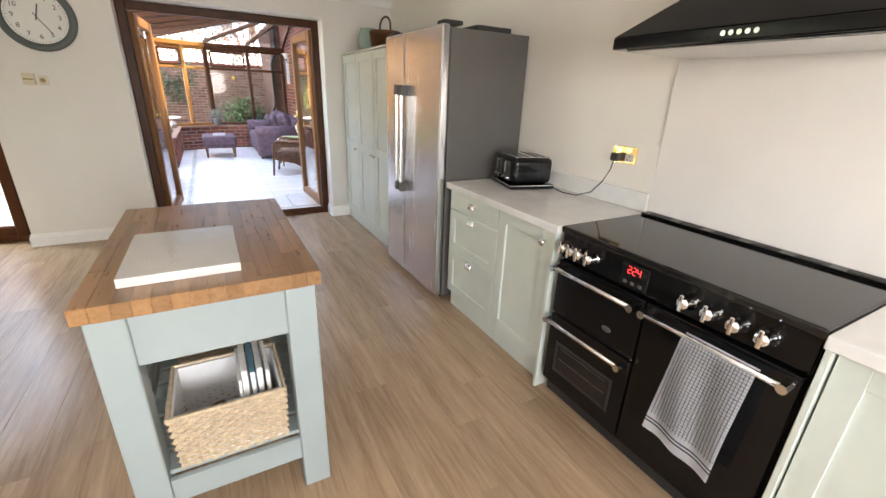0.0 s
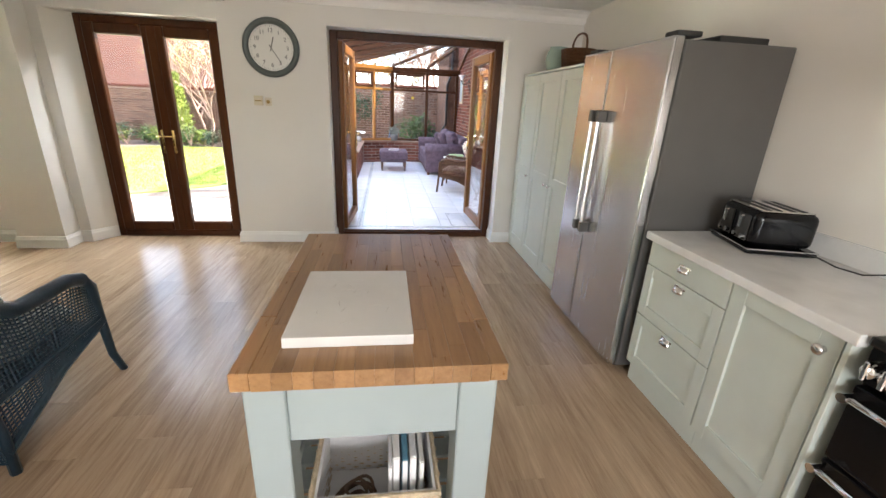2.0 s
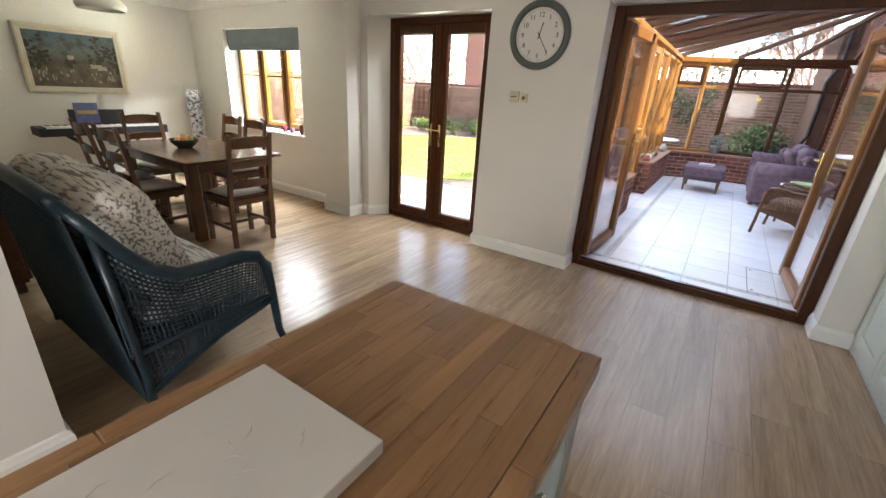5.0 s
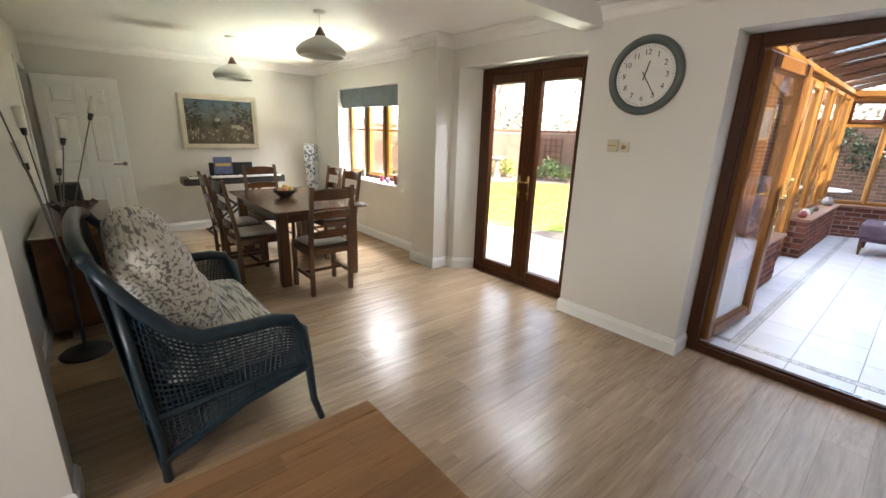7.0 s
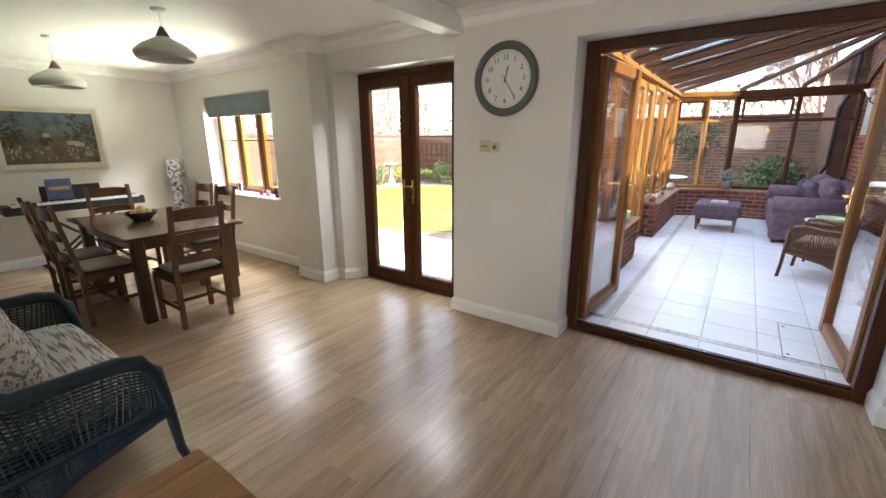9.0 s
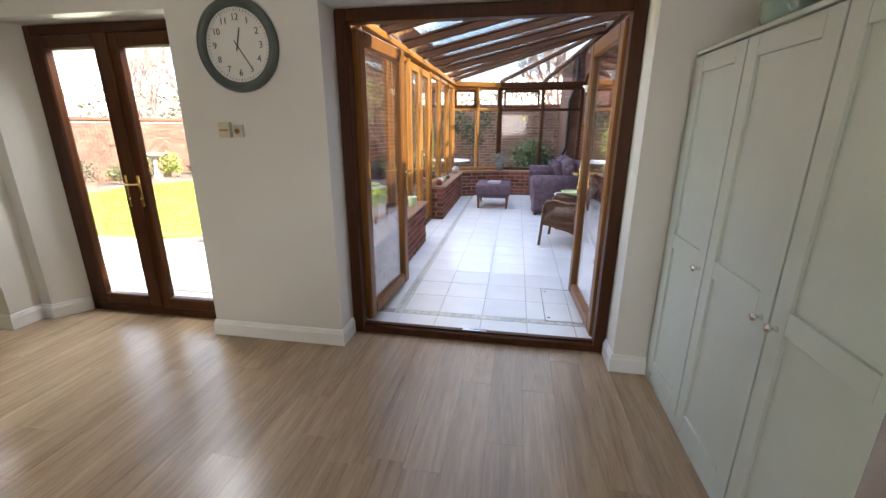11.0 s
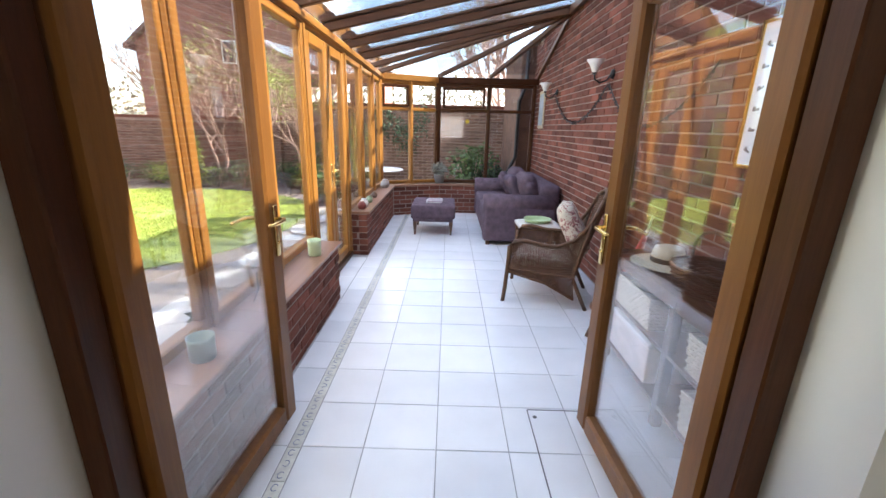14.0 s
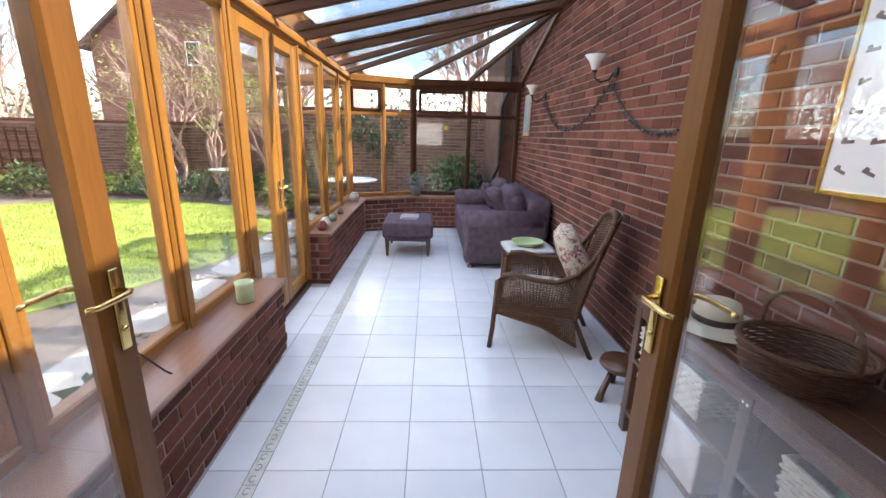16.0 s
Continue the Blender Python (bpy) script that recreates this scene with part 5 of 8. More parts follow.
def slat(bm, z, h, w, y, bow):
    n = 8
    rows = []
    for i in range(n + 1):
        u = 2 * i / n - 1
        yy = y - bow * (1 - u * u)
        zt = z + h + 0.015 * (1 - u * u)
        rows.append([bm.verts.new(p) for p in ((u * w, yy - 0.009, z), (u * w, yy + 0.009, z), (u * w, yy + 0.009, zt), (u * w, yy - 0.009, zt))])
    for A, B in zip(rows, rows[1:]):
        for k in range(4):
            bm.faces.new((A[k], A[(k + 1) % 4], B[(k + 1) % 4], B[k]))
    bm.faces.new(rows[0])
    bm.faces.new(rows[-1][::-1])
    bmesh.ops.recalc_face_normals(bm, faces=bm.faces[:])
    return bm


for s in (-1, 1):
    bm = BM()
    prism(bm, [(-0.018, 0), (0.018, 0), (0.018, 0.036), (-0.018, 0.036)], 0.001, 0.45)
    for v in bm.verts:
        v.co.x += s * 0.19
    k = len(bm.verts)
    lo = [bm.verts.new((s * 0.19 + a, b, 0.45)) for a, b in ((-0.018, 0), (0.018, 0), (0.018, 0.036), (-0.018, 0.036))]
    hi = [bm.verts.new((s * 0.19 + a, b - 0.09, 1.02)) for a, b in ((-0.016, 0.004), (0.016, 0.004), (0.016, 0.032), (-0.016, 0.032))]
    for i in range(4):
        bm.faces.new((lo[i], lo[(i + 1) % 4], hi[(i + 1) % 4], hi[i]))
    bm.faces.new(hi)
    bmesh.ops.recalc_face_normals(bm, faces=bm.faces[:])
    part("back_leg", bm, M["dwood"], ch)
    part("front_leg", box(BM(), s * 0.20 - 0.02, s * 0.20 + 0.02, 0.38, 0.42, 0.001, 0.44, 0.004), M["dwood"], ch)
    part("side_stretcher", box(BM(), s * 0.195 - 0.011, s * 0.195 + 0.011, 0.035, 0.38, 0.16, 0.195, 0.003), M["dwood"], ch)
    part("seat_rail", box(BM(), s * 0.195 - 0.012, s * 0.195 + 0.012, 0.035, 0.38, 0.385, 0.44, 0.003), M["dwood"], ch)
for z, h in ((0.55, 0.055), (0.73, 0.06), (0.90, 0.085)):
    part("back_slat", slat(BM(), z, h, 0.178, 0.018 - 0.09 * (z + h / 2 - 0.45) / 0.57, 0.022), M["dtop"], ch)
for y in (0.008, 0.388):
    part("seat_rail", box(BM(), -0.18, 0.18, y, y + 0.024, 0.385, 0.44, 0.003), M["dtop"], ch)
part("cross_stretcher", box(BM(), -0.185, 0.185, 0.20, 0.222, 0.165, 0.19, 0.003), M["dtop"], ch)
part("seat", box(BM(), -0.215, 0.215, 0.02, 0.43, 0.441, 0.455, 0.004), M["dtop"], ch)
part("seat_pad", pillow(BM(), 0.40, 0.39, 0.05, Matrix.Translation((0, 0.225, 0.475)), 8, 0.35), mat("seat_fabric", (0.42, 0.38, 0.35), 0.9, var=0.1, fine=300, bump=0.05), ch, "grey fabric seat pad", True)
ch.matrix_basis = pose(-2.885, 3.70, 0, 0, 0, 90)
for x, y, r in ((-3.78, 3.06, 3), (-4.33, 3.05, -2), (-5.02, 3.78, -88), (-4.08, 4.50, 180), (-4.60, 4.52, 178)):
    copy_thing(ch, pose(x, y, 0, 0, 0, r))

bowl = thing("fruit_bowl", "dark glazed bowl of fruit on the dining table", "bowl", at=(-3.98, 3.70, 0.763))
part("bowl", lathe(BM(), [(0, 0.763), (0.06, 0.763), (0.075, 0.775), (0.12, 0.82), (0.135, 0.85), (0.128, 0.85), (0.11, 0.82), (0.06, 0.785), (0, 0.78)], -3.98, 3.70, 28), mat("dark_glaze", (0.05, 0.045, 0.04), 0.2, var=0.3), bowl, "", True)
for dx, dy, z, c in ((-0.04, 0.02, 0.84, (0.55, 0.32, 0.07)), (0.04, -0.02, 0.84, (0.5, 0.18, 0.06)), (0.01, 0.05, 0.845, (0.55, 0.42, 0.1)), (0.0, -0.05, 0.84, (0.45, 0.25, 0.08)), (0.005, 0.0, 0.87, (0.6, 0.4, 0.15))):
    f = thing("fruit", "round orange fruit in the dark bowl", "fruit", "fruit in the bowl", (-3.98 + dx, 3.70 + dy, z))
    part("skin", lathe(BM(), [(0, z - 0.036), (0.018, z - 0.033), (0.033, z - 0.015), (0.037, z), (0.032, z + 0.018), (0.016, z + 0.033), (0.004, z + 0.033), (0, z + 0.03)], -3.98 + dx, 3.70 + dy, 14), mat("fruit_skin", c, 0.4, var=0.15, fine=200, bump=0.03), f, "", True)

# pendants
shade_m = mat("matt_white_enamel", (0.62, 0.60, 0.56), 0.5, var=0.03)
for x, y, z in ((-2.98, 3.73, 2.075), (-4.66, 3.47, 1.985)):
    p = thing("pendant_lamp", "white dome pendant lamp with wooden neck, unlit", "lamp", "pendants over the dining table", (x, y, z))
    part("shade", lathe(BM(), [(0.045, z + 0.155), (0.084, z + 0.135), (0.156, z + 0.095), (0.198, z + 0.055), (0.202, z + 0.035), (0.186, z), (0.179, z), (0.192, z + 0.035), (0.188, z + 0.052), (0.144, z + 0.088), (0.050, z + 0.13), (0, z + 0.14)], x, y, 36), shade_m, p, "", True)
    part("neck", lathe(BM(), [(0.046, z + 0.154), (0.044, z + 0.165), (0.012, z + 0.225), (0, z + 0.226)], x, y, 20), M["dwood"], p, "turned wooden neck", True)
    part("cord", cyl(BM(), (x, y, z + 0.22), (x, y, H - 0.02), 0.003, None, 6), M["white"], p)
    part("ceiling_rose", lathe(BM(), [(0.05, H - 0.001), (0.05, H - 0.012), (0.03, H - 0.024), (0, H - 0.024)], x, y, 20), M["white"], p, "", True)

# framed painting of a street
pic = thing("framed_painting", "oil painting of a tree-lined street in a cream frame", "painting", at=(-6.345, 3.68, 1.53))
PY0, PY1, PZ0, PZ1 = 3.15, 4.185, 1.155, 1.91
fm = mat("cream_picture_frame", (0.62, 0.56, 0.45), 0.5, var=0.1)
for i, (w, d) in enumerate(((0.075, 0.03), (0.045, 0.04))):
    bm = BM()
    o = 0.0 if i == 0 else 0.012
    for a in ((PY0 + o, PY0 + w, PZ0 + o, PZ1 - o), (PY1 - w, PY1 - o, PZ0 + o, PZ1 - o)):
        box(bm, -6.348, -6.348 + d, *a, 0.004)
    for a in ((PZ0 + o, PZ0 + w), (PZ1 - w, PZ1 - o)):
        box(bm, -6.348, -6.3485 + d, PY0 + w, PY1 - w, *a, 0.004)
    part("frame", bm, fm, pic)
pm = bpy.data.materials.new("painted_canvas")
pm.use_nodes = True
nt = pm.node_tree
pb = nt.nodes["Principled BSDF"]
v = coords(nt, (1, 1, 1))
sep = nt.nodes.new("ShaderNodeSeparateXYZ")
nt.links.new(v, sep.inputs[0])
mr = nt.nodes.new("ShaderNodeMapRange")
mr.inputs["From Min"].default_value, mr.inputs["From Max"].default_value = 1.24, 1.81
nt.links.new(sep.outputs["Z"], mr.inputs["Value"])
base_c = ramp(nt, mr.outputs[0], [(0.0, (0.13, 0.10, 0.07)), (0.25, (0.17, 0.14, 0.10)), (0.45, (0.12, 0.10, 0.07)), (0.7, (0.15, 0.18, 0.18)), (1.0, (0.10, 0.16, 0.20))])
blot = noise_of(nt, v, 9, 6, 0.7)
base_c = mix(nt, ramp(nt, blot, [(0.45, (0, 0, 0)), (0.6, (0.7, 0.7, 0.7))]), base_c, (0.05, 0.05, 0.03))
nt.links.new(base_c, pb.inputs["Base Color"])
pb.inputs["Roughness"].default_value = 0.4
cv = part("canvas", box(BM(), -6.347, -6.338, PY0 + 0.05, PY1 - 0.05, PZ0 + 0.05, PZ1 - 0.05), pm, pic)
dk = mat("paint_dark", (0.045, 0.04, 0.028), 0.5, var=0.4, scale=30)
lt = mat("paint_light", (0.42, 0.37, 0.28), 0.5, var=0.3, scale=30)
bm = BM()
for cy, cz, r in ((3.32, 1.66, 0.13), (3.28, 1.52, 0.10), (3.38, 1.56, 0.07), (3.95, 1.70, 0.12), (4.06, 1.62, 0.10), (4.04, 1.50, 0.12), (3.88, 1.56, 0.08), (3.62, 1.50, 0.05)):
    for k in range(16):
        a, q = random.uniform(0, 6.28), r * random.random() ** 0.5
        y, z = min(max(cy + q * math.cos(a), PY0 + 0.09), PY1 - 0.09), min(max(cz + q * math.sin(a), PZ0 + 0.09), PZ1 - 0.09)
        box(bm, -6.3378, -6.3372 + 0.0001 * (k % 4), y - 0.018, y + 0.018, z - 0.014, z + 0.014, 0, None)
part("brushwork", bm, dk, cv)["kind"] = "stuff"
bm = BM()
for k in range(40):
    y, z = random.uniform(PY0 + 0.12, PY1 - 0.12), random.gauss(1.36, 0.035)
    box(bm, -6.337, -6.3364, y - 0.005, y + 0.005, z - 0.018, z + 0.014)
for y, z, w in ((3.87, 1.47, 0.06), (3.93, 1.45, 0.05), (3.63, 1.56, 0.03)):
    box(bm, -6.337, -6.3364, y - w, y + w, z - 0.015, z + 0.03)
part("brushwork", bm, lt, cv)["kind"] = "stuff"

# keyboard on its stand
kb = thing("digital_piano", "black digital piano keyboard on a folding stand", "keyboard", at=(-5.95, 3.7, 0))
part("case", box(BM(), -6.13, -5.82, 3.03, 4.36, 0.70, 0.80, 0.012, None, 2), M["matt"], kb)
keys = part("key_bed", box(BM(), -5.965, -5.812, 3.08, 4.31, 0.775, 0.806, 0.002), M["matt"], kb)
for k in range(52):
    y = 3.095 + k * 0.0232
    part("white_key", box(BM(), -5.955, -5.808, y, y + 0.022, 0.79, 0.815, 0.001), M["white"], keys)
    if k % 7 not in (2, 6):
        part("black_key", box(BM(), -5.955, -5.865, y + 0.017, y + 0.028, 0.812, 0.824, 0.001), M["black"], keys)
part("music_rest", box(BM(), -6.11, -6.095, 3.40, 3.98, 0.80, 0.98, 0.004), M["matt"], kb)
for dx in (-0.12, 0.08):
    part("stand_tube", cyl(BM(), (-5.97 + dx, 3.30, 0.02), (-5.97 + dx, 4.10, 0.70), 0.016), M["matt"], kb)
    part("stand_tube", cyl(BM(), (-5.94 + dx, 4.10, 0.02), (-5.94 + dx, 3.30, 0.70), 0.016), M["matt"], kb)
for y in (3.30, 4.10):
    part("stand_foot", cyl(BM(), (-6.2, y, 0.018), (-5.75, y, 0.018), 0.016), M["matt"], kb)
mb = thing("music_book", "colourful music book open on the piano rest", "book", at=(-6.07, 3.6, 0.83))
part("page_block", box(BM(), -6.092, -6.075, 3.46, 3.70, 0.816, 1.06, 0.002), mat("book_blue", (0.12, 0.14, 0.28), 0.35, var=0.4, scale=12), mb)
part("title_band", box(BM(), -6.0745, -6.0735, 3.48, 3.68, 0.93, 0.97), mat("book_gold", (0.5, 0.35, 0.12), 0.4, var=0.3), mb)

# patterned tall clock in the corner
tc = thing("ceramic_tall_clock", "blue and white patterned tall case clock in the corner", "clock", at=(-6.05, 4.93, 0))
china = mat("blue_white_pattern", (0.30, 0.32, 0.37), 0.25, var=0.0, bump=0.0)
nt = china.node_tree
vv = nt.nodes.new("ShaderNodeTexVoronoi")
vv.inputs["Scale"].default_value = 22
nt.links.new(coords(nt), vv.inputs["Vector"])
pcol = ramp(nt, noise_of(nt, coords(nt), 24, 5, 0.7), [(0.42, (0.05, 0.07, 0.14)), (0.52, (0.66, 0.67, 0.68))])
nt.links.new(pcol, nt.nodes["Principled BSDF"].inputs["Base Color"])
tm2 = Matrix.Translation((-6.08, 4.90, 0)) @ Matrix.Rotation(radians(-40), 4, "Z")
part("base", box(BM(), -0.11, 0.11, -0.08, 0.08, 0.001, 0.40, 0.012, tm2, 2), china, tc)
part("trunk", box(BM(), -0.09, 0.09, -0.07, 0.07, 0.40, 0.95, 0.012, tm2, 2), china, tc)
bm = BM()
prof = [(-0.13, 0), (0.13, 0), (0.13, 0.17)] + [(0.13 * math.cos(a), 0.17 + 0.13 * math.sin(a)) for a in (math.pi * k / 12 for k in range(1, 12))] + [(-0.13, 0.17)]
prism(bm, prof, -0.08, 0.08, tm2 @ Matrix.Translation((0, 0, 0.95)) @ Matrix.Rotation(radians(90), 4, "X"))
part("hood", bm, china, tc)
part("dial", lathe(BM(), [(0, 0.012), (0.075, 0.012), (0.08, 0.0)], seg=28, m=tm2 @ Matrix.Translation((0, -0.081, 1.10)) @ Matrix.Rotation(radians(90), 4, "X")), M["lining"], tc, "white clock dial")

# six-panel door standing open
dd = thing("door_4", "white six-panel internal door standing wide open", "door", kind="structure", at=(-6.3, 1.75, 0))
bm = BM()
dx0, dx1, y0, y1 = -6.26, -6.222, 1.745, 2.525
cols = ((y0 + 0.11, y0 + 0.355), (y1 - 0.355, y1 - 0.11))
rowsz = ((0.22, 0.83), (0.98, 1.58), (1.68, 1.90))
for a, b in ((y0, y0 + 0.11), (y0 + 0.355, y1 - 0.355), (y1 - 0.11, y1)):
    box(bm, dx0, dx1, a, b, 0.006, 2.0, 0.002)
for c in cols:
    for z0, z1 in ((0.006, 0.22), (0.83, 0.98), (1.58, 1.68), (1.90, 2.0)):
        box(bm, dx0 + 0.0005, dx1 - 0.0005, *c, z0, z1, 0.002)
leaf = part("door_leaf", bm, M["white"], dd)
for c in cols:
    for z0, z1 in rowsz:
        bm = box(BM(), dx0 + 0.012, dx1 - 0.012, c[0], c[1], z0, z1)
        box(bm, dx0 + 0.004, dx1 - 0.004, c[0] + 0.035, c[1] - 0.035, z0 + 0.035, z1 - 0.035, 0.008)
        part("panel", bm, M["white"], leaf)
bm = tube(BM(), [(dx1, y1 - 0.06, 0.98), (dx1 + 0.05, y1 - 0.06, 0.98), (dx1 + 0.055, y1 - 0.08, 0.98), (dx1 + 0.05, y1 - 0.18, 0.98)], 0.009, 8)
cyl(bm, (dx1, y1 - 0.06, 0.98), (dx1 + 0.01, y1 - 0.06, 0.98), 0.026)
part("door_handle", bm, M["dsteel"], leaf, "dark metal lever handle")
for a in (-6.35, -5.45):
    part("door_frame", box(BM(), min(a, a + 0.03), max(a, a + 0.03), 1.49, 1.715, 0.001, 2.03, 0.003), M["white"], dd)
part("architrave", box(BM(), -5.45, -5.38, 1.70, 1.718, 0.001, 2.09, 0.004), M["white"], dd)
part("architrave", box(BM(), -6.345, -5.45, 1.70, 1.718, 2.03, 2.09, 0.004), M["white"], dd)

# sideboard with its things
sb = thing("sideboard", "low brown wooden sideboard against the wall", "sideboard", at=(-4.1, 1.95, 0))
part("body", box(BM(), -4.66, -3.12, 1.735, 2.17, 0.08, 0.73, 0.006), M["dtop"], sb)
part("top", box(BM(), -4.69, -3.09, 1.725, 2.19, 0.731, 0.757, 0.006), M["dtop"], sb)
for k in range(3):
    d = part("door", box(BM(), -4.64 + k * 0.51, -4.15 + k * 0.51, 2.171, 2.19, 0.10, 0.715, 0.004), M["dtop"], sb)
    part("knob", cyl(BM(), (-4.2 + k * 0.51, 2.19, 0.45), (-4.2 + k * 0.51, 2.215, 0.45), 0.014), M["brass"], d)
for x in (-4.62, -3.2):
    for y in (1.78, 2.1):
        part("foot", box(BM(), x, x + 0.05, y, y + 0.05, 0.001, 0.08, 0.004), M["dwood"], sb)
spk = thing("black_speaker", "small black speaker on the sideboard", "speaker", at=(-4.15, 1.95, 0.758))
part("case", box(BM(), -4.24, -4.06, 1.86, 2.02, 0.758, 0.99, 0.012, None, 2), M["matt"], spk)
part("grille", box(BM(), -4.225, -4.075, 2.021, 2.026, 0.775, 0.93, 0.004), M["black"], spk)
orn = thing("ornate_bowl", "dark carved footed bowl on the sideboard", "bowl", at=(-3.62, 1.97, 0.758))
part("bowl", lathe(BM(), [(0, 0.758), (0.07, 0.758), (0.075, 0.77), (0.03, 0.79), (0.03, 0.81), (0.10, 0.84), (0.14, 0.89), (0.135, 0.90), (0.09, 0.86), (0, 0.85)], -3.62, 1.97, 24), mat("dark_carved_wood", (0.06, 0.03, 0.018), 0.35, var=0.3, fine=60, bump=0.1), orn, "", True)
for k in range(9):
    a = 2 * math.pi * k / 9
    part("scallop", lathe(BM(), [(0, -0.02), (0.02, 0), (0, 0.02)], seg=8, m=Matrix.Translation((-3.62 + 0.135 * math.cos(a), 1.97 + 0.135 * math.sin(a), 0.9))), mat("dark_carved_edge", (0.05, 0.025, 0.016), 0.35), orn)
bot = thing("amber_bottle", "small amber glass bottle on the sideboard", "bottle", at=(-3.3, 2.05, 0.758))
part("body", lathe(BM(), [(0, 0.758), (0.03, 0.758), (0.032, 0.77), (0.032, 0.83), (0.012, 0.85), (0.012, 0.875), (0, 0.876)], -3.3, 2.05, 16), mat("amber_glass", (0.35, 0.16, 0.03), 0.1, var=0.1), bot, "", True)

# branching floor lamp
tl = thing("floor_lamp", "black branching floor lamp with six white tube shades", "lamp", at=(-2.86, 1.90, 0))
part("base", lathe(BM(), [(0, 0.001), (0.14, 0.001), (0.145, 0.01), (0.13, 0.022), (0.02, 0.032), (0, 0.032)], -2.86, 1.90, 32), M["matt"], tl, "", True)
part("stem", cyl(BM(), (-2.86, 1.90, 0.03), (-2.86, 1.90, 0.62), 0.011), M["matt"], tl)
sh_m = mat("frosted_tube", (0.78, 0.77, 0.72), 0.5, var=0.04)
for x, y, z in ((-2.45, 1.80, 1.63), (-3.02, 1.84, 1.42), (-3.12, 2.0, 1.36), (-3.2, 2.16, 1.52), (-2.95, 1.82, 1.22), (-3.1, 1.95, 1.17)):
    p0, p2 = Vector((-2.86, 1.90, 0.60)), Vector((x, y, z))
    p1 = p0.lerp(p2, 0.5) + Vector((0, 0, 0.05))
    pts = [p0, p0.lerp(p1, 0.5), p1, p1.lerp(p2, 0.5), p2]
    d = (p2 - p1).normalized()
    b = part("branch", tube(BM(), pts, 0.004, 5), M["dsteel"], tl)
    part("socket", cyl(BM(), p2 - d * 0.01, p2 + d * 0.03, 0.012, 0.016), M["matt"], b)
    part("tube_shade", cyl(BM(), p2 + d * 0.03, p2 + d * 0.155, 0.021, 0.024, 14), sh_m, b, "frosted white tube shade", True)

# things on the dining window sill
for x, w, h, c, n, l in ((-4.86, 0.10, 0.14, (0.72, 0.72, 0.7), "picture_card", "small pale framed card on the window sill"), (-4.33, 0.06, 0.075, (0.22, 0.03, 0.05), "votive_glass", "dark red glass votive on the window sill"), (-4.18, 0.06, 0.07, (0.25, 0.12, 0.22), "votive_glass", "purple glass votive on the window sill"), (-3.98, 0.075, 0.12, (0.10, 0.03, 0.02), "votive_glass", "tall dark red glass votive on the window sill")):
    if n == "picture_card":
        o = thing(n, l, "card", at=(x, 5.17, 0.816))
        part("mount", box(BM(), x - w / 2, x + w / 2, 5.16, 5.172, 0.816, 0.816 + h, 0.002), mat("card_white", c, 0.5), o)
        part("print", box(BM(), x - w / 3, x + w / 3, 5.157, 5.1595, 0.84, 0.80 + h), M["dsteel"], o)
    else:
        tagged(obj(n, lathe(BM(), [(0, 0.816), (w * 0.42, 0.816), (w * 0.5, 0.82 + h * 0.5), (w * 0.48, 0.816 + h), (w * 0.42, 0.816 + h), (w * 0.4, 0.83), (0, 0.828)], x, 5.15, 18), mat("coloured_glass", c, 0.12, var=0.1), None, "", True), l, "candle holder", "glasses on the sill")

# ---- navy wicker loveseat ----
lv = thing("wicker_loveseat", "navy painted wicker loveseat with cream patterned cushions", "sofa", at=(-1.95, 2.4, 0))
NV = M["navy"]
SX0, SX1, SYF, SYB = -2.60, -1.31, 2.80, 2.12


def arm_path(x, out):
    """Arm rail from the front foot, up over the arm and back to the top of the back."""
    return [(x + out * 0.02, 2.86, 0.0), (x, 2.83, 0.12), (x - out * 0.005, 2.81, 0.40), (x, 2.79, 0.54), (x, 2.74, 0.60), (x, 2.66, 0.625), (x, 2.50, 0.625), (x, 2.36, 0.63), (x, 2.26, 0.69), (x, 2.17, 0.80), (x - out * 0.02, 2.09, 0.92), (x - out * 0.08, 2.04, 1.0)]


def panel_weave(corner, nu, nv, r=0.0042):
    """Crossing canes over a patch given by corner(u, v)."""
    bm = BM()
    for i in range(nu + 1):
        tube(bm, [corner(i / nu, k / 10) for k in range(11)], r, 4, False)
    for j in range(nv + 1):
        tube(bm, [Vector(corner(k / 12, j / nv)) + Vector((0.003 * (-1) ** k, 0, 0.002)) for k in range(13)], r * 1.25, 4, False)
    return bm


def curve_at(path, t):
    n = len(path) - 1
    i = min(int(t * n), n - 1)
    return Vector(path[i]).lerp(Vector(path[i + 1]), t * n - i)


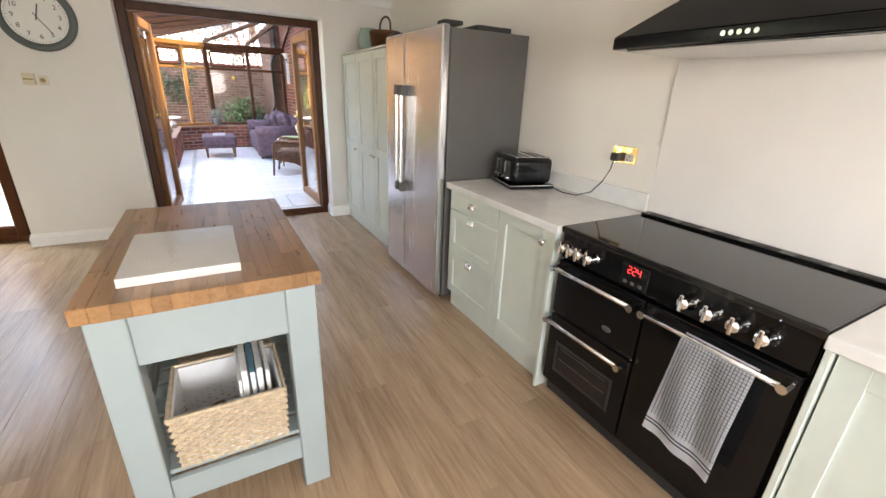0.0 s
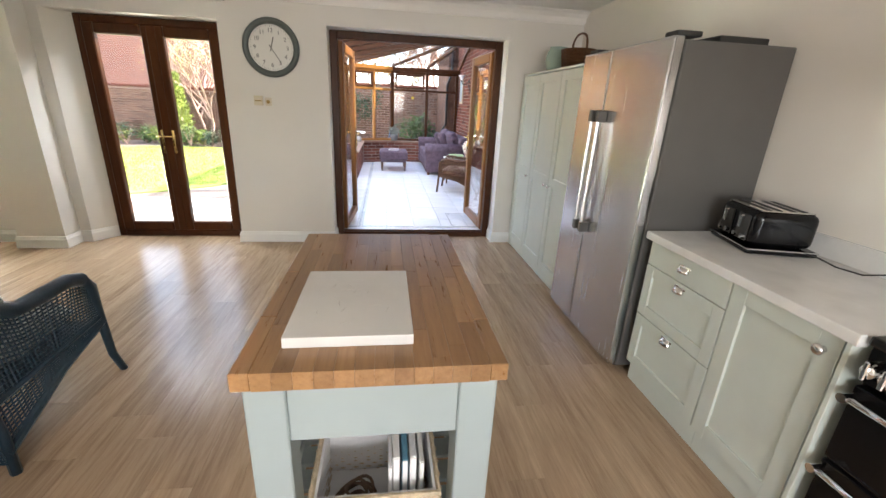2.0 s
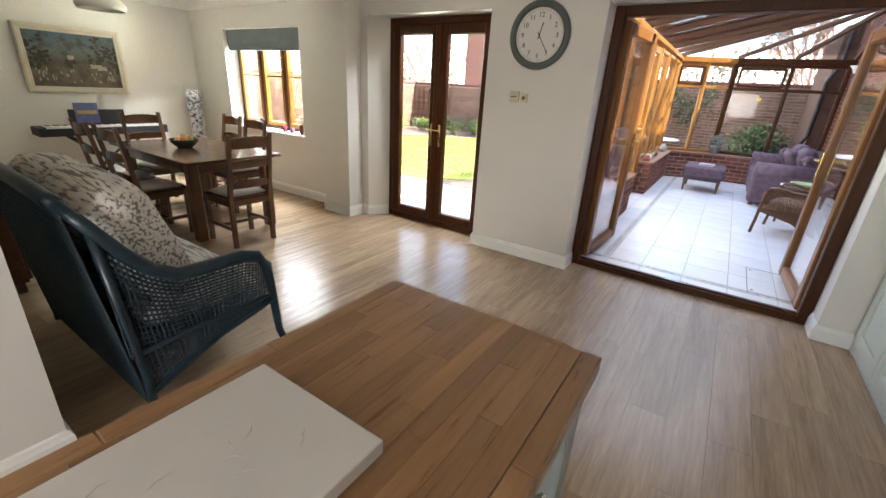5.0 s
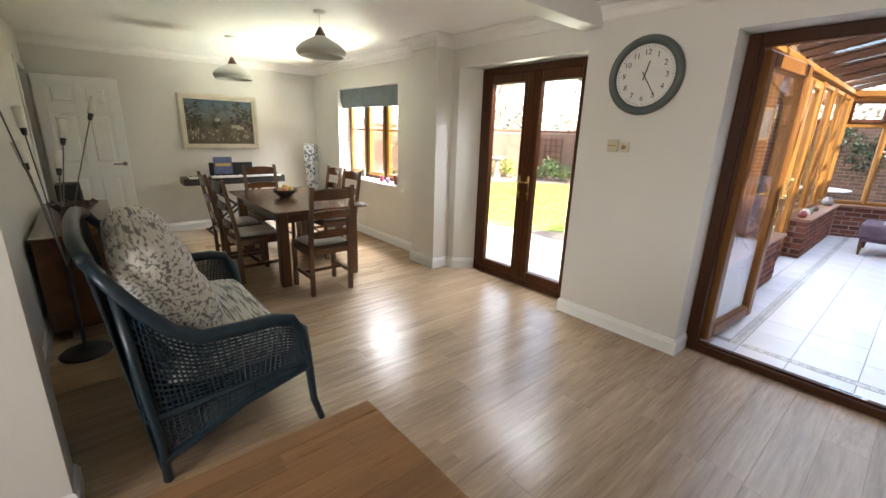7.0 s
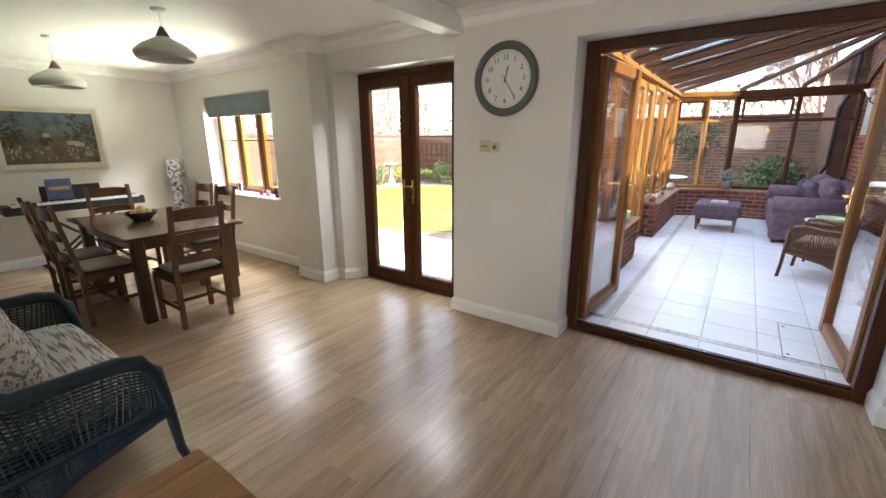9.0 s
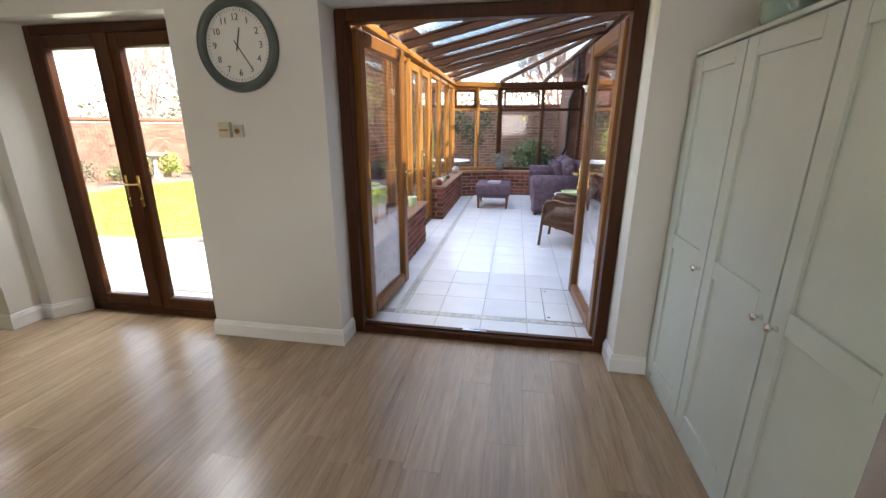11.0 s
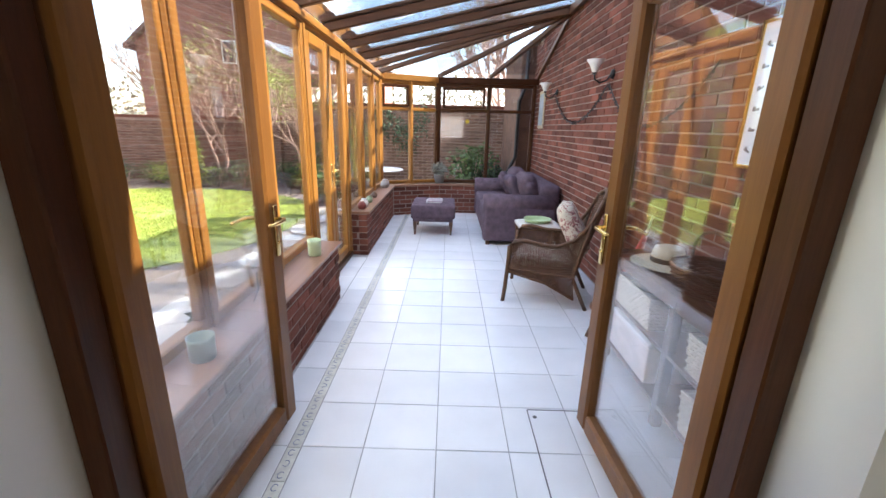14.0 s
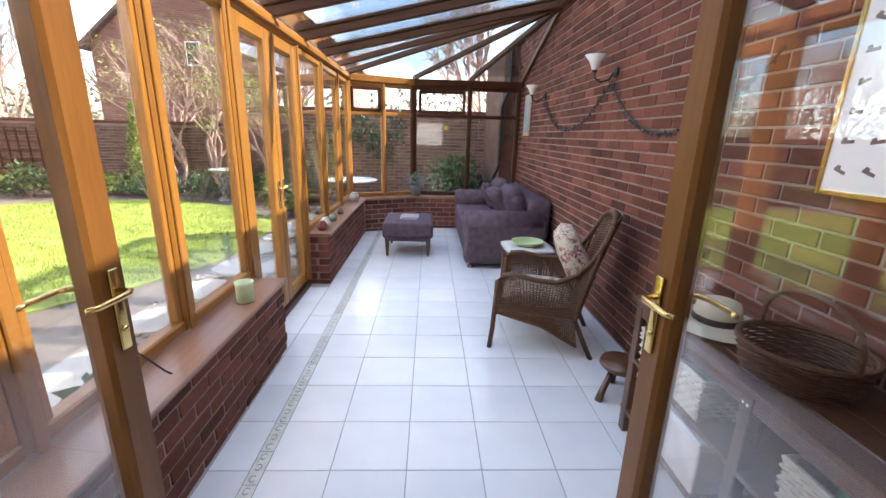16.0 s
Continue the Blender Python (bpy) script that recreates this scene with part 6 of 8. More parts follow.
for x, out in ((SX1, 1), (SX0, -1)):
    ap = arm_path(x, out)
    part("arm_rail", tube(BM(), ap, [0.018, 0.02, 0.024, 0.03, 0.034, 0.034, 0.034, 0.032, 0.03, 0.028, 0.026, 0.024], 10), NV, lv, "", True)
    part("back_leg", tube(BM(), [(x, 2.16, 0.0), (x, 2.16, 0.2), (x, 2.13, 0.5), (x - out * 0.02, 2.10, 0.88)], 0.02, 8), NV, lv, "", True)
    part("side_rail", tube(BM(), [(x, 2.82, 0.33), (x, 2.5, 0.25), (x, 2.15, 0.10)], 0.02, 8), NV, lv)
    part("seat_rail", tube(BM(), [(x, 2.80, 0.36), (x, 2.45, 0.34), (x, 2.12, 0.32)], 0.014, 6), NV, lv)
    upper = [ap[k] for k in (3, 4, 5, 6, 7, 8, 9, 10)]
    low = [(x, 2.80, 0.355), (x, 2.72, 0.35), (x, 2.6, 0.345), (x, 2.5, 0.34), (x, 2.4, 0.335), (x, 2.3, 0.33), (x, 2.2, 0.325), (x, 2.12, 0.32)]
    part("arm_weave", panel_weave(lambda u, v: curve_at(low, u).lerp(curve_at(upper, u), v), 34, 17), NV, lv)
    low2 = [(x, 2.81, 0.32), (x, 2.5, 0.24), (x, 2.16, 0.10)]
    up2 = [(x, 2.80, 0.35), (x, 2.5, 0.34), (x, 2.14, 0.32)]
    part("skirt_weave", panel_weave(lambda u, v: curve_at(low2, u).lerp(curve_at(up2, u), v), 30, 11), NV, lv)
topline = [(SX1 - 0.08, 2.04, 1.0), (SX1 - 0.3, 2.01, 1.045), ((SX0 + SX1) / 2, 2.0, 1.06), (SX0 + 0.3, 2.01, 1.045), (SX0 + 0.08, 2.04, 1.0)]
part("back_rail", tube(BM(), [curve_at(topline, k / 16) for k in range(17)], 0.03, 10), NV, lv, "", True)
blow = [(SX1, 2.15, 0.06), ((SX0 + SX1) / 2, 2.15, 0.06), (SX0, 2.15, 0.06)]
bm = BM()
g = []
for i in range(15):
    row = []
    for j in range(9):
        u, v = i / 14, j / 8
        p = curve_at(blow, u).lerp(curve_at(topline, u), v)
        row.append(bm.verts.new(p))
    g.append(row)
for i in range(14):
    for j in range(8):
        bm.faces.new((g[i][j], g[i + 1][j], g[i + 1][j + 1], g[i][j + 1]))
bmesh.ops.solidify(bm, geom=bm.faces[:], thickness=0.008)
part("back_shell", bm, NV, lv)
part("back_weave", panel_weave(lambda u, v: curve_at(blow, u).lerp(curve_at(topline, u), v) + Vector((0, -0.006, 0)), 84, 52, 0.0045), NV, lv)
part("seat_base", box(BM(), SX0, SX1, 2.14, 2.80, 0.31, 0.345, 0.01), NV, lv)
part("front_rail", tube(BM(), [(SX0, 2.82, 0.30), (SX1, 2.82, 0.30)], 0.022, 8), NV, lv)
fabric = bpy.data.materials.new("zebra_fabric")
fabric.use_nodes = True
nt = fabric.node_tree
streak = noise_of(nt, coords(nt, (6, 75, 75)), 1.0, 2, 0.5, 0.0)
cc = ramp(nt, streak, [(0.40, (0.20, 0.19, 0.18)), (0.47, (0.55, 0.53, 0.48)), (0.54, (0.70, 0.68, 0.62))])
nt.links.new(cc, nt.nodes["Principled BSDF"].inputs["Base Color"])
nt.nodes["Principled BSDF"].inputs["Roughness"].default_value = 0.92
bpn = nt.nodes.new("ShaderNodeBump")
bpn.inputs["Strength"].default_value, bpn.inputs["Distance"].default_value = 0.3, 0.003
nt.links.new(noise_of(nt, coords(nt), 260, 3), bpn.inputs["Height"])
nt.links.new(bpn.outputs[0], nt.nodes["Principled BSDF"].inputs["Normal"])
sc = thing("seat_cushion", "long cream and grey patterned seat cushion on the loveseat", "cushion", at=(-1.95, 2.5, 0.35))
part("cover", pillow(BM(), 1.22, 0.62, 0.15, Matrix.Translation((-1.955, 2.50, 0.415)), 16, 0.25, 0.2), fabric, sc, "", True)
for x, r in ((-1.68, 4), (-2.27, -3)):
    c = thing("back_cushion", "plump cream and grey patterned back cushion, slumped", "cushion", "back cushions of the loveseat", (x, 2.2, 0.48))
    part("cover", pillow(BM(), 0.64, 0.62, 0.30, Matrix.Translation((x, 2.30, 0.76)) @ Matrix.Rotation(radians(r), 4, "Y") @ Matrix.Rotation(radians(112), 4, "X"), 16, 0.42, 0.8), fabric, c, "", True)


# ---- conservatory furniture ----
sf = thing("fabric_sofa", "mauve chenille two-seat sofa with loose cushions", "sofa", at=(1.55, 10.9, 0))
MV = M["mauve"]
part("base", box(BM(), 1.07, 2.05, 9.98, 11.82, 0.06, 0.30, 0.04, None, 3), MV, sf)
part("back", box(BM(), 1.80, 2.07, 9.95, 11.85, 0.28, 0.80, 0.07, None, 4), MV, sf, "", True)
for y0, y1 in ((9.80, 10.06), (11.70, 11.93)):
    bm = box(BM(), 1.05, 2.0, y0, y1, 0.05, 0.60, 0.06, None, 4)
    cyl(bm, (1.045, (y0 + y1) / 2, 0.54), (1.95, (y0 + y1) / 2, 0.54), 0.135, None, 20)
    part("arm", bm, MV, sf, "", True)
for y0, y1 in ((10.06, 10.88), (10.88, 11.70)):
    part("seat_cushion", box(BM(), 1.06, 1.82, y0 + 0.01, y1 - 0.01, 0.30, 0.46, 0.05, None, 4), MV, sf, "", True)
    m = Matrix.Translation((1.72, (y0 + y1) / 2, 0.68)) @ Matrix.Rotation(radians(72), 4, "Y")
    part("back_cushion", pillow(BM(), 0.50, 0.74, 0.26, m, 12, 0.4, 0.5), MV, sf, "", True)
for x in (1.12, 1.98):
    for y in (9.86, 11.86):
        part("foot", cyl(BM(), (x, y, 0.001), (x, y, 0.06), 0.03), M["dwood"], sf)
for y, r, z in ((10.25, 15, 0.62), (11.45, -10, 0.62), (10.62, 6, 0.66)):
    c = thing("scatter_cushion", "mauve scatter cushion leaning on the sofa back", "cushion", "sofa scatter cushions", (1.55, y, 0.47))
    part("cover", pillow(BM(), 0.42, 0.42, 0.17, Matrix.Translation((1.55 if y != 10.25 else 1.72, y, z + 0.02)) @ Matrix.Rotation(radians(r), 4, "Z") @ Matrix.Rotation(radians(60), 4, "Y"), 10, 0.4, 0.4), MV, c, "", True)

ot = thing("footstool", "mauve upholstered footstool on turned wooden legs", "footstool", at=(0.36, 10.6, 0))
part("cushion", box(BM(), 0.04, 0.68, 10.22, 10.98, 0.24, 0.44, 0.05, None, 4), MV, ot, "", True)
part("frame", box(BM(), 0.07, 0.65, 10.25, 10.95, 0.20, 0.25, 0.01), MV, ot)
for x in (0.10, 0.62):
    for y in (10.29, 10.91):
        part("leg", lathe(BM(), [(0, 0.001), (0.015, 0.001), (0.018, 0.05), (0.028, 0.15), (0.03, 0.205), (0, 0.205)], x, y, 12), M["dwood"], ot, "", True)
for k, (dx, c) in enumerate(((0, (0.55, 0.53, 0.52)), (0.02, (0.35, 0.28, 0.32)))):
    b = thing("magazine", "magazine lying on the footstool", "magazine", "magazines on the footstool", (0.36, 10.6, 0.44))
    part("cover", box(BM(), 0.25 + dx, 0.47 + dx, 10.46, 10.74, 0.441 + k * 0.013, 0.453 + k * 0.013, 0.002, None), mat("magazine_cover", c, 0.3, var=0.4, scale=12), b)

# wicker armchair, built facing -x about its base, then turned
wc = thing("wicker_armchair", "brown cane armchair with floral cushions", "armchair", at=(0, 0, 0))
CN = M["cane"]
W2 = 0.31


def w_arm(y):
    return [(-0.36, y, 0.0), (-0.345, y, 0.15), (-0.33, y, 0.42), (-0.33, y, 0.52), (-0.29, y, 0.575), (-0.2, y, 0.585), (-0.05, y, 0.56), (0.08, y, 0.56), (0.20, y, 0.62), (0.30, y, 0.74), (0.36, y * 0.93, 0.86), (0.40, y * 0.75, 0.96)]


for y in (-W2, W2):
    ap = w_arm(y)
    part("arm_rail", tube(BM(), ap, 0.018, 8), CN, wc, "", True)
    part("back_leg", tube(BM(), [(0.36, y * 0.9, 0.0), (0.30, y * 0.9, 0.12), (0.22, y * 0.95, 0.30), (0.33, y, 0.78)], 0.018, 8), CN, wc, "", True)
    part("side_rail", tube(BM(), [(-0.335, y, 0.29), (0.0, y, 0.22), (0.25, y, 0.10)], 0.013, 6), CN, wc)
    part("seat_rail", tube(BM(), [(-0.335, y, 0.32), (0.22, y, 0.30)], 0.011, 6), CN, wc)
    up = [ap[k] for k in (3, 4, 5, 6, 7, 8, 9)]
    lo = [(-0.335, y, 0.32), (-0.25, y, 0.318), (-0.15, y, 0.315), (-0.05, y, 0.31), (0.05, y, 0.307), (0.15, y, 0.303), (0.23, y, 0.30)]
    part("arm_weave", panel_weave(lambda u, v: curve_at(lo, u).lerp(curve_at(up, u), v), 34, 20, 0.0036), CN, wc)
    l2 = [(-0.335, y, 0.28), (0.0, y, 0.21), (0.25, y, 0.09)]
    u2 = [(-0.335, y, 0.315), (0.0, y, 0.30), (0.22, y, 0.295)]
    part("skirt_weave", panel_weave(lambda u, v: curve_at(l2, u).lerp(curve_at(u2, u), v), 32, 14, 0.0036), CN, wc)
tp_ = [(0.40, -W2 * 0.75, 0.96), (0.43, -0.1, 1.01), (0.43, 0.1, 1.01), (0.40, W2 * 0.75, 0.96)]
part("top_rail", tube(BM(), [curve_at(tp_, k / 10) for k in range(11)], 0.018, 8), CN, wc, "", True)
bl = [(0.24, -W2 * 0.95, 0.30), (0.25, 0, 0.30), (0.24, W2 * 0.95, 0.30)]
part("back_weave", panel_weave(lambda u, v: curve_at(bl, u).lerp(curve_at(tp_, u), v) + Vector((0.05 * math.sin(math.pi * u) * v, 0, 0)), 40, 34, 0.005), CN, wc)
part("seat", box(BM(), -0.33, 0.24, -W2, W2, 0.29, 0.315, 0.008), CN, wc)
wc.matrix_basis = pose(1.52, 8.15, 0, 0, 0, -16)
floral = bpy.data.materials.new("floral_fabric")
floral.use_nodes = True
nt = floral.node_tree
fc = ramp(nt, noise_of(nt, coords(nt), 26, 5, 0.65, 0.8), [(0.34, (0.10, 0.09, 0.06)), (0.43, (0.35, 0.12, 0.12)), (0.5, (0.58, 0.50, 0.38)), (0.62, (0.62, 0.55, 0.43)), (0.7, (0.22, 0.24, 0.12))])
nt.links.new(fc, nt.nodes["Principled BSDF"].inputs["Base Color"])
nt.nodes["Principled BSDF"].inputs["Roughness"].default_value = 0.9
wm = wc.matrix_basis
for nm, sx, sy, sz, m in (("seat", 0.52, 0.52, 0.12, Matrix.Translation((-0.05, 0, 0.375))), ("back", 0.50, 0.48, 0.18, Matrix.Translation((0.19, 0, 0.67)) @ Matrix.Rotation(radians(63), 4, "Y"))):
    c = thing("floral_cushion", "floral print " + nm + " cushion on the cane armchair", "cushion", "armchair cushions", tuple(wm @ m.translation))
    part("cover", pillow(BM(), sx, sy, sz, wm @ m, 12, 0.35, 0.5), floral, c, "", True)
# small side table beyond the armchair, with a green tray
stb = thing("side_table", "small cream cloth-covered side table", "table", at=(1.42, 8.92, 0))
part("top", box(BM(), 1.20, 1.66, 8.72, 9.14, 0.45, 0.47, 0.005), M["dwood"], stb)
part("cloth", pillow(BM(), 0.50, 0.46, 0.035, Matrix.Translation((1.43, 8.93, 0.486)), 10, 0.2), M["cream"], stb, "cream cloth cover", True)
for x in (1.23, 1.63):
    for y in (8.75, 9.11):
        part("leg", cyl(BM(), (x, y, 0.001), (x, y, 0.45), 0.016), M["dwood"], stb)
tray = thing("green_tray", "pale green oval tray with a handle slot", "tray", at=(1.43, 8.95, 0.505))
gm = mat("pale_green_enamel", (0.40, 0.50, 0.24), 0.35, var=0.06)
part("base", lathe(BM(), [(0, 0.506), (0.12, 0.506), (0.14, 0.512), (0.155, 0.545), (0.15, 0.545), (0.132, 0.516), (0, 0.513)], 1.43, 8.95, 28), gm, tray, "", True)

for o in (stb, tray):
    o.matrix_basis = Matrix.Translation((0.16, 0.1, 0)) @ o.matrix_basis

# three-legged stool by the brick wall
ms = thing("milking_stool", "small brown three-legged wooden stool", "stool", at=(1.80, 7.36, 0))
part("seat", lathe(BM(), [(0, 0.20), (0.12, 0.20), (0.13, 0.21), (0.125, 0.235), (0, 0.235)], 1.80, 7.36, 24), M["dwood"], ms, "", True)
for a in (200, 320, 80):
    d = Vector((math.cos(radians(a)), math.sin(radians(a)), 0))
    o = Vector((1.80, 7.36, 0))
    part("leg", tube(BM(), [o + d * 0.15, o + d * 0.135 + Vector((0, 0, 0.05)), o + d * 0.07 + Vector((0, 0, 0.2))], [0.024, 0.02, 0.017], 8), M["dwood"], ms, "", True)
um = thing("folded_umbrella", "red and white folded parasol leaning on the brick wall", "parasol", at=(1.92, 7.42, 0.236))
part("canopy", tube(BM(), [(1.86, 7.36, 0.24), (1.93, 7.38, 0.5), (2.02, 7.40, 0.80)], [0.03, 0.05, 0.015], 10), mat("red_cloth", (0.42, 0.05, 0.05), 0.8, var=0.2), um, "", True)
part("white_band", tube(BM(), [(1.90, 7.37, 0.38), (1.945, 7.383, 0.53)], [0.046, 0.052], 10), M["lining"], um)
part("pole", tube(BM(), [(2.02, 7.40, 0.80), (2.06, 7.42, 0.93)], 0.009, 6), M["straw"], um)

# console table along the brick wall
ct = thing("console_table", "dark wooden console table with two lower shelves", "table", at=(1.85, 6.35, 0))
KX0, KX1, KY0, KY1 = 1.66, 2.085, 5.55, 7.12
for k in range(4):
    w = (KX1 - KX0) / 4
    part("top_board", box(BM(), KX0 + k * w + 0.002, KX0 + (k + 1) * w - 0.002, KY0, KY1, 0.735, 0.76, 0.003), M["dwood"], ct)
for y in (KY0 + 0.03, (KY0 + KY1) / 2 - 0.02, KY1 - 0.08):
    for x in (KX0 + 0.02, KX1 - 0.07):
        part("leg", box(BM(), x, x + 0.05, y, y + 0.05, 0.001, 0.735, 0.004), M["dwood"], ct)
part("front_rail", box(BM(), KX0 + 0.025, KX0 + 0.05, KY0 + 0.05, KY1 - 0.05, 0.67, 0.735, 0.003), M["dwood"], ct)
for z in (0.12, 0.42):
    part("shelf", box(BM(), KX0 + 0.02, KX1 - 0.02, KY0 + 0.02, KY1 - 0.02, z, z + 0.022, 0.003), M["dwood"], ct)
for y in ((KY0 + KY1) / 2, (KY0 + KY1) / 2 + 0.02):
    part("bolt", cyl(BM(), (KX0 + 0.015, y - 0.005, 0.69), (KX0 + 0.026, y - 0.005, 0.69), 0.006), M["chrome"], ct)
wstraw = mat("white_wicker", (0.62, 0.56, 0.46), 0.8, var=0.2, scale=30, bump=0.08)
woven_box("shelf_basket", 1.69, 2.03, 6.55, 7.02, 0.443, 0.18, "whitewashed wicker basket on the console shelf", wstraw, False, 0.02)
woven_box("shelf_basket", 1.69, 2.03, 5.66, 6.18, 0.443, 0.18, "whitewashed wicker basket on the console shelf", wstraw, False, 0.02)
woven_box("shelf_basket", 1.69, 2.03, 5.70, 6.15, 0.143, 0.2, "whitewashed wicker basket on the lowest shelf", wstraw, False, 0.02)
crate = thing("storage_box", "white storage box with faint pink print", "box", at=(1.86, 6.7, 0.143))
part("body", box(BM(), 1.69, 2.03, 6.50, 7.0, 0.143, 0.36, 0.006), mat("printed_card", (0.66, 0.58, 0.55), 0.6, var=0.2, scale=9), crate)
part("lid", box(BM(), 1.685, 2.035, 6.495, 7.005, 0.361, 0.39, 0.006), M["lining"], crate)
cl = thing("folded_cloths", "grey and teal folded cloths in the shelf basket", "cloth", at=(1.86, 6.8, 0.45))
for k in range(4):
    part("fold", pillow(BM(), 0.26, 0.34, 0.07, Matrix.Translation((1.86, 6.78, 0.50 + 0.04 * k)) @ Matrix.Rotation(radians(9 * k), 4, "Z"), 8, 0.4, 0.6), mat("cloth_tone", ((0.30, 0.30, 0.32), (0.20, 0.32, 0.31), (0.5, 0.5, 0.5), (0.12, 0.12, 0.13))[k], 0.95, var=0.2), cl, "", True)
for k, c in enumerate(((0.1, 0.3, 0.14), (0.5, 0.42, 0.08), (0.1, 0.2, 0.4), (0.45, 0.1, 0.1))):
    p = thing("packet", "coloured paper packet in the shelf basket", "packet", "packets in the basket", (1.78 + 0.06 * k, 5.9, 0.46))
    part("wrap", box(BM(), 1.755 + 0.06 * k, 1.795 + 0.06 * k, 5.76, 6.08, 0.455, 0.62 + 0.015 * k, 0.006), mat("packet_print", c, 0.4, var=0.5, scale=14), p)
hat = thing("straw_hat", "cream straw sun hat with a dark band", "hat", at=(1.86, 6.78, 0.761))
sm = mat("hat_straw", (0.62, 0.55, 0.40), 0.8, var=0.1, fine=140, bump=0.1)
part("brim", lathe(BM(), [(0.085, 0.775), (0.19, 0.768), (0.20, 0.772), (0.19, 0.776), (0.088, 0.785)], 1.86, 6.78, 36), sm, hat, "", True)
part("crown", lathe(BM(), [(0.092, 0.778), (0.088, 0.83), (0.078, 0.868), (0.05, 0.878), (0.0, 0.872)], 1.86, 6.78, 30), sm, hat, "", True)
part("band", lathe(BM(), [(0.0945, 0.782), (0.0925, 0.812), (0.091, 0.812), (0.093, 0.782)], 1.86, 6.78, 30), M["matt"], hat, "dark hat band")
hamper("trug_basket", 1.86, 6.38, 0.761, 0.15, 0.12, "oval brown wicker garden basket with hoop handle", M["cane"], 0.17, 1.2)
hamper("wicker_basket", 1.86, 5.90, 0.761, 0.12, 0.15, "round brown wicker basket on the console", M["cane"], 0)
sc_ = thing("garden_shears", "steel hand shears lying on the console", "shears", at=(1.74, 6.80, 0.765))
part("blades", tube(BM(), [(1.70, 6.72, 0.768), (1.76, 6.84, 0.768)], [0.003, 0.009], 4), M["chrome"], sc_)
part("grips", tube(BM(), [(1.76, 6.84, 0.768), (1.80, 6.90, 0.768), (1.79, 6.95, 0.768)], 0.008, 6), M["matt"], sc_)

# bird poster in a gilt frame
po = thing("framed_print", "white print of small birds in a gilt frame", "picture", at=(2.095, 6.38, 1.66))
part("sheet", box(BM(), 2.075, 2.090, 6.09, 6.69, 1.36, 2.02), mat("print_paper", (0.78, 0.78, 0.78), 0.4, var=0.02), po)
bm = BM()
for a in ((6.07, 6.09, 1.34, 2.04), (6.69, 6.71, 1.34, 2.04)):
    box(bm, 2.068, 2.098, *a, 0.003)
for a in ((1.34, 1.36), (2.02, 2.04)):
    box(bm, 2.0685, 2.098, 6.09, 6.69, *a, 0.003)
part("frame", bm, M["brass"], po, "gilt frame")
bm = BM()
for r in range(6):
    for c in range(6):
        y, z = 6.14 + c * 0.1, 1.43 + r * 0.098
        mm = Matrix.Translation((2.0748, y, z)) @ Matrix.Rotation(radians(random.uniform(-25, 25)), 4, "X")
        prism(bm, [(-0.0004, -0.026), (0.0004, -0.026), (0.0004, 0.02), (-0.0004, 0.02)], -0.006, 0.006, mm)
        prism(bm, [(-0.0004, 0.0), (0.0004, 0.0), (0.0004, 0.016), (-0.0004, 0.016)], 0.004, 0.016, mm)
part("birds", bm, mat("bird_ink", (0.14, 0.12, 0.12), 0.6, var=0.6, scale=25), po)
p2 = thing("small_picture", "small blue picture in a pale wooden frame", "picture", at=(2.095, 11.68, 1.84))
part("frame", box(BM(), 2.075, 2.098, 11.50, 11.86, 1.53, 2.12, 0.004), M["straw"], p2)
part("print", box(BM(), 2.071, 2.0745, 11.54, 11.82, 1.58, 2.07), mat("picture_blue", (0.26, 0.33, 0.38), 0.4, var=0.4, scale=7), p2)

# wall lights with a dark leaf garland between them
for y in (8.69, 10.78):
    wl = thing("wall_light", "black scrolled wall light with white glass shade", "wall light", "conservatory wall lights", (2.09, y, 2.02))
    part("back_plate", lathe(BM(), [(0, 0), (0.045, 0), (0.04, 0.015), (0.015, 0.025), (0, 0.025)], seg=20, m=Matrix.Translation((2.098, y, 2.03)) @ Matrix.Rotation(radians(-90), 4, "Y")), M["matt"], wl, "", True)
    part("arm", tube(BM(), [(2.08, y, 2.03), (2.04, y, 1.97), (1.98, y, 1.95), (1.93, y, 1.98), (1.92, y, 2.04)], 0.008, 8), M["matt"], wl, "", True)
    part("shade", lathe(BM(), [(0.022, 2.04), (0.03, 2.06), (0.045, 2.10), (0.085, 2.15), (0.081, 2.15), (0.04, 2.10), (0.02, 2.06)], 1.92, y, 24), mat("opal_glass", (0.78, 0.76, 0.72), 0.3, var=0.03), wl, "white glass bell shade", True)
    part("lamp_holder", cyl(BM(), (1.92, y, 2.02), (1.92, y, 2.045), 0.018), M["matt"], wl)
ga = thing("leaf_garland", "dark twisted leaf garland draped on the brick wall", "garland", at=(2.08, 9.0, 1.7))


def sag(y0, z0, y1, z1, drop, n=40):
    return [(2.07, y0 + (y1 - y0) * k / n, z0 + (z1 - z0) * k / n - drop * 4 * (k / n) * (1 - k / n)) for k in range(n + 1)]


for pts in (sag(10.75, 1.98, 8.72, 1.94, 0.36), sag(8.68, 1.94, 7.0, 1.90, 0.36)):
    bm = tube(BM(), pts, 0.006, 5)
    for p in pts:
        for k in range(4):
            a = random.uniform(0, 6.28)
            d = Vector((random.uniform(-0.02, 0.01), 0.03 * math.cos(a), 0.03 * math.sin(a)))
            q = Vector(p)
            s = Vector((0.006, 0.008 * math.sin(a), -0.008 * math.cos(a)))
            vs = [bm.verts.new(v) for v in (q, q + d * 0.6 + s, q + d, q + d * 0.6 - s)]
            bm.faces.new(vs)
    part("strand", bm, mat("garland_leaf", (0.025, 0.022, 0.02), 0.6, var=0.3), ga)

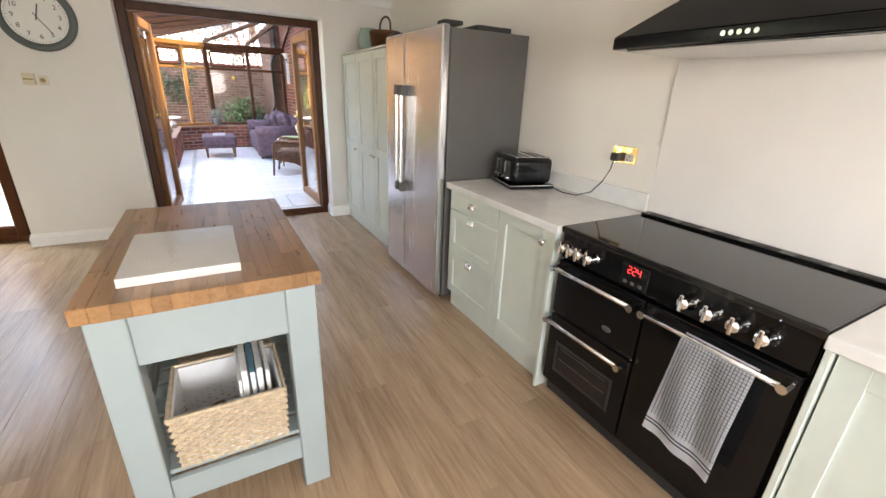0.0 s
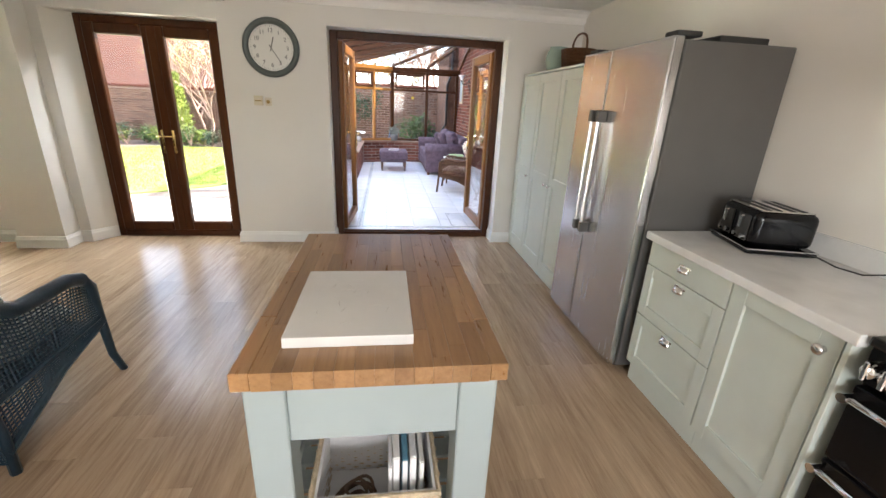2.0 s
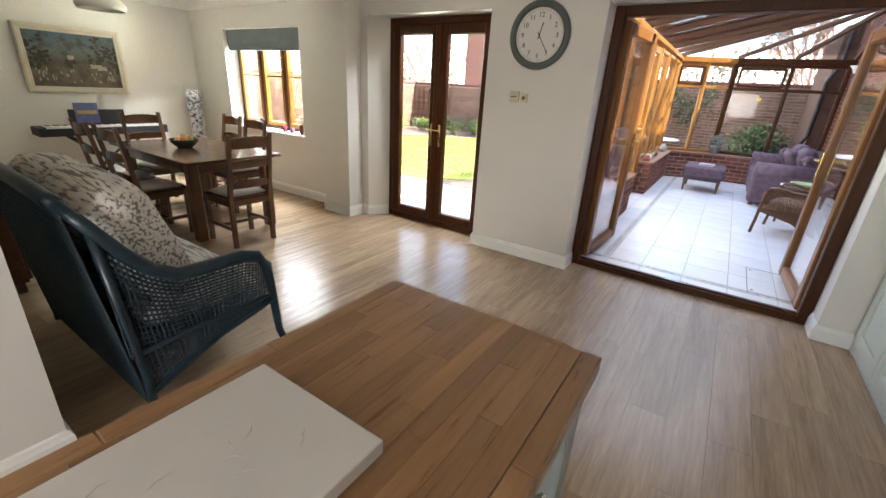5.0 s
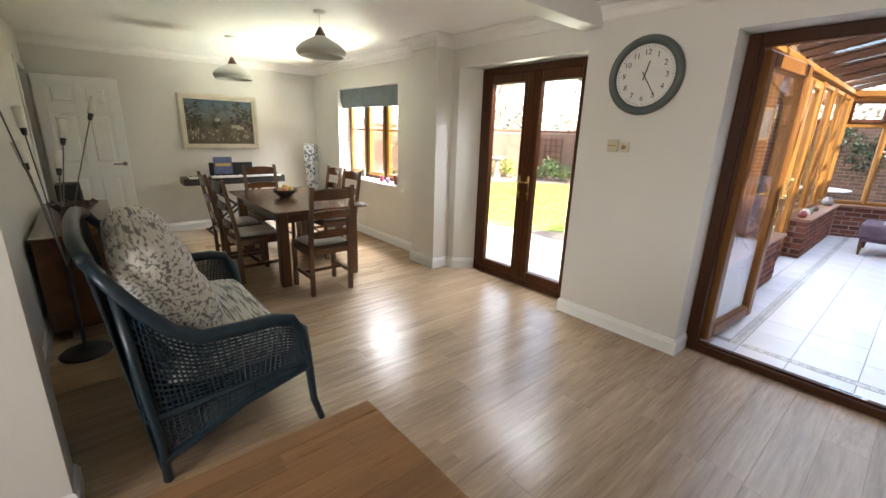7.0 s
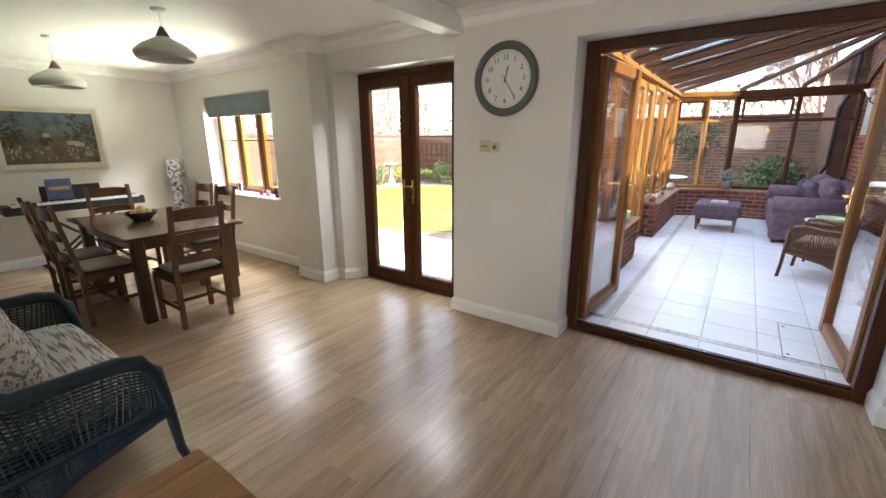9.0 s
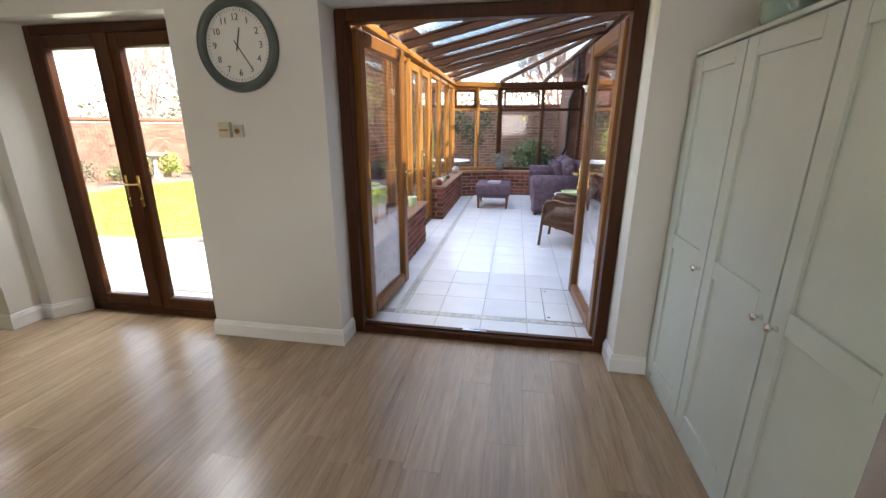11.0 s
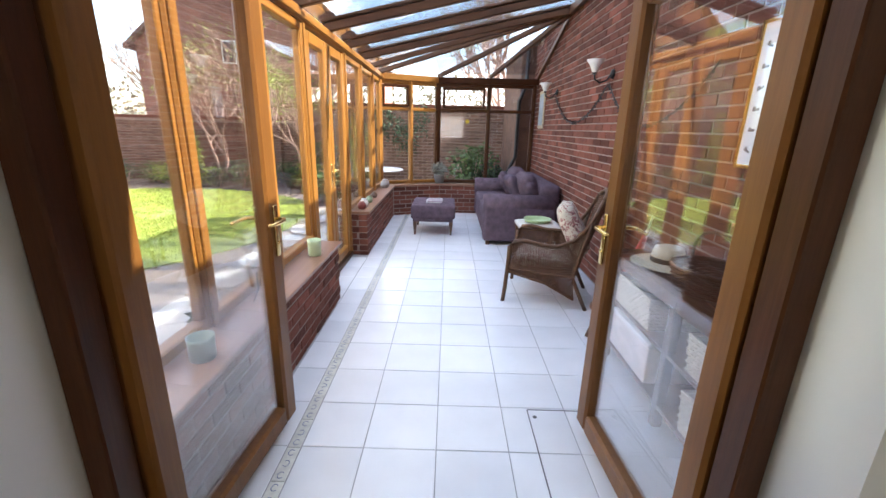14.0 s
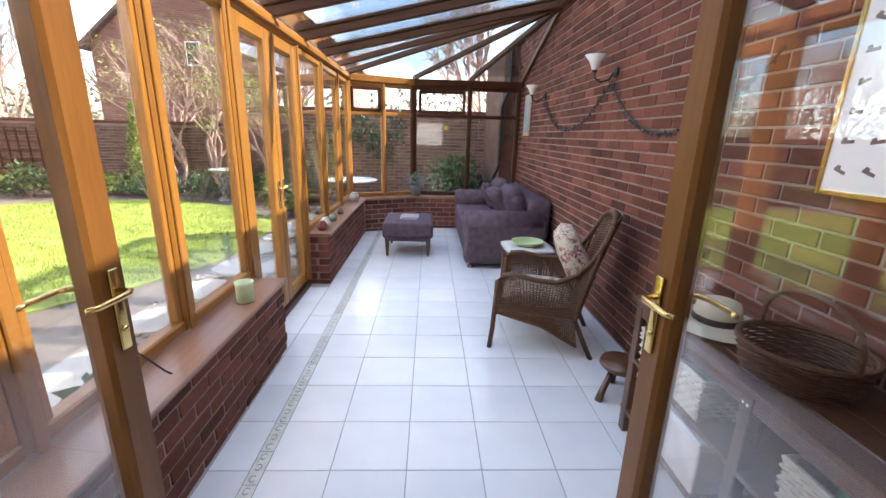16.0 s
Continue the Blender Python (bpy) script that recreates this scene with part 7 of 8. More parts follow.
# on the sills
def jar(name, x, y, z, prof, material, label, cat, group=""):
    t = thing(name, label, cat, group, (x, y, z))
    part("body", lathe(BM(), [(r, z + h) for r, h in prof], x, y, 22), material, t, "", True)
    return t


wax = mat("pale_green_wax", (0.52, 0.62, 0.36), 0.35, var=0.06)
cup = [(0, 0.001), (0.045, 0.001), (0.05, 0.01), (0.05, 0.10), (0.054, 0.125), (0.048, 0.125), (0.044, 0.08), (0, 0.075)]
jar("candle_pot", -0.46, 7.52, SILL, cup, wax, "pale green glass candle pot on the sill", "candle")
jar("candle_pot", -0.47, 6.02, SILL, [(r * 1.05, h * 0.85) for r, h in cup], mat("dull_green_glass", (0.28, 0.36, 0.30), 0.3, var=0.1), "dull green glass candle pot on the sill", "candle")
wire = thing("wire_ornament", "small bent black wire ornament on the sill", "ornament", at=(-0.50, 6.66, SILL))
part("wire", tube(BM(), [(-0.52, 6.60, SILL + 0.005), (-0.50, 6.64, SILL + 0.07), (-0.52, 6.67, SILL + 0.16), (-0.49, 6.70, SILL + 0.10), (-0.44, 6.72, SILL + 0.03), (-0.43, 6.74, SILL + 0.005)], 0.004, 5), M["matt"], wire)
pot = [(0, 0.001), (0.045, 0.001), (0.06, 0.04), (0.05, 0.08), (0.03, 0.095), (0.035, 0.105), (0, 0.10)]
for y, s, c, l in ((9.42, 0.9, (0.25, 0.06, 0.05), "small red ornament on the sill"), (9.55, 1.0, (0.6, 0.55, 0.5), "small pale ornament on the sill"), (9.9, 0.8, (0.2, 0.25, 0.15), "small green potted ornament on the sill"), (10.3, 0.7, (0.2, 0.13, 0.1), "small dark ornament on the sill"), (11.3, 1.3, (0.33, 0.30, 0.28), "round grey stone pot on the sill")):
    jar("ornament", -0.48, y, SILL, [(r * s, h * s) for r, h in pot], mat("ornament_glaze", c, 0.35, var=0.2), l, "ornament", "sill ornaments")


def leaves(bm, centre, radii, n, size, seed, droop=0.0):
    """Small two-faced leaves scattered through an uneven crown."""
    rnd = random.Random(seed)
    c = Vector(centre)
    for _ in range(n):
        v = Vector((rnd.gauss(0, 1), rnd.gauss(0, 1), rnd.gauss(0, 1))).normalized()
        w = 0.55 + 0.45 * rnd.random() + 0.35 * noise.noise(v * 2.2 + Vector((seed, 0, 0)))
        p = c + Vector((v.x * radii[0], v.y * radii[1], v.z * radii[2])) * w
        d = Vector((rnd.uniform(-1, 1), rnd.uniform(-1, 1), rnd.uniform(-0.6, 1) - droop)).normalized() * size * rnd.uniform(0.6, 1.3)
        s = d.cross(Vector((rnd.uniform(-1, 1), rnd.uniform(-1, 1), 0.3))).normalized() * size * 0.28
        bm.faces.new([bm.verts.new(q) for q in (p, p + d * 0.5 + s, p + d, p + d * 0.5 - s)])
    return bm


hp = thing("potted_plant", "grey pot of small grey-green heather on the sill", "plant", at=(0.40, 12.07, SILL))
part("pot", lathe(BM(), [(0, SILL + 0.001), (0.075, SILL + 0.001), (0.10, SILL + 0.15), (0.108, SILL + 0.16), (0.10, SILL + 0.165), (0.09, SILL + 0.14), (0, SILL + 0.14)], 0.40, 12.05, 22), mat("grey_pot", (0.22, 0.22, 0.22), 0.6, var=0.1), hp, "", True)
part("foliage", leaves(BM(), (0.40, 12.05, SILL + 0.25), (0.15, 0.12, 0.12), 500, 0.035, 5), mat("heather_leaf", (0.20, 0.22, 0.19), 0.7, var=0.3, pieces=0.4), hp)
hg = thing("hanging_disc", "small yellow disc hung in the end window", "ornament", at=(0.88, 12.12, 1.66))
part("disc", cyl(BM(), (0.88, 12.13, 1.62), (0.88, 12.14, 1.62), 0.035, None, 18), mat("yellow_disc", (0.6, 0.42, 0.03), 0.4), hg)
part("string", cyl(BM(), (0.88, 12.135, 1.655), (0.88, 12.135, 1.78), 0.0015, None, 4), M["matt"], hg)
# floor hatch frame
hf = thing("floor_hatch", "tiled inspection hatch with a thin dark metal edge", "hatch", at=(1.2, 6.1, 0))
bm = BM()
for a in ((1.035, 1.041, 5.76, 6.43), (1.352, 1.358, 5.76, 6.43)):
    box(bm, *a, 0.0, 0.0025)
for a in ((5.757, 5.763), (6.427, 6.433)):
    box(bm, 1.041, 1.352, *a, 0.0, 0.0024)
part("edge", bm, M["dsteel"], hf)
for y in (5.82, 6.37):
    part("lifting_eye", cyl(BM(), (1.07, y, 0.0), (1.07, y, 0.003), 0.012), M["dsteel"], hf)


# ---- garden ----
GZ = -0.12
structure("ground", box(BM(), -400, 400, -400, 400, -0.6, GZ), M["soil"], "brown earth of garden beds and beyond", "ground")


def blob(cx, cy, rx, ry, seed, n=60, wob=0.12):
    return [(cx + rx * (1 + wob * noise.noise(Vector((math.cos(a) * 1.4, math.sin(a) * 1.4, seed)))) * math.cos(a), cy + ry * (1 + wob * noise.noise(Vector((math.cos(a) * 1.4, math.sin(a) * 1.4, seed + 9)))) * math.sin(a)) for a in (2 * math.pi * k / n for k in range(n))]


structure("lawn", prism(BM(), blob(-5.6, 11.2, 3.7, 3.6, 3), GZ - 0.05, GZ + 0.02), M["grass"], "bright green mown lawn with a curved edge", "lawn")
bm = BM()
rnd = random.Random(4)
V3 = []
for k in range(52000):
    x, y = rnd.uniform(-9.6, -1.9), rnd.uniform(7.4, 15.2)
    if ((x + 5.6) / 3.6) ** 2 + ((y - 11.2) / 3.5) ** 2 > 1:
        continue
    V3.append((x, y, rnd.uniform(0, 6.28), rnd.uniform(0.025, 0.05)))
vs, fs = [], []
for x, y, a, h in V3:
    i = len(vs)
    dx, dy = 0.005 * math.cos(a), 0.005 * math.sin(a)
    vs += [(x - dx, y - dy, GZ + 0.018), (x + dx, y + dy, GZ + 0.018), (x + dy * 2, y - dx * 2, GZ + 0.02 + h)]
    fs.append((i, i + 1, i + 2))
me = bpy.data.meshes.new("grass_blades")
me.from_pydata(vs, [], fs)
me.materials.append(M["grass"])
tagged(new("grass_blades", me), "short mown green grass blades on the lawn", "grass", kind="stuff")
# patio and path
structure("patio", box(BM(), -7.5, -0.74, 5.44, 7.6, GZ - 0.05, GZ + 0.012), M["mortar"], "pale stone patio outside the French doors", "patio")
pt = bpy.data.objects["patio"]
for i in range(11):
    for j in range(4):
        x, y = -7.45 + i * 0.61, 5.46 + j * 0.53
        part("slab", box(BM(), x + 0.006, x + 0.604, y + 0.006, y + 0.524, GZ, GZ + 0.03 + rnd.uniform(0, 0.005), 0.005), M["slab"], pt)
structure("path", box(BM(), -2.0, -0.76, 7.61, 13.4, GZ - 0.05, GZ + 0.008), M["gravel"], "gravel strip with stepping slabs beside the conservatory", "path")
pa = bpy.data.objects["path"]
for k in range(15):
    y = 7.8 + (k // 2) * 0.75 + rnd.uniform(-0.05, 0.05)
    x = -1.72 + (k % 2) * 0.50
    poly = [(x + rnd.uniform(0.20, 0.27) * math.cos(a), y + rnd.uniform(0.28, 0.38) * math.sin(a)) for a in (2 * math.pi * q / 7 for q in range(7))]
    part("slab", prism(BM(), poly, GZ, GZ + 0.035), M["slab"], pa)
bm = BM()
peb = box(BM(), -0.018, 0.018, -0.014, 0.014, -0.008, 0.012, 0.006)
pme = bpy.data.meshes.new("pebble")
peb.to_mesh(pme)
peb.free()
pv = np.array([v.co[:] for v in pme.vertices])
pf = [tuple(p.vertices) for p in pme.polygons]
vs, fs = [], []
for k in range(3500):
    x, y, a, s = rnd.uniform(-1.28, -0.78) if rnd.random() < 0.7 else rnd.uniform(-2.0, -0.8), rnd.uniform(6.2, 13.0), rnd.uniform(0, 6.28), rnd.uniform(0.6, 1.5)
    r = np.array([[math.cos(a), -math.sin(a), 0], [math.sin(a), math.cos(a), 0], [0, 0, 1]])
    i = len(vs)
    vs += [tuple(q) for q in (pv * s) @ r.T + np.array([x, y, GZ + 0.015])]
    fs += [tuple(j + i for j in f) for f in pf]
me = bpy.data.meshes.new("pebbles")
me.from_pydata(vs, [], fs)
me.materials.append(M["gravel"])
tagged(new("pebbles", me), "loose pale brown pebbles by the conservatory", "gravel", kind="stuff")


# brick garden walls
def garden_wall(name, p, q, h, label):
    p, q = Vector((*p, 0)), Vector((*q, 0))
    d = (q - p).normalized()
    n = Vector((-d.y, d.x, 0)) * 0.11
    w = structure(name, prism(BM(), [(p + n).xy, (q + n).xy, (q - n).xy, (p - n).xy], GZ - 0.1, h), M["mortar"], label, "wall")
    vs, fs = [], []
    L = (q - p).length
    for c in range(int((h - GZ) / 0.075)):
        x = -0.11 * (c % 2)
        while x < L:
            a, b = max(x, 0), min(x + 0.213, L)
            if b > a:
                o = n * (1.05 + rnd.uniform(0, 0.05))
                z = GZ + c * 0.075
                A, B = p + d * a, p + d * b
                for s in (1, -1):
                    i = len(vs)
                    f0, f1 = A + o * s, B + o * s
                    g0, g1 = A + n * s * 0.9, B + n * s * 0.9
                    for v0, v1 in ((f0, f1), (g0, g1)):
                        vs += [(v0.x, v0.y, z), (v1.x, v1.y, z), (v1.x, v1.y, z + 0.064), (v0.x, v0.y, z + 0.064)]
                    fs += [(i, i + 1, i + 2, i + 3), (i + 3, i + 2, i + 6, i + 7), (i, i + 4, i + 5, i + 1), (i + 1, i + 5, i + 6, i + 2), (i, i + 3, i + 7, i + 4)]
            x += 0.224
    me = bpy.data.meshes.new("bricks")
    me.from_pydata(vs, [], fs)
    me.materials.append(M["gbrick"])
    o = new("bricks", me)
    o.parent = w
    o["kind"] = "stuff"
    part("coping", prism(BM(), [(p + n * 1.5).xy, (q + n * 1.5).xy, (q - n * 1.5).xy, (p - n * 1.5).xy], h + 0.001, h + 0.08), M["brick"], w, "brick coping")
    return w


garden_wall("garden_wall_1", (-17, 16.5), (-2.2, 16.5), 1.58, "brown brick garden wall with brick coping")
garden_wall("garden_wall_2", (-2.2, 16.5), (-2.2, 15.0), 1.8, "brown brick garden wall return")
garden_wall("garden_wall_3", (-2.2, 15.0), (2.2, 15.0), 1.95, "shaded dark brick garden wall behind the conservatory")
garden_wall("garden_wall_4", (-11.0, 5.0), (-11.0, 16.4), 1.6, "brown brick garden wall beyond the patio")
# the house itself beyond the conservatory and its roof
hr = thing("house_roof", "dark tiled house roof above the conservatory", "roof", kind="structure", at=(3, 9, 3))
bm = BM()
v8 = [bm.verts.new(p) for p in ((2.12, 5.0, 3.02), (2.12, 15.1, 3.02), (5.5, 15.1, 5.3), (5.5, 5.0, 5.3), (2.12, 5.0, 2.98), (2.12, 15.1, 2.98), (5.5, 15.1, 5.2), (5.5, 5.0, 5.2))]
for f in ((0, 1, 2, 3), (4, 7, 6, 5), (0, 4, 5, 1), (2, 6, 7, 3), (0, 3, 7, 4), (1, 5, 6, 2)):
    bm.faces.new([v8[i] for i in f])
part("slope", bm, M["roof"], hr)
part("gutter", tube(BM(), [(2.08, 10.5, 3.0), (2.08, 15.1, 3.0)], 0.05, 8), M["matt"], hr)
structure("house_wing", box(BM(), 1.86, 5.5, 12.62, 14.88, -0.1, 2.95), M["gbrick"], "brick return of the house past the conservatory", "wall")
dp = thing("downpipe", "black rainwater downpipe on the brick return", "pipe", at=(1.83, 12.7, 0))
part("pipe", tube(BM(), [(1.95, 12.55, 2.9), (1.95, 12.55, 2.3), (1.84, 12.55, 2.0), (1.84, 12.55, 1.0), (1.70, 12.55, 0.7), (1.70, 12.55, 0.0)], 0.035, 8), M["matt"], dp)
kr = thing("kitchen_roof", "dark tiled roof over the kitchen", "roof", kind="structure", at=(-2, 2, 2.7))
bm = BM()
prism(bm, [(5.75, 2.68), (5.75, 2.74), (1.6, 5.0), (-2.6, 2.74), (-2.6, 2.68)], -6.9, 2.1, Matrix(((0, 0, 1, 0), (1, 0, 0, 0), (0, 1, 0, 0), (0, 0, 0, 1))))
part("slope", bm, M["roof"], kr)


def neighbour(cx, cy, w, d, h, ridge, name, label, turn=0):
    e = thing(name, label, "house", at=(cx, cy, GZ))
    m = Matrix.Translation((cx, cy, 0)) @ Matrix.Rotation(radians(turn), 4, "Z")
    bm = BM()
    prism(bm, [(-w / 2, GZ), (w / 2, GZ), (w / 2, h), (0, ridge), (-w / 2, h)], -d / 2, d / 2, m @ Matrix.Rotation(radians(90), 4, "X"))
    part("wall", bm, M["nbrick"], e)
    for s in (-1, 1):
        bm = BM()
        o = 0.35
        k = (ridge - h) / (w / 2)
        pr = [(0, ridge + 0.16), (s * (w / 2 + o), h - k * o + 0.16), (s * (w / 2 + o), h - k * o + 0.02), (0, ridge + 0.02)]
        prism(bm, pr, -d / 2 - 0.25, d / 2 + 0.25, m @ Matrix.Rotation(radians(90), 4, "X"))
        part("roof", bm, M["roof"], e)
    for x, z in ((-0.9, 4.3),):
        q = part("window", box(BM(), x - 0.3, x + 0.3, -d / 2 - 0.04, -d / 2 + 0.05, z - 0.45, z + 0.45, 0.02, m), M["white"], e)
        part("pane", box(BM(), x - 0.24, x + 0.24, -d / 2 - 0.05, -d / 2 - 0.042, z - 0.39, z + 0.39, 0, m), M["hob"], q)
    return e


# brick with courses, for houses across the gardens
nb = bpy.data.materials.new("far_brick")
nb.use_nodes = True
nt = nb.node_tree
bt_ = nt.nodes.new("ShaderNodeTexBrick")
bt_.inputs["Color1"].default_value, bt_.inputs["Color2"].default_value, bt_.inputs["Mortar"].default_value = (0.22, 0.09, 0.06, 1), (0.16, 0.065, 0.045, 1), (0.28, 0.19, 0.15, 1)
bt_.inputs["Scale"].default_value, bt_.inputs["Brick Width"].default_value, bt_.inputs["Row Height"].default_value, bt_.inputs["Mortar Size"].default_value = 1.0, 0.225, 0.075, 0.008
sp = nt.nodes.new("ShaderNodeSeparateXYZ")
cbx = nt.nodes.new("ShaderNodeCombineXYZ")
ad = nt.nodes.new("ShaderNodeMath")
nt.links.new(coords(nt), sp.inputs[0])
nt.links.new(sp.outputs["X"], ad.inputs[0])
nt.links.new(sp.outputs["Y"], ad.inputs[1])
nt.links.new(ad.outputs[0], cbx.inputs["X"])
nt.links.new(sp.outputs["Z"], cbx.inputs["Y"])
nt.links.new(cbx.outputs[0], bt_.inputs["Vector"])
nt.links.new(bt_.outputs["Color"], nt.nodes["Principled BSDF"].inputs["Base Color"])
nt.nodes["Principled BSDF"].inputs["Roughness"].default_value = 0.9
M["nbrick"] = nb
neighbour(-7.75, 27.0, 9.6, 8.0, 4.6, 8.6, "brick_house", "red brick neighbouring house with a steep gable")


# ---- plants ----
def shrub(x, y, r, h, n, size, material, seed, label, name="shrub"):
    s = thing(name, label, "shrub", at=(x, y, GZ))
    bm = BM()
    rs = random.Random(seed)
    for k in range(7):
        a = rs.uniform(0, 6.28)
        tube(bm, [(x, y, GZ), (x + 0.4 * r * math.cos(a), y + 0.4 * r * math.sin(a), GZ + h * 0.5), (x + 0.8 * r * math.cos(a), y + 0.8 * r * math.sin(a), GZ + h * 0.85)], [0.015, 0.01, 0.004], 4)
    part("stems", bm, M["twig"], s)
    bm = BM()
    for k in range(5):
        leaves(bm, (x + rs.uniform(-0.4, 0.4) * r, y + rs.uniform(-0.4, 0.4) * r, GZ + h * rs.uniform(0.4, 0.65)), (r * 0.75, r * 0.75, h * 0.42), n // 5, size, seed + k)
    part("crown", bm, material, s)
    return s


rp = random.Random(12)
beds = []
for k in range(26):
    t = k / 25
    x = -9.8 + 8.0 * t
    beds.append((x, 15.35 + rp.uniform(-0.45, 0.5)))
for k in range(8):
    beds.append((-9.9 + rp.uniform(-0.4, 0.3), 8.0 + k * 0.9))
for i, (x, y) in enumerate(beds):
    m = (M["leaf"], M["leafy"], M["leafd"], M["leaf"])[i % 4]
    shrub(x, y, rp.uniform(0.25, 0.5), rp.uniform(0.35, 0.8), 420, rp.uniform(0.06, 0.11), m, 20 + i, ("low green shrub in the garden bed", "yellow-green shrub in the garden bed", "dark green shrub in the garden bed", "low green shrub in the garden bed")[i % 4])
# narrow conifer
cf_ = thing("conifer", "narrow bright green upright conifer by the wall", "tree", at=(-6.35, 15.6, GZ))
part("trunk", tube(BM(), [(-6.35, 15.6, GZ), (-6.35, 15.6, 2.0)], [0.05, 0.01], 6), M["twig"], cf_)
bm = BM()
for k in range(14):
    z = GZ + 0.15 + k * 0.145
    leaves(bm, (-6.35, 15.6, z), (0.36 * (1 - k / 15) + 0.06, 0.36 * (1 - k / 15) + 0.06, 0.15), 160, 0.09, 70 + k, -0.8)
part("crown", bm, M["leafy"], cf_)


def bare_tree(x, y, h, spread, seed, label, leafy=0, depth=5, material=None):
    """Tapered trunk, forking limbs and twigs."""
    t = thing("tree", label, "tree", at=(x, y, GZ))
    rs = random.Random(seed)
    bm = BM()
    tips = []

    def grow(p, d, l, r, n):
        q = p + d * l
        mid = p.lerp(q, 0.5) + Vector((rs.uniform(-1, 1), rs.uniform(-1, 1), rs.uniform(-0.3, 0.6))) * l * 0.08
        tube(bm, [p, mid, q], [r, r * 0.85, r * 0.7], 5 if n > 2 else 3, False)
        if n == 0:
            tips.append(q)
            return
        for k in range(rs.choice((2, 3, 3)) if n > 1 else 3):
            v = (d + Vector((rs.uniform(-1, 1), rs.uniform(-1, 1), rs.uniform(-0.35, 0.75))) * spread).normalized()
            grow(q if k else p.lerp(q, 0.75), v, l * rs.uniform(0.62, 0.85), r * 0.62, n - 1)

    for k in range(3):
        grow(Vector((x, y, GZ)), Vector((rs.uniform(-0.35, 0.35), rs.uniform(-0.35, 0.35), 1)).normalized(), h * 0.30, h * 0.014, depth)
    part("trunk_and_limbs", bm, M["twig"], t)
    if leafy:
        bm = BM()
        for q in tips:
            leaves(bm, q, (0.22, 0.22, 0.18), leafy, 0.06, rs.randint(0, 999))
        part("crown", bm, material or M["leafy"], t)
    return t


bare_tree(-4.6, 15.7, 4.3, 0.75, 3, "pink-tinged spring tree with first leaves by the wall", 2)
bare_tree(-5.7, 15.9, 3.8, 0.8, 5, "spreading spring tree with first leaves by the wall", 2)
bare_tree(-3.3, 15.5, 3.2, 0.8, 8, "small tree with fresh yellow-green leaves", 6)
bare_tree(-13.5, 20.0, 6.0, 0.6, 9, "tall bare tree beyond the garden wall", 2)
bare_tree(-17.5, 22.0, 6.5, 0.6, 10, "tall bare tree beyond the garden wall", 2)
bare_tree(-11.5, 24.0, 6.5, 0.6, 11, "tall bare tree beyond the garden wall", 2)
bare_tree(-9.0, 9.5, 3.0, 0.7, 21, "pale blossom tree beside the patio", 4, 4, M["lining"])
bare_tree(2.6, 17.5, 6.0, 0.6, 14, "bare tree behind the garden wall", 1)
# ivy on the end wall, laurel before it
iv = thing("ivy", "dark ivy hanging over the end garden wall", "ivy", at=(-0.9, 14.8, 0))
bm = BM()
for k in range(9):
    leaves(bm, (-1.9 + 0.22 * k, 14.78, rp.uniform(0.9, 1.9)), (0.22, 0.10, 0.45), 150, 0.07, 300 + k)
part("leaves", bm, M["leafd"], iv)
shrub(1.1, 13.9, 0.55, 1.25, 900, 0.11, M["leaf"], 400, "dark green shrub by the end wall")
shrub(1.6, 13.6, 0.4, 0.9, 500, 0.10, M["leafd"], 401, "dark green shrub by the end wall")
shrub(-1.6, 14.2, 0.5, 2.0, 800, 0.06, M["leafy"], 402, "tall yellow-green shrub by the corner of the conservatory")
shrub(-2.2, 13.2, 0.45, 0.6, 700, 0.14, M["leaf"], 403, "leafy green clump beside the path")
shrub(-1.05, 7.2, 0.2, 0.4, 90, 0.16, M["leaf"], 404, "spiky bulb leaves in the gravel")
shrub(-1.0, 6.2, 0.2, 0.35, 80, 0.16, M["leaf"], 405, "spiky bulb leaves in the gravel")
hedge = BM()
for k in range(40):
    leaves(hedge, (-40 + 1.3 * k, 44 + rp.uniform(-3, 3), rp.uniform(1.5, 4.0)), (2.2, 1.5, 2.6), 60, 0.55, 500 + k)
tagged(obj("far_woods", hedge, mat("far_foliage", (0.20, 0.17, 0.11), 0.9, var=0.4, pieces=0.4)), "hazy brown woods far beyond the gardens", "woods", kind="stuff")
hedge = BM()
for k in range(30):
    leaves(hedge, (-34 + rp.uniform(-2, 2), 2 + 1.4 * k, rp.uniform(1.0, 3.6)), (1.8, 2.0, 2.2), 60, 0.5, 600 + k)
tagged(obj("far_woods", hedge, bpy.data.materials["far_foliage"]), "hazy brown woods far beyond the gardens", "woods", kind="stuff")

# trellis, bird bath, garden table
tr = thing("trellis", "dark wooden square trellis on the garden wall", "trellis", at=(-10.0, 16.35, 0.2))
for k in range(9):
    part("slat", box(BM(), -11.2 + k * 0.26, -11.17 + k * 0.26, 16.34, 16.36, 0.1, 1.4), M["frame"], tr)
for k in range(6):
    part("slat", box(BM(), -11.2, -9.08, 16.32, 16.34, 0.15 + k * 0.23, 0.18 + k * 0.23), M["frame"], tr)
stone = mat("bath_stone", (0.45, 0.43, 0.40), 0.9, var=0.2, bump=0.1)
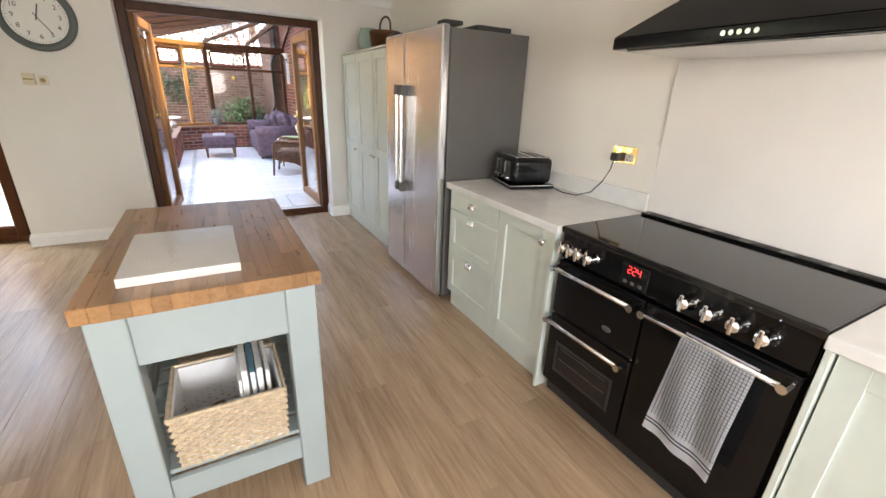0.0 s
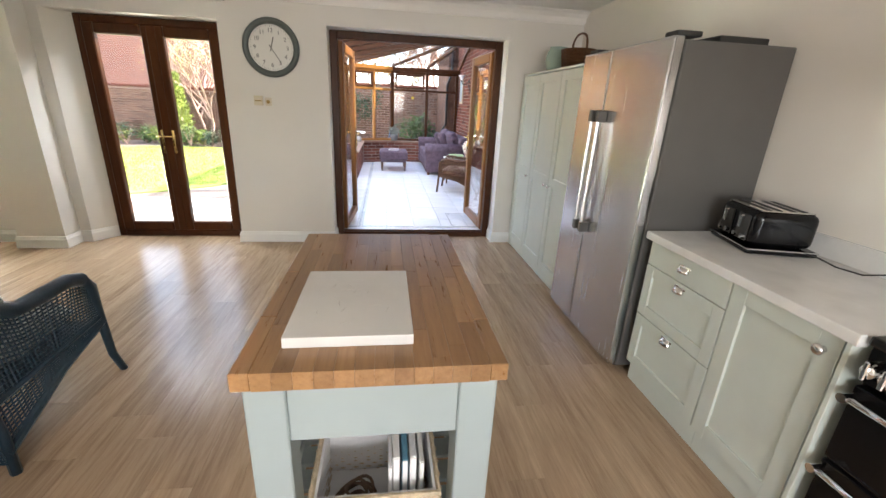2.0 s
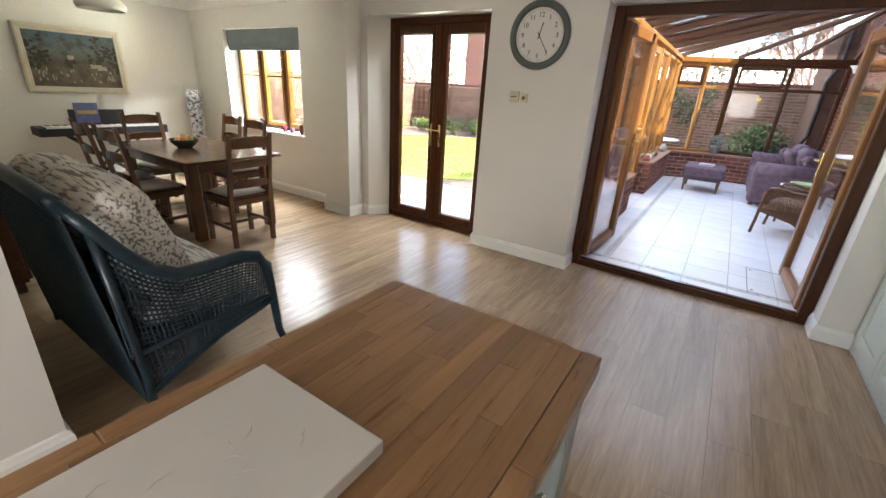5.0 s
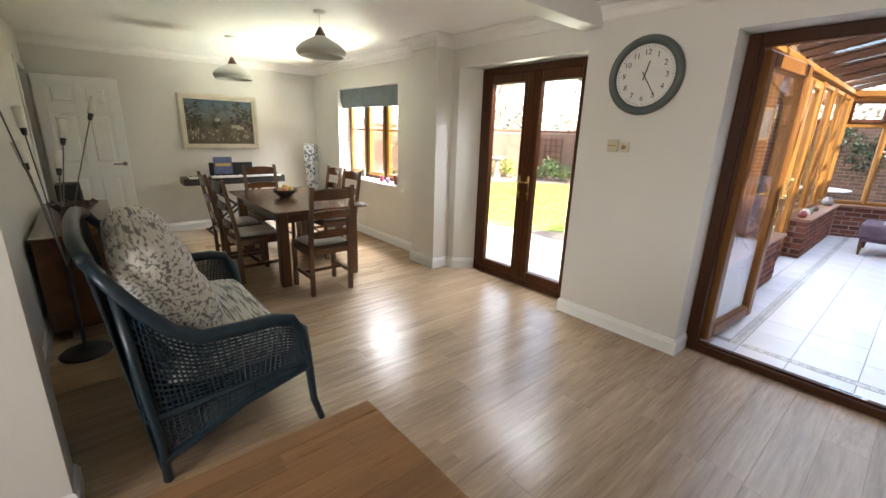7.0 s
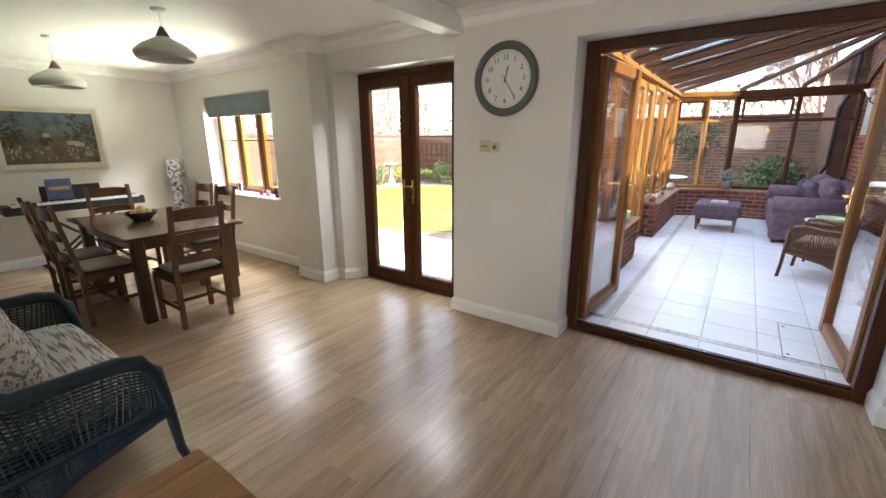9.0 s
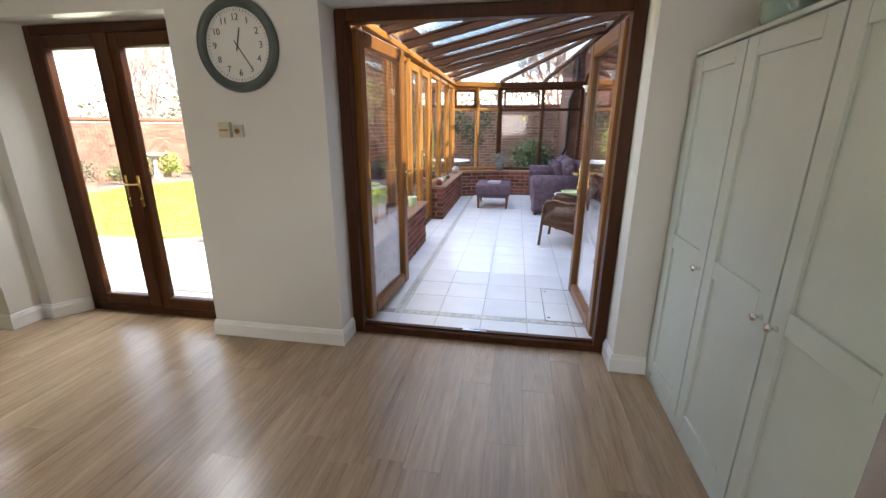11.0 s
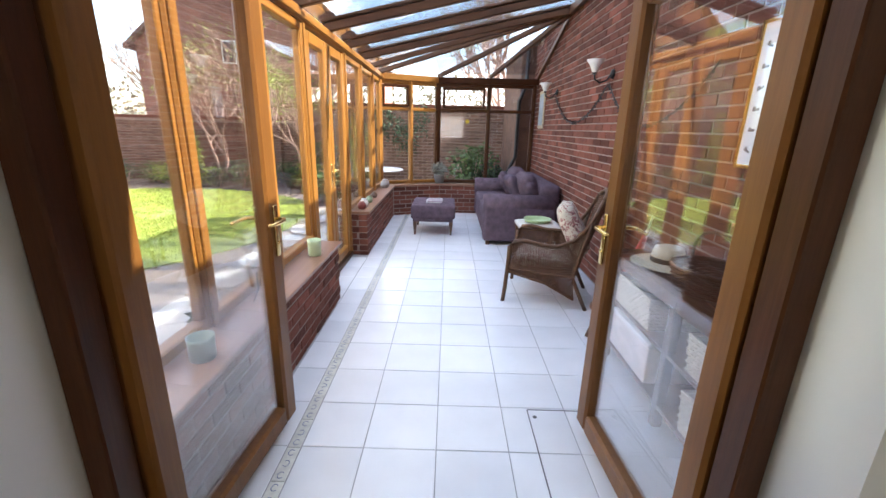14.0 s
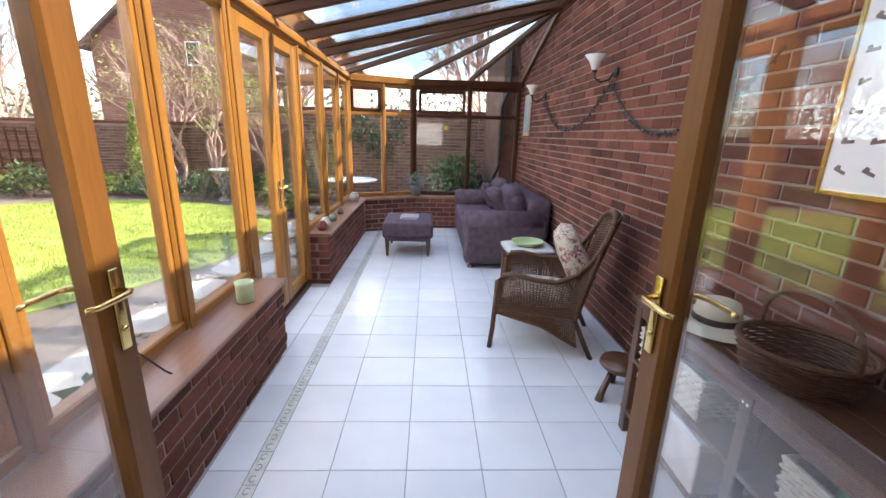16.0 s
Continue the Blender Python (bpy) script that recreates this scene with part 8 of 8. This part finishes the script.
for x, y, s in ((-4.2, 15.1, 1.0), (-10.3, 14.0, 0.9)):
    bb = thing("bird_bath", "weathered grey stone bird bath on a pedestal", "bird bath", "bird baths", (x, y, GZ))
    part("pedestal", lathe(BM(), [(0.16 * s, GZ), (0.16 * s, GZ + 0.06), (0.09 * s, GZ + 0.10), (0.065 * s, GZ + 0.35), (0.10 * s, GZ + 0.62), (0.0, GZ + 0.62)], x, y, 18), stone, bb, "", True)
    part("basin", lathe(BM(), [(0, GZ + 0.621), (0.12, GZ + 0.621), (0.30 * s, GZ + 0.70), (0.31 * s, GZ + 0.735), (0.28 * s, GZ + 0.735), (0.1, GZ + 0.66), (0, GZ + 0.66)], x, y, 24), stone, bb, "", True)
gt = thing("garden_table", "round white garden table beyond the corner window", "table", at=(-0.75, 13.4, GZ))
part("top", lathe(BM(), [(0, 0.60), (0.48, 0.60), (0.5, 0.615), (0.48, 0.63), (0, 0.63)], -0.9, 13.4, 32), M["white"], gt, "", True)
part("column", cyl(BM(), (-0.9, 13.4, GZ), (-0.9, 13.4, 0.60), 0.04), M["dsteel"], gt)
for k in range(3):
    a = 2.1 * k
    part("foot", tube(BM(), [(-0.9, 13.4, GZ + 0.06), (-0.9 + 0.3 * math.cos(a), 13.4 + 0.3 * math.sin(a), GZ + 0.012)], 0.018, 6), M["dsteel"], gt)
gc = thing("garden_chair", "blue metal garden chair outside the window", "chair", at=(0.1, 13.3, GZ))
bl_ = mat("blue_metal", (0.05, 0.10, 0.20), 0.4, var=0.1)
part("seat", lathe(BM(), [(0, 0.36), (0.2, 0.36), (0.21, 0.37), (0.2, 0.385), (0, 0.385)], 0.1, 13.3, 20), bl_, gc)
for sx, sy in ((-0.15, -0.15), (0.15, -0.15), (0.15, 0.15), (-0.15, 0.15)):
    part("leg", tube(BM(), [(0.1 + sx * 1.2, 13.3 + sy * 1.2, GZ), (0.1 + sx, 13.3 + sy, 0.36)], 0.01, 6), bl_, gc)
part("backrest", tube(BM(), [(0.25, 13.12, 0.37), (0.33, 13.10, 0.8), (0.35, 13.3, 0.86), (0.33, 13.5, 0.8), (0.25, 13.48, 0.37)], 0.011, 6), bl_, gc)


# ---- pieces of walls and floors ----
brick_wall(dw1, (FIN, 5.45), (FIN, 7.94), -0.030, 7)
brick_wall(dw1, (FIN - 0.105, 7.943), (-0.60, 7.943), -0.030, 7)
brick_wall(dw2, (FIN, 9.245), (FIN, 11.60), -0.030, 7)
brick_wall(dw2, (-0.62, 9.243), (FIN - 0.105, 9.243), -0.030, 7)
brick_wall(dw2, (FIN + 0.01, 11.605), (0.41, 11.962), -0.030, 7)
brick_wall(dw2, (0.415, 11.962), (2.09, 11.962), -0.030, 7)


def plank_floor():
    """Planks run along y in rows across x, ends staggered."""
    W, L = 0.18, 1.22
    me = bpy.data.meshes.new("plank")
    bm = box(BM(), -W / 2 + 0.0003, W / 2 - 0.0003, -L / 2 + 0.0003, L / 2 - 0.0003, -0.004, 0.0, 0.0005)
    bm.to_mesh(me)
    bm.free()
    me.materials.append(M["plank"])
    rest = BM()
    n = 0
    x = -6.35 + W / 2
    while x < 2.17 + W:
        y = -2.1 - random.random() * L
        while y < 5.36 + L / 2:
            a, b = max(y - L / 2, -2.0), min(y + L / 2, 5.34)
            low = -2.0 if x > -1.4 else 0.4
            a = max(a, low)
            if b - a > 0.03:
                m = Matrix.Translation((x, (a + b) / 2, 0)) @ Matrix.Diagonal((1, (b - a) / L, 1, 1))
                if x > -3.4 and n < 300:
                    o = new("plank", me)
                    o.parent = fl
                    o.matrix_basis = m
                    n += 1
                else:
                    k = len(rest.verts)
                    rest.from_mesh(me)
                    rest.verts.ensure_lookup_table()
                    for v in rest.verts[k:]:
                        v.co = m @ v.co
            y += L
        x += W
    o = part("planks", rest, M["plank"], fl)
    o["kind"] = "stuff"


plank_floor()


def tile_at(x0, x1, y0, y1, cache={}):
    key = (round(x1 - x0, 3), round(y1 - y0, 3))
    if key not in cache:
        me = bpy.data.meshes.new("tile")
        bm = box(BM(), -key[0] / 2 + 0.002, key[0] / 2 - 0.002, -key[1] / 2 + 0.002, key[1] / 2 - 0.002, -0.004, 0.001, 0.0015)
        bm.to_mesh(me)
        bm.free()
        me.materials.append(M["tile"])
        cache[key] = me
    o = new("tile", cache[key])
    o.parent = cf
    o.matrix_basis = pose((x0 + x1) / 2, (y0 + y1) / 2, random.uniform(-0.0006, 0.0006))


PX, PY = 0.354, 0.3355
xs = [-0.115 + PX * 0 + v for v in (0, 0.30)] + [0.185 + PX * k for k in range(1, 6)] + [2.09]
yl = [5.755 + PY * 0.04] + [5.775 + PY * k for k in range(1, 19)] + [12.0]
for x0, x1 in zip(xs, xs[1:]):
    for y0, y1 in zip(yl, yl[1:]):
        if y1 - y0 > 0.02 and x1 - x0 > 0.02:
            tile_at(x0, x1, y0, y1)
for y0, y1 in zip(yl, yl[1:]):
    x0 = -0.375
    if 7.9 < (y0 + y1) / 2 < 9.25:
        tile_at(-0.56, -0.378, y0, y1)
    tile_at(x0, -0.184, y0, y1)
for x0, x1 in zip([-0.375] + xs, xs):
    tile_at(x0, x1, 5.43, 5.70)
# patterned border strips
bt = mat("border_tile", (0.66, 0.65, 0.58), 0.2, var=0.15, scale=22, fine=60, bump=0.0, pieces=0.15)
blue = mat("border_blue", (0.26, 0.31, 0.42), 0.25, var=0.2, bump=0.0)


def border(x0, x1, y0, y1, along):
    o = part("border_tile", box(BM(), x0 + 0.0015, x1 - 0.0015, y0 + 0.0015, y1 - 0.0015, -0.004, 0.001, 0.001), bt, cf, "narrow patterned border tile")
    bm = BM()
    n = 3
    for k in range(n):
        t = (k + 0.5) / n
        cx, cy = (x0 + (x1 - x0) * (t if along == "x" else 0.5), y0 + (y1 - y0) * (t if along == "y" else 0.5))
        pts = []
        for j in range(9):
            a = radians(40 + 280 * j / 8 + 180 * (k % 2))
            pts.append((cx + 0.014 * math.cos(a), cy + 0.018 * math.sin(a), 0.0011))
        tube(bm, pts, 0.0020, 4)
    part("motif", bm, blue, o)


y = 5.70
while y < 11.6:
    border(-0.182, -0.117, y, min(y + 0.2, 11.6), "y")
    y += 0.2
x = -0.115
while x < 2.05:
    border(x, min(x + 0.2, 2.09), 5.702, 5.766, "x")
    x += 0.2

brick_wall(hw, (X1, 10.6), (X1, 5.44), 0.0, 14, 300)
brick_wall(hw, (X1, 10.6), (X1, 5.44), 14 * BC, 26, 0)
brick_wall(hw, (X1, 12.58), (X1, 10.612), 0.0, 40, 0)
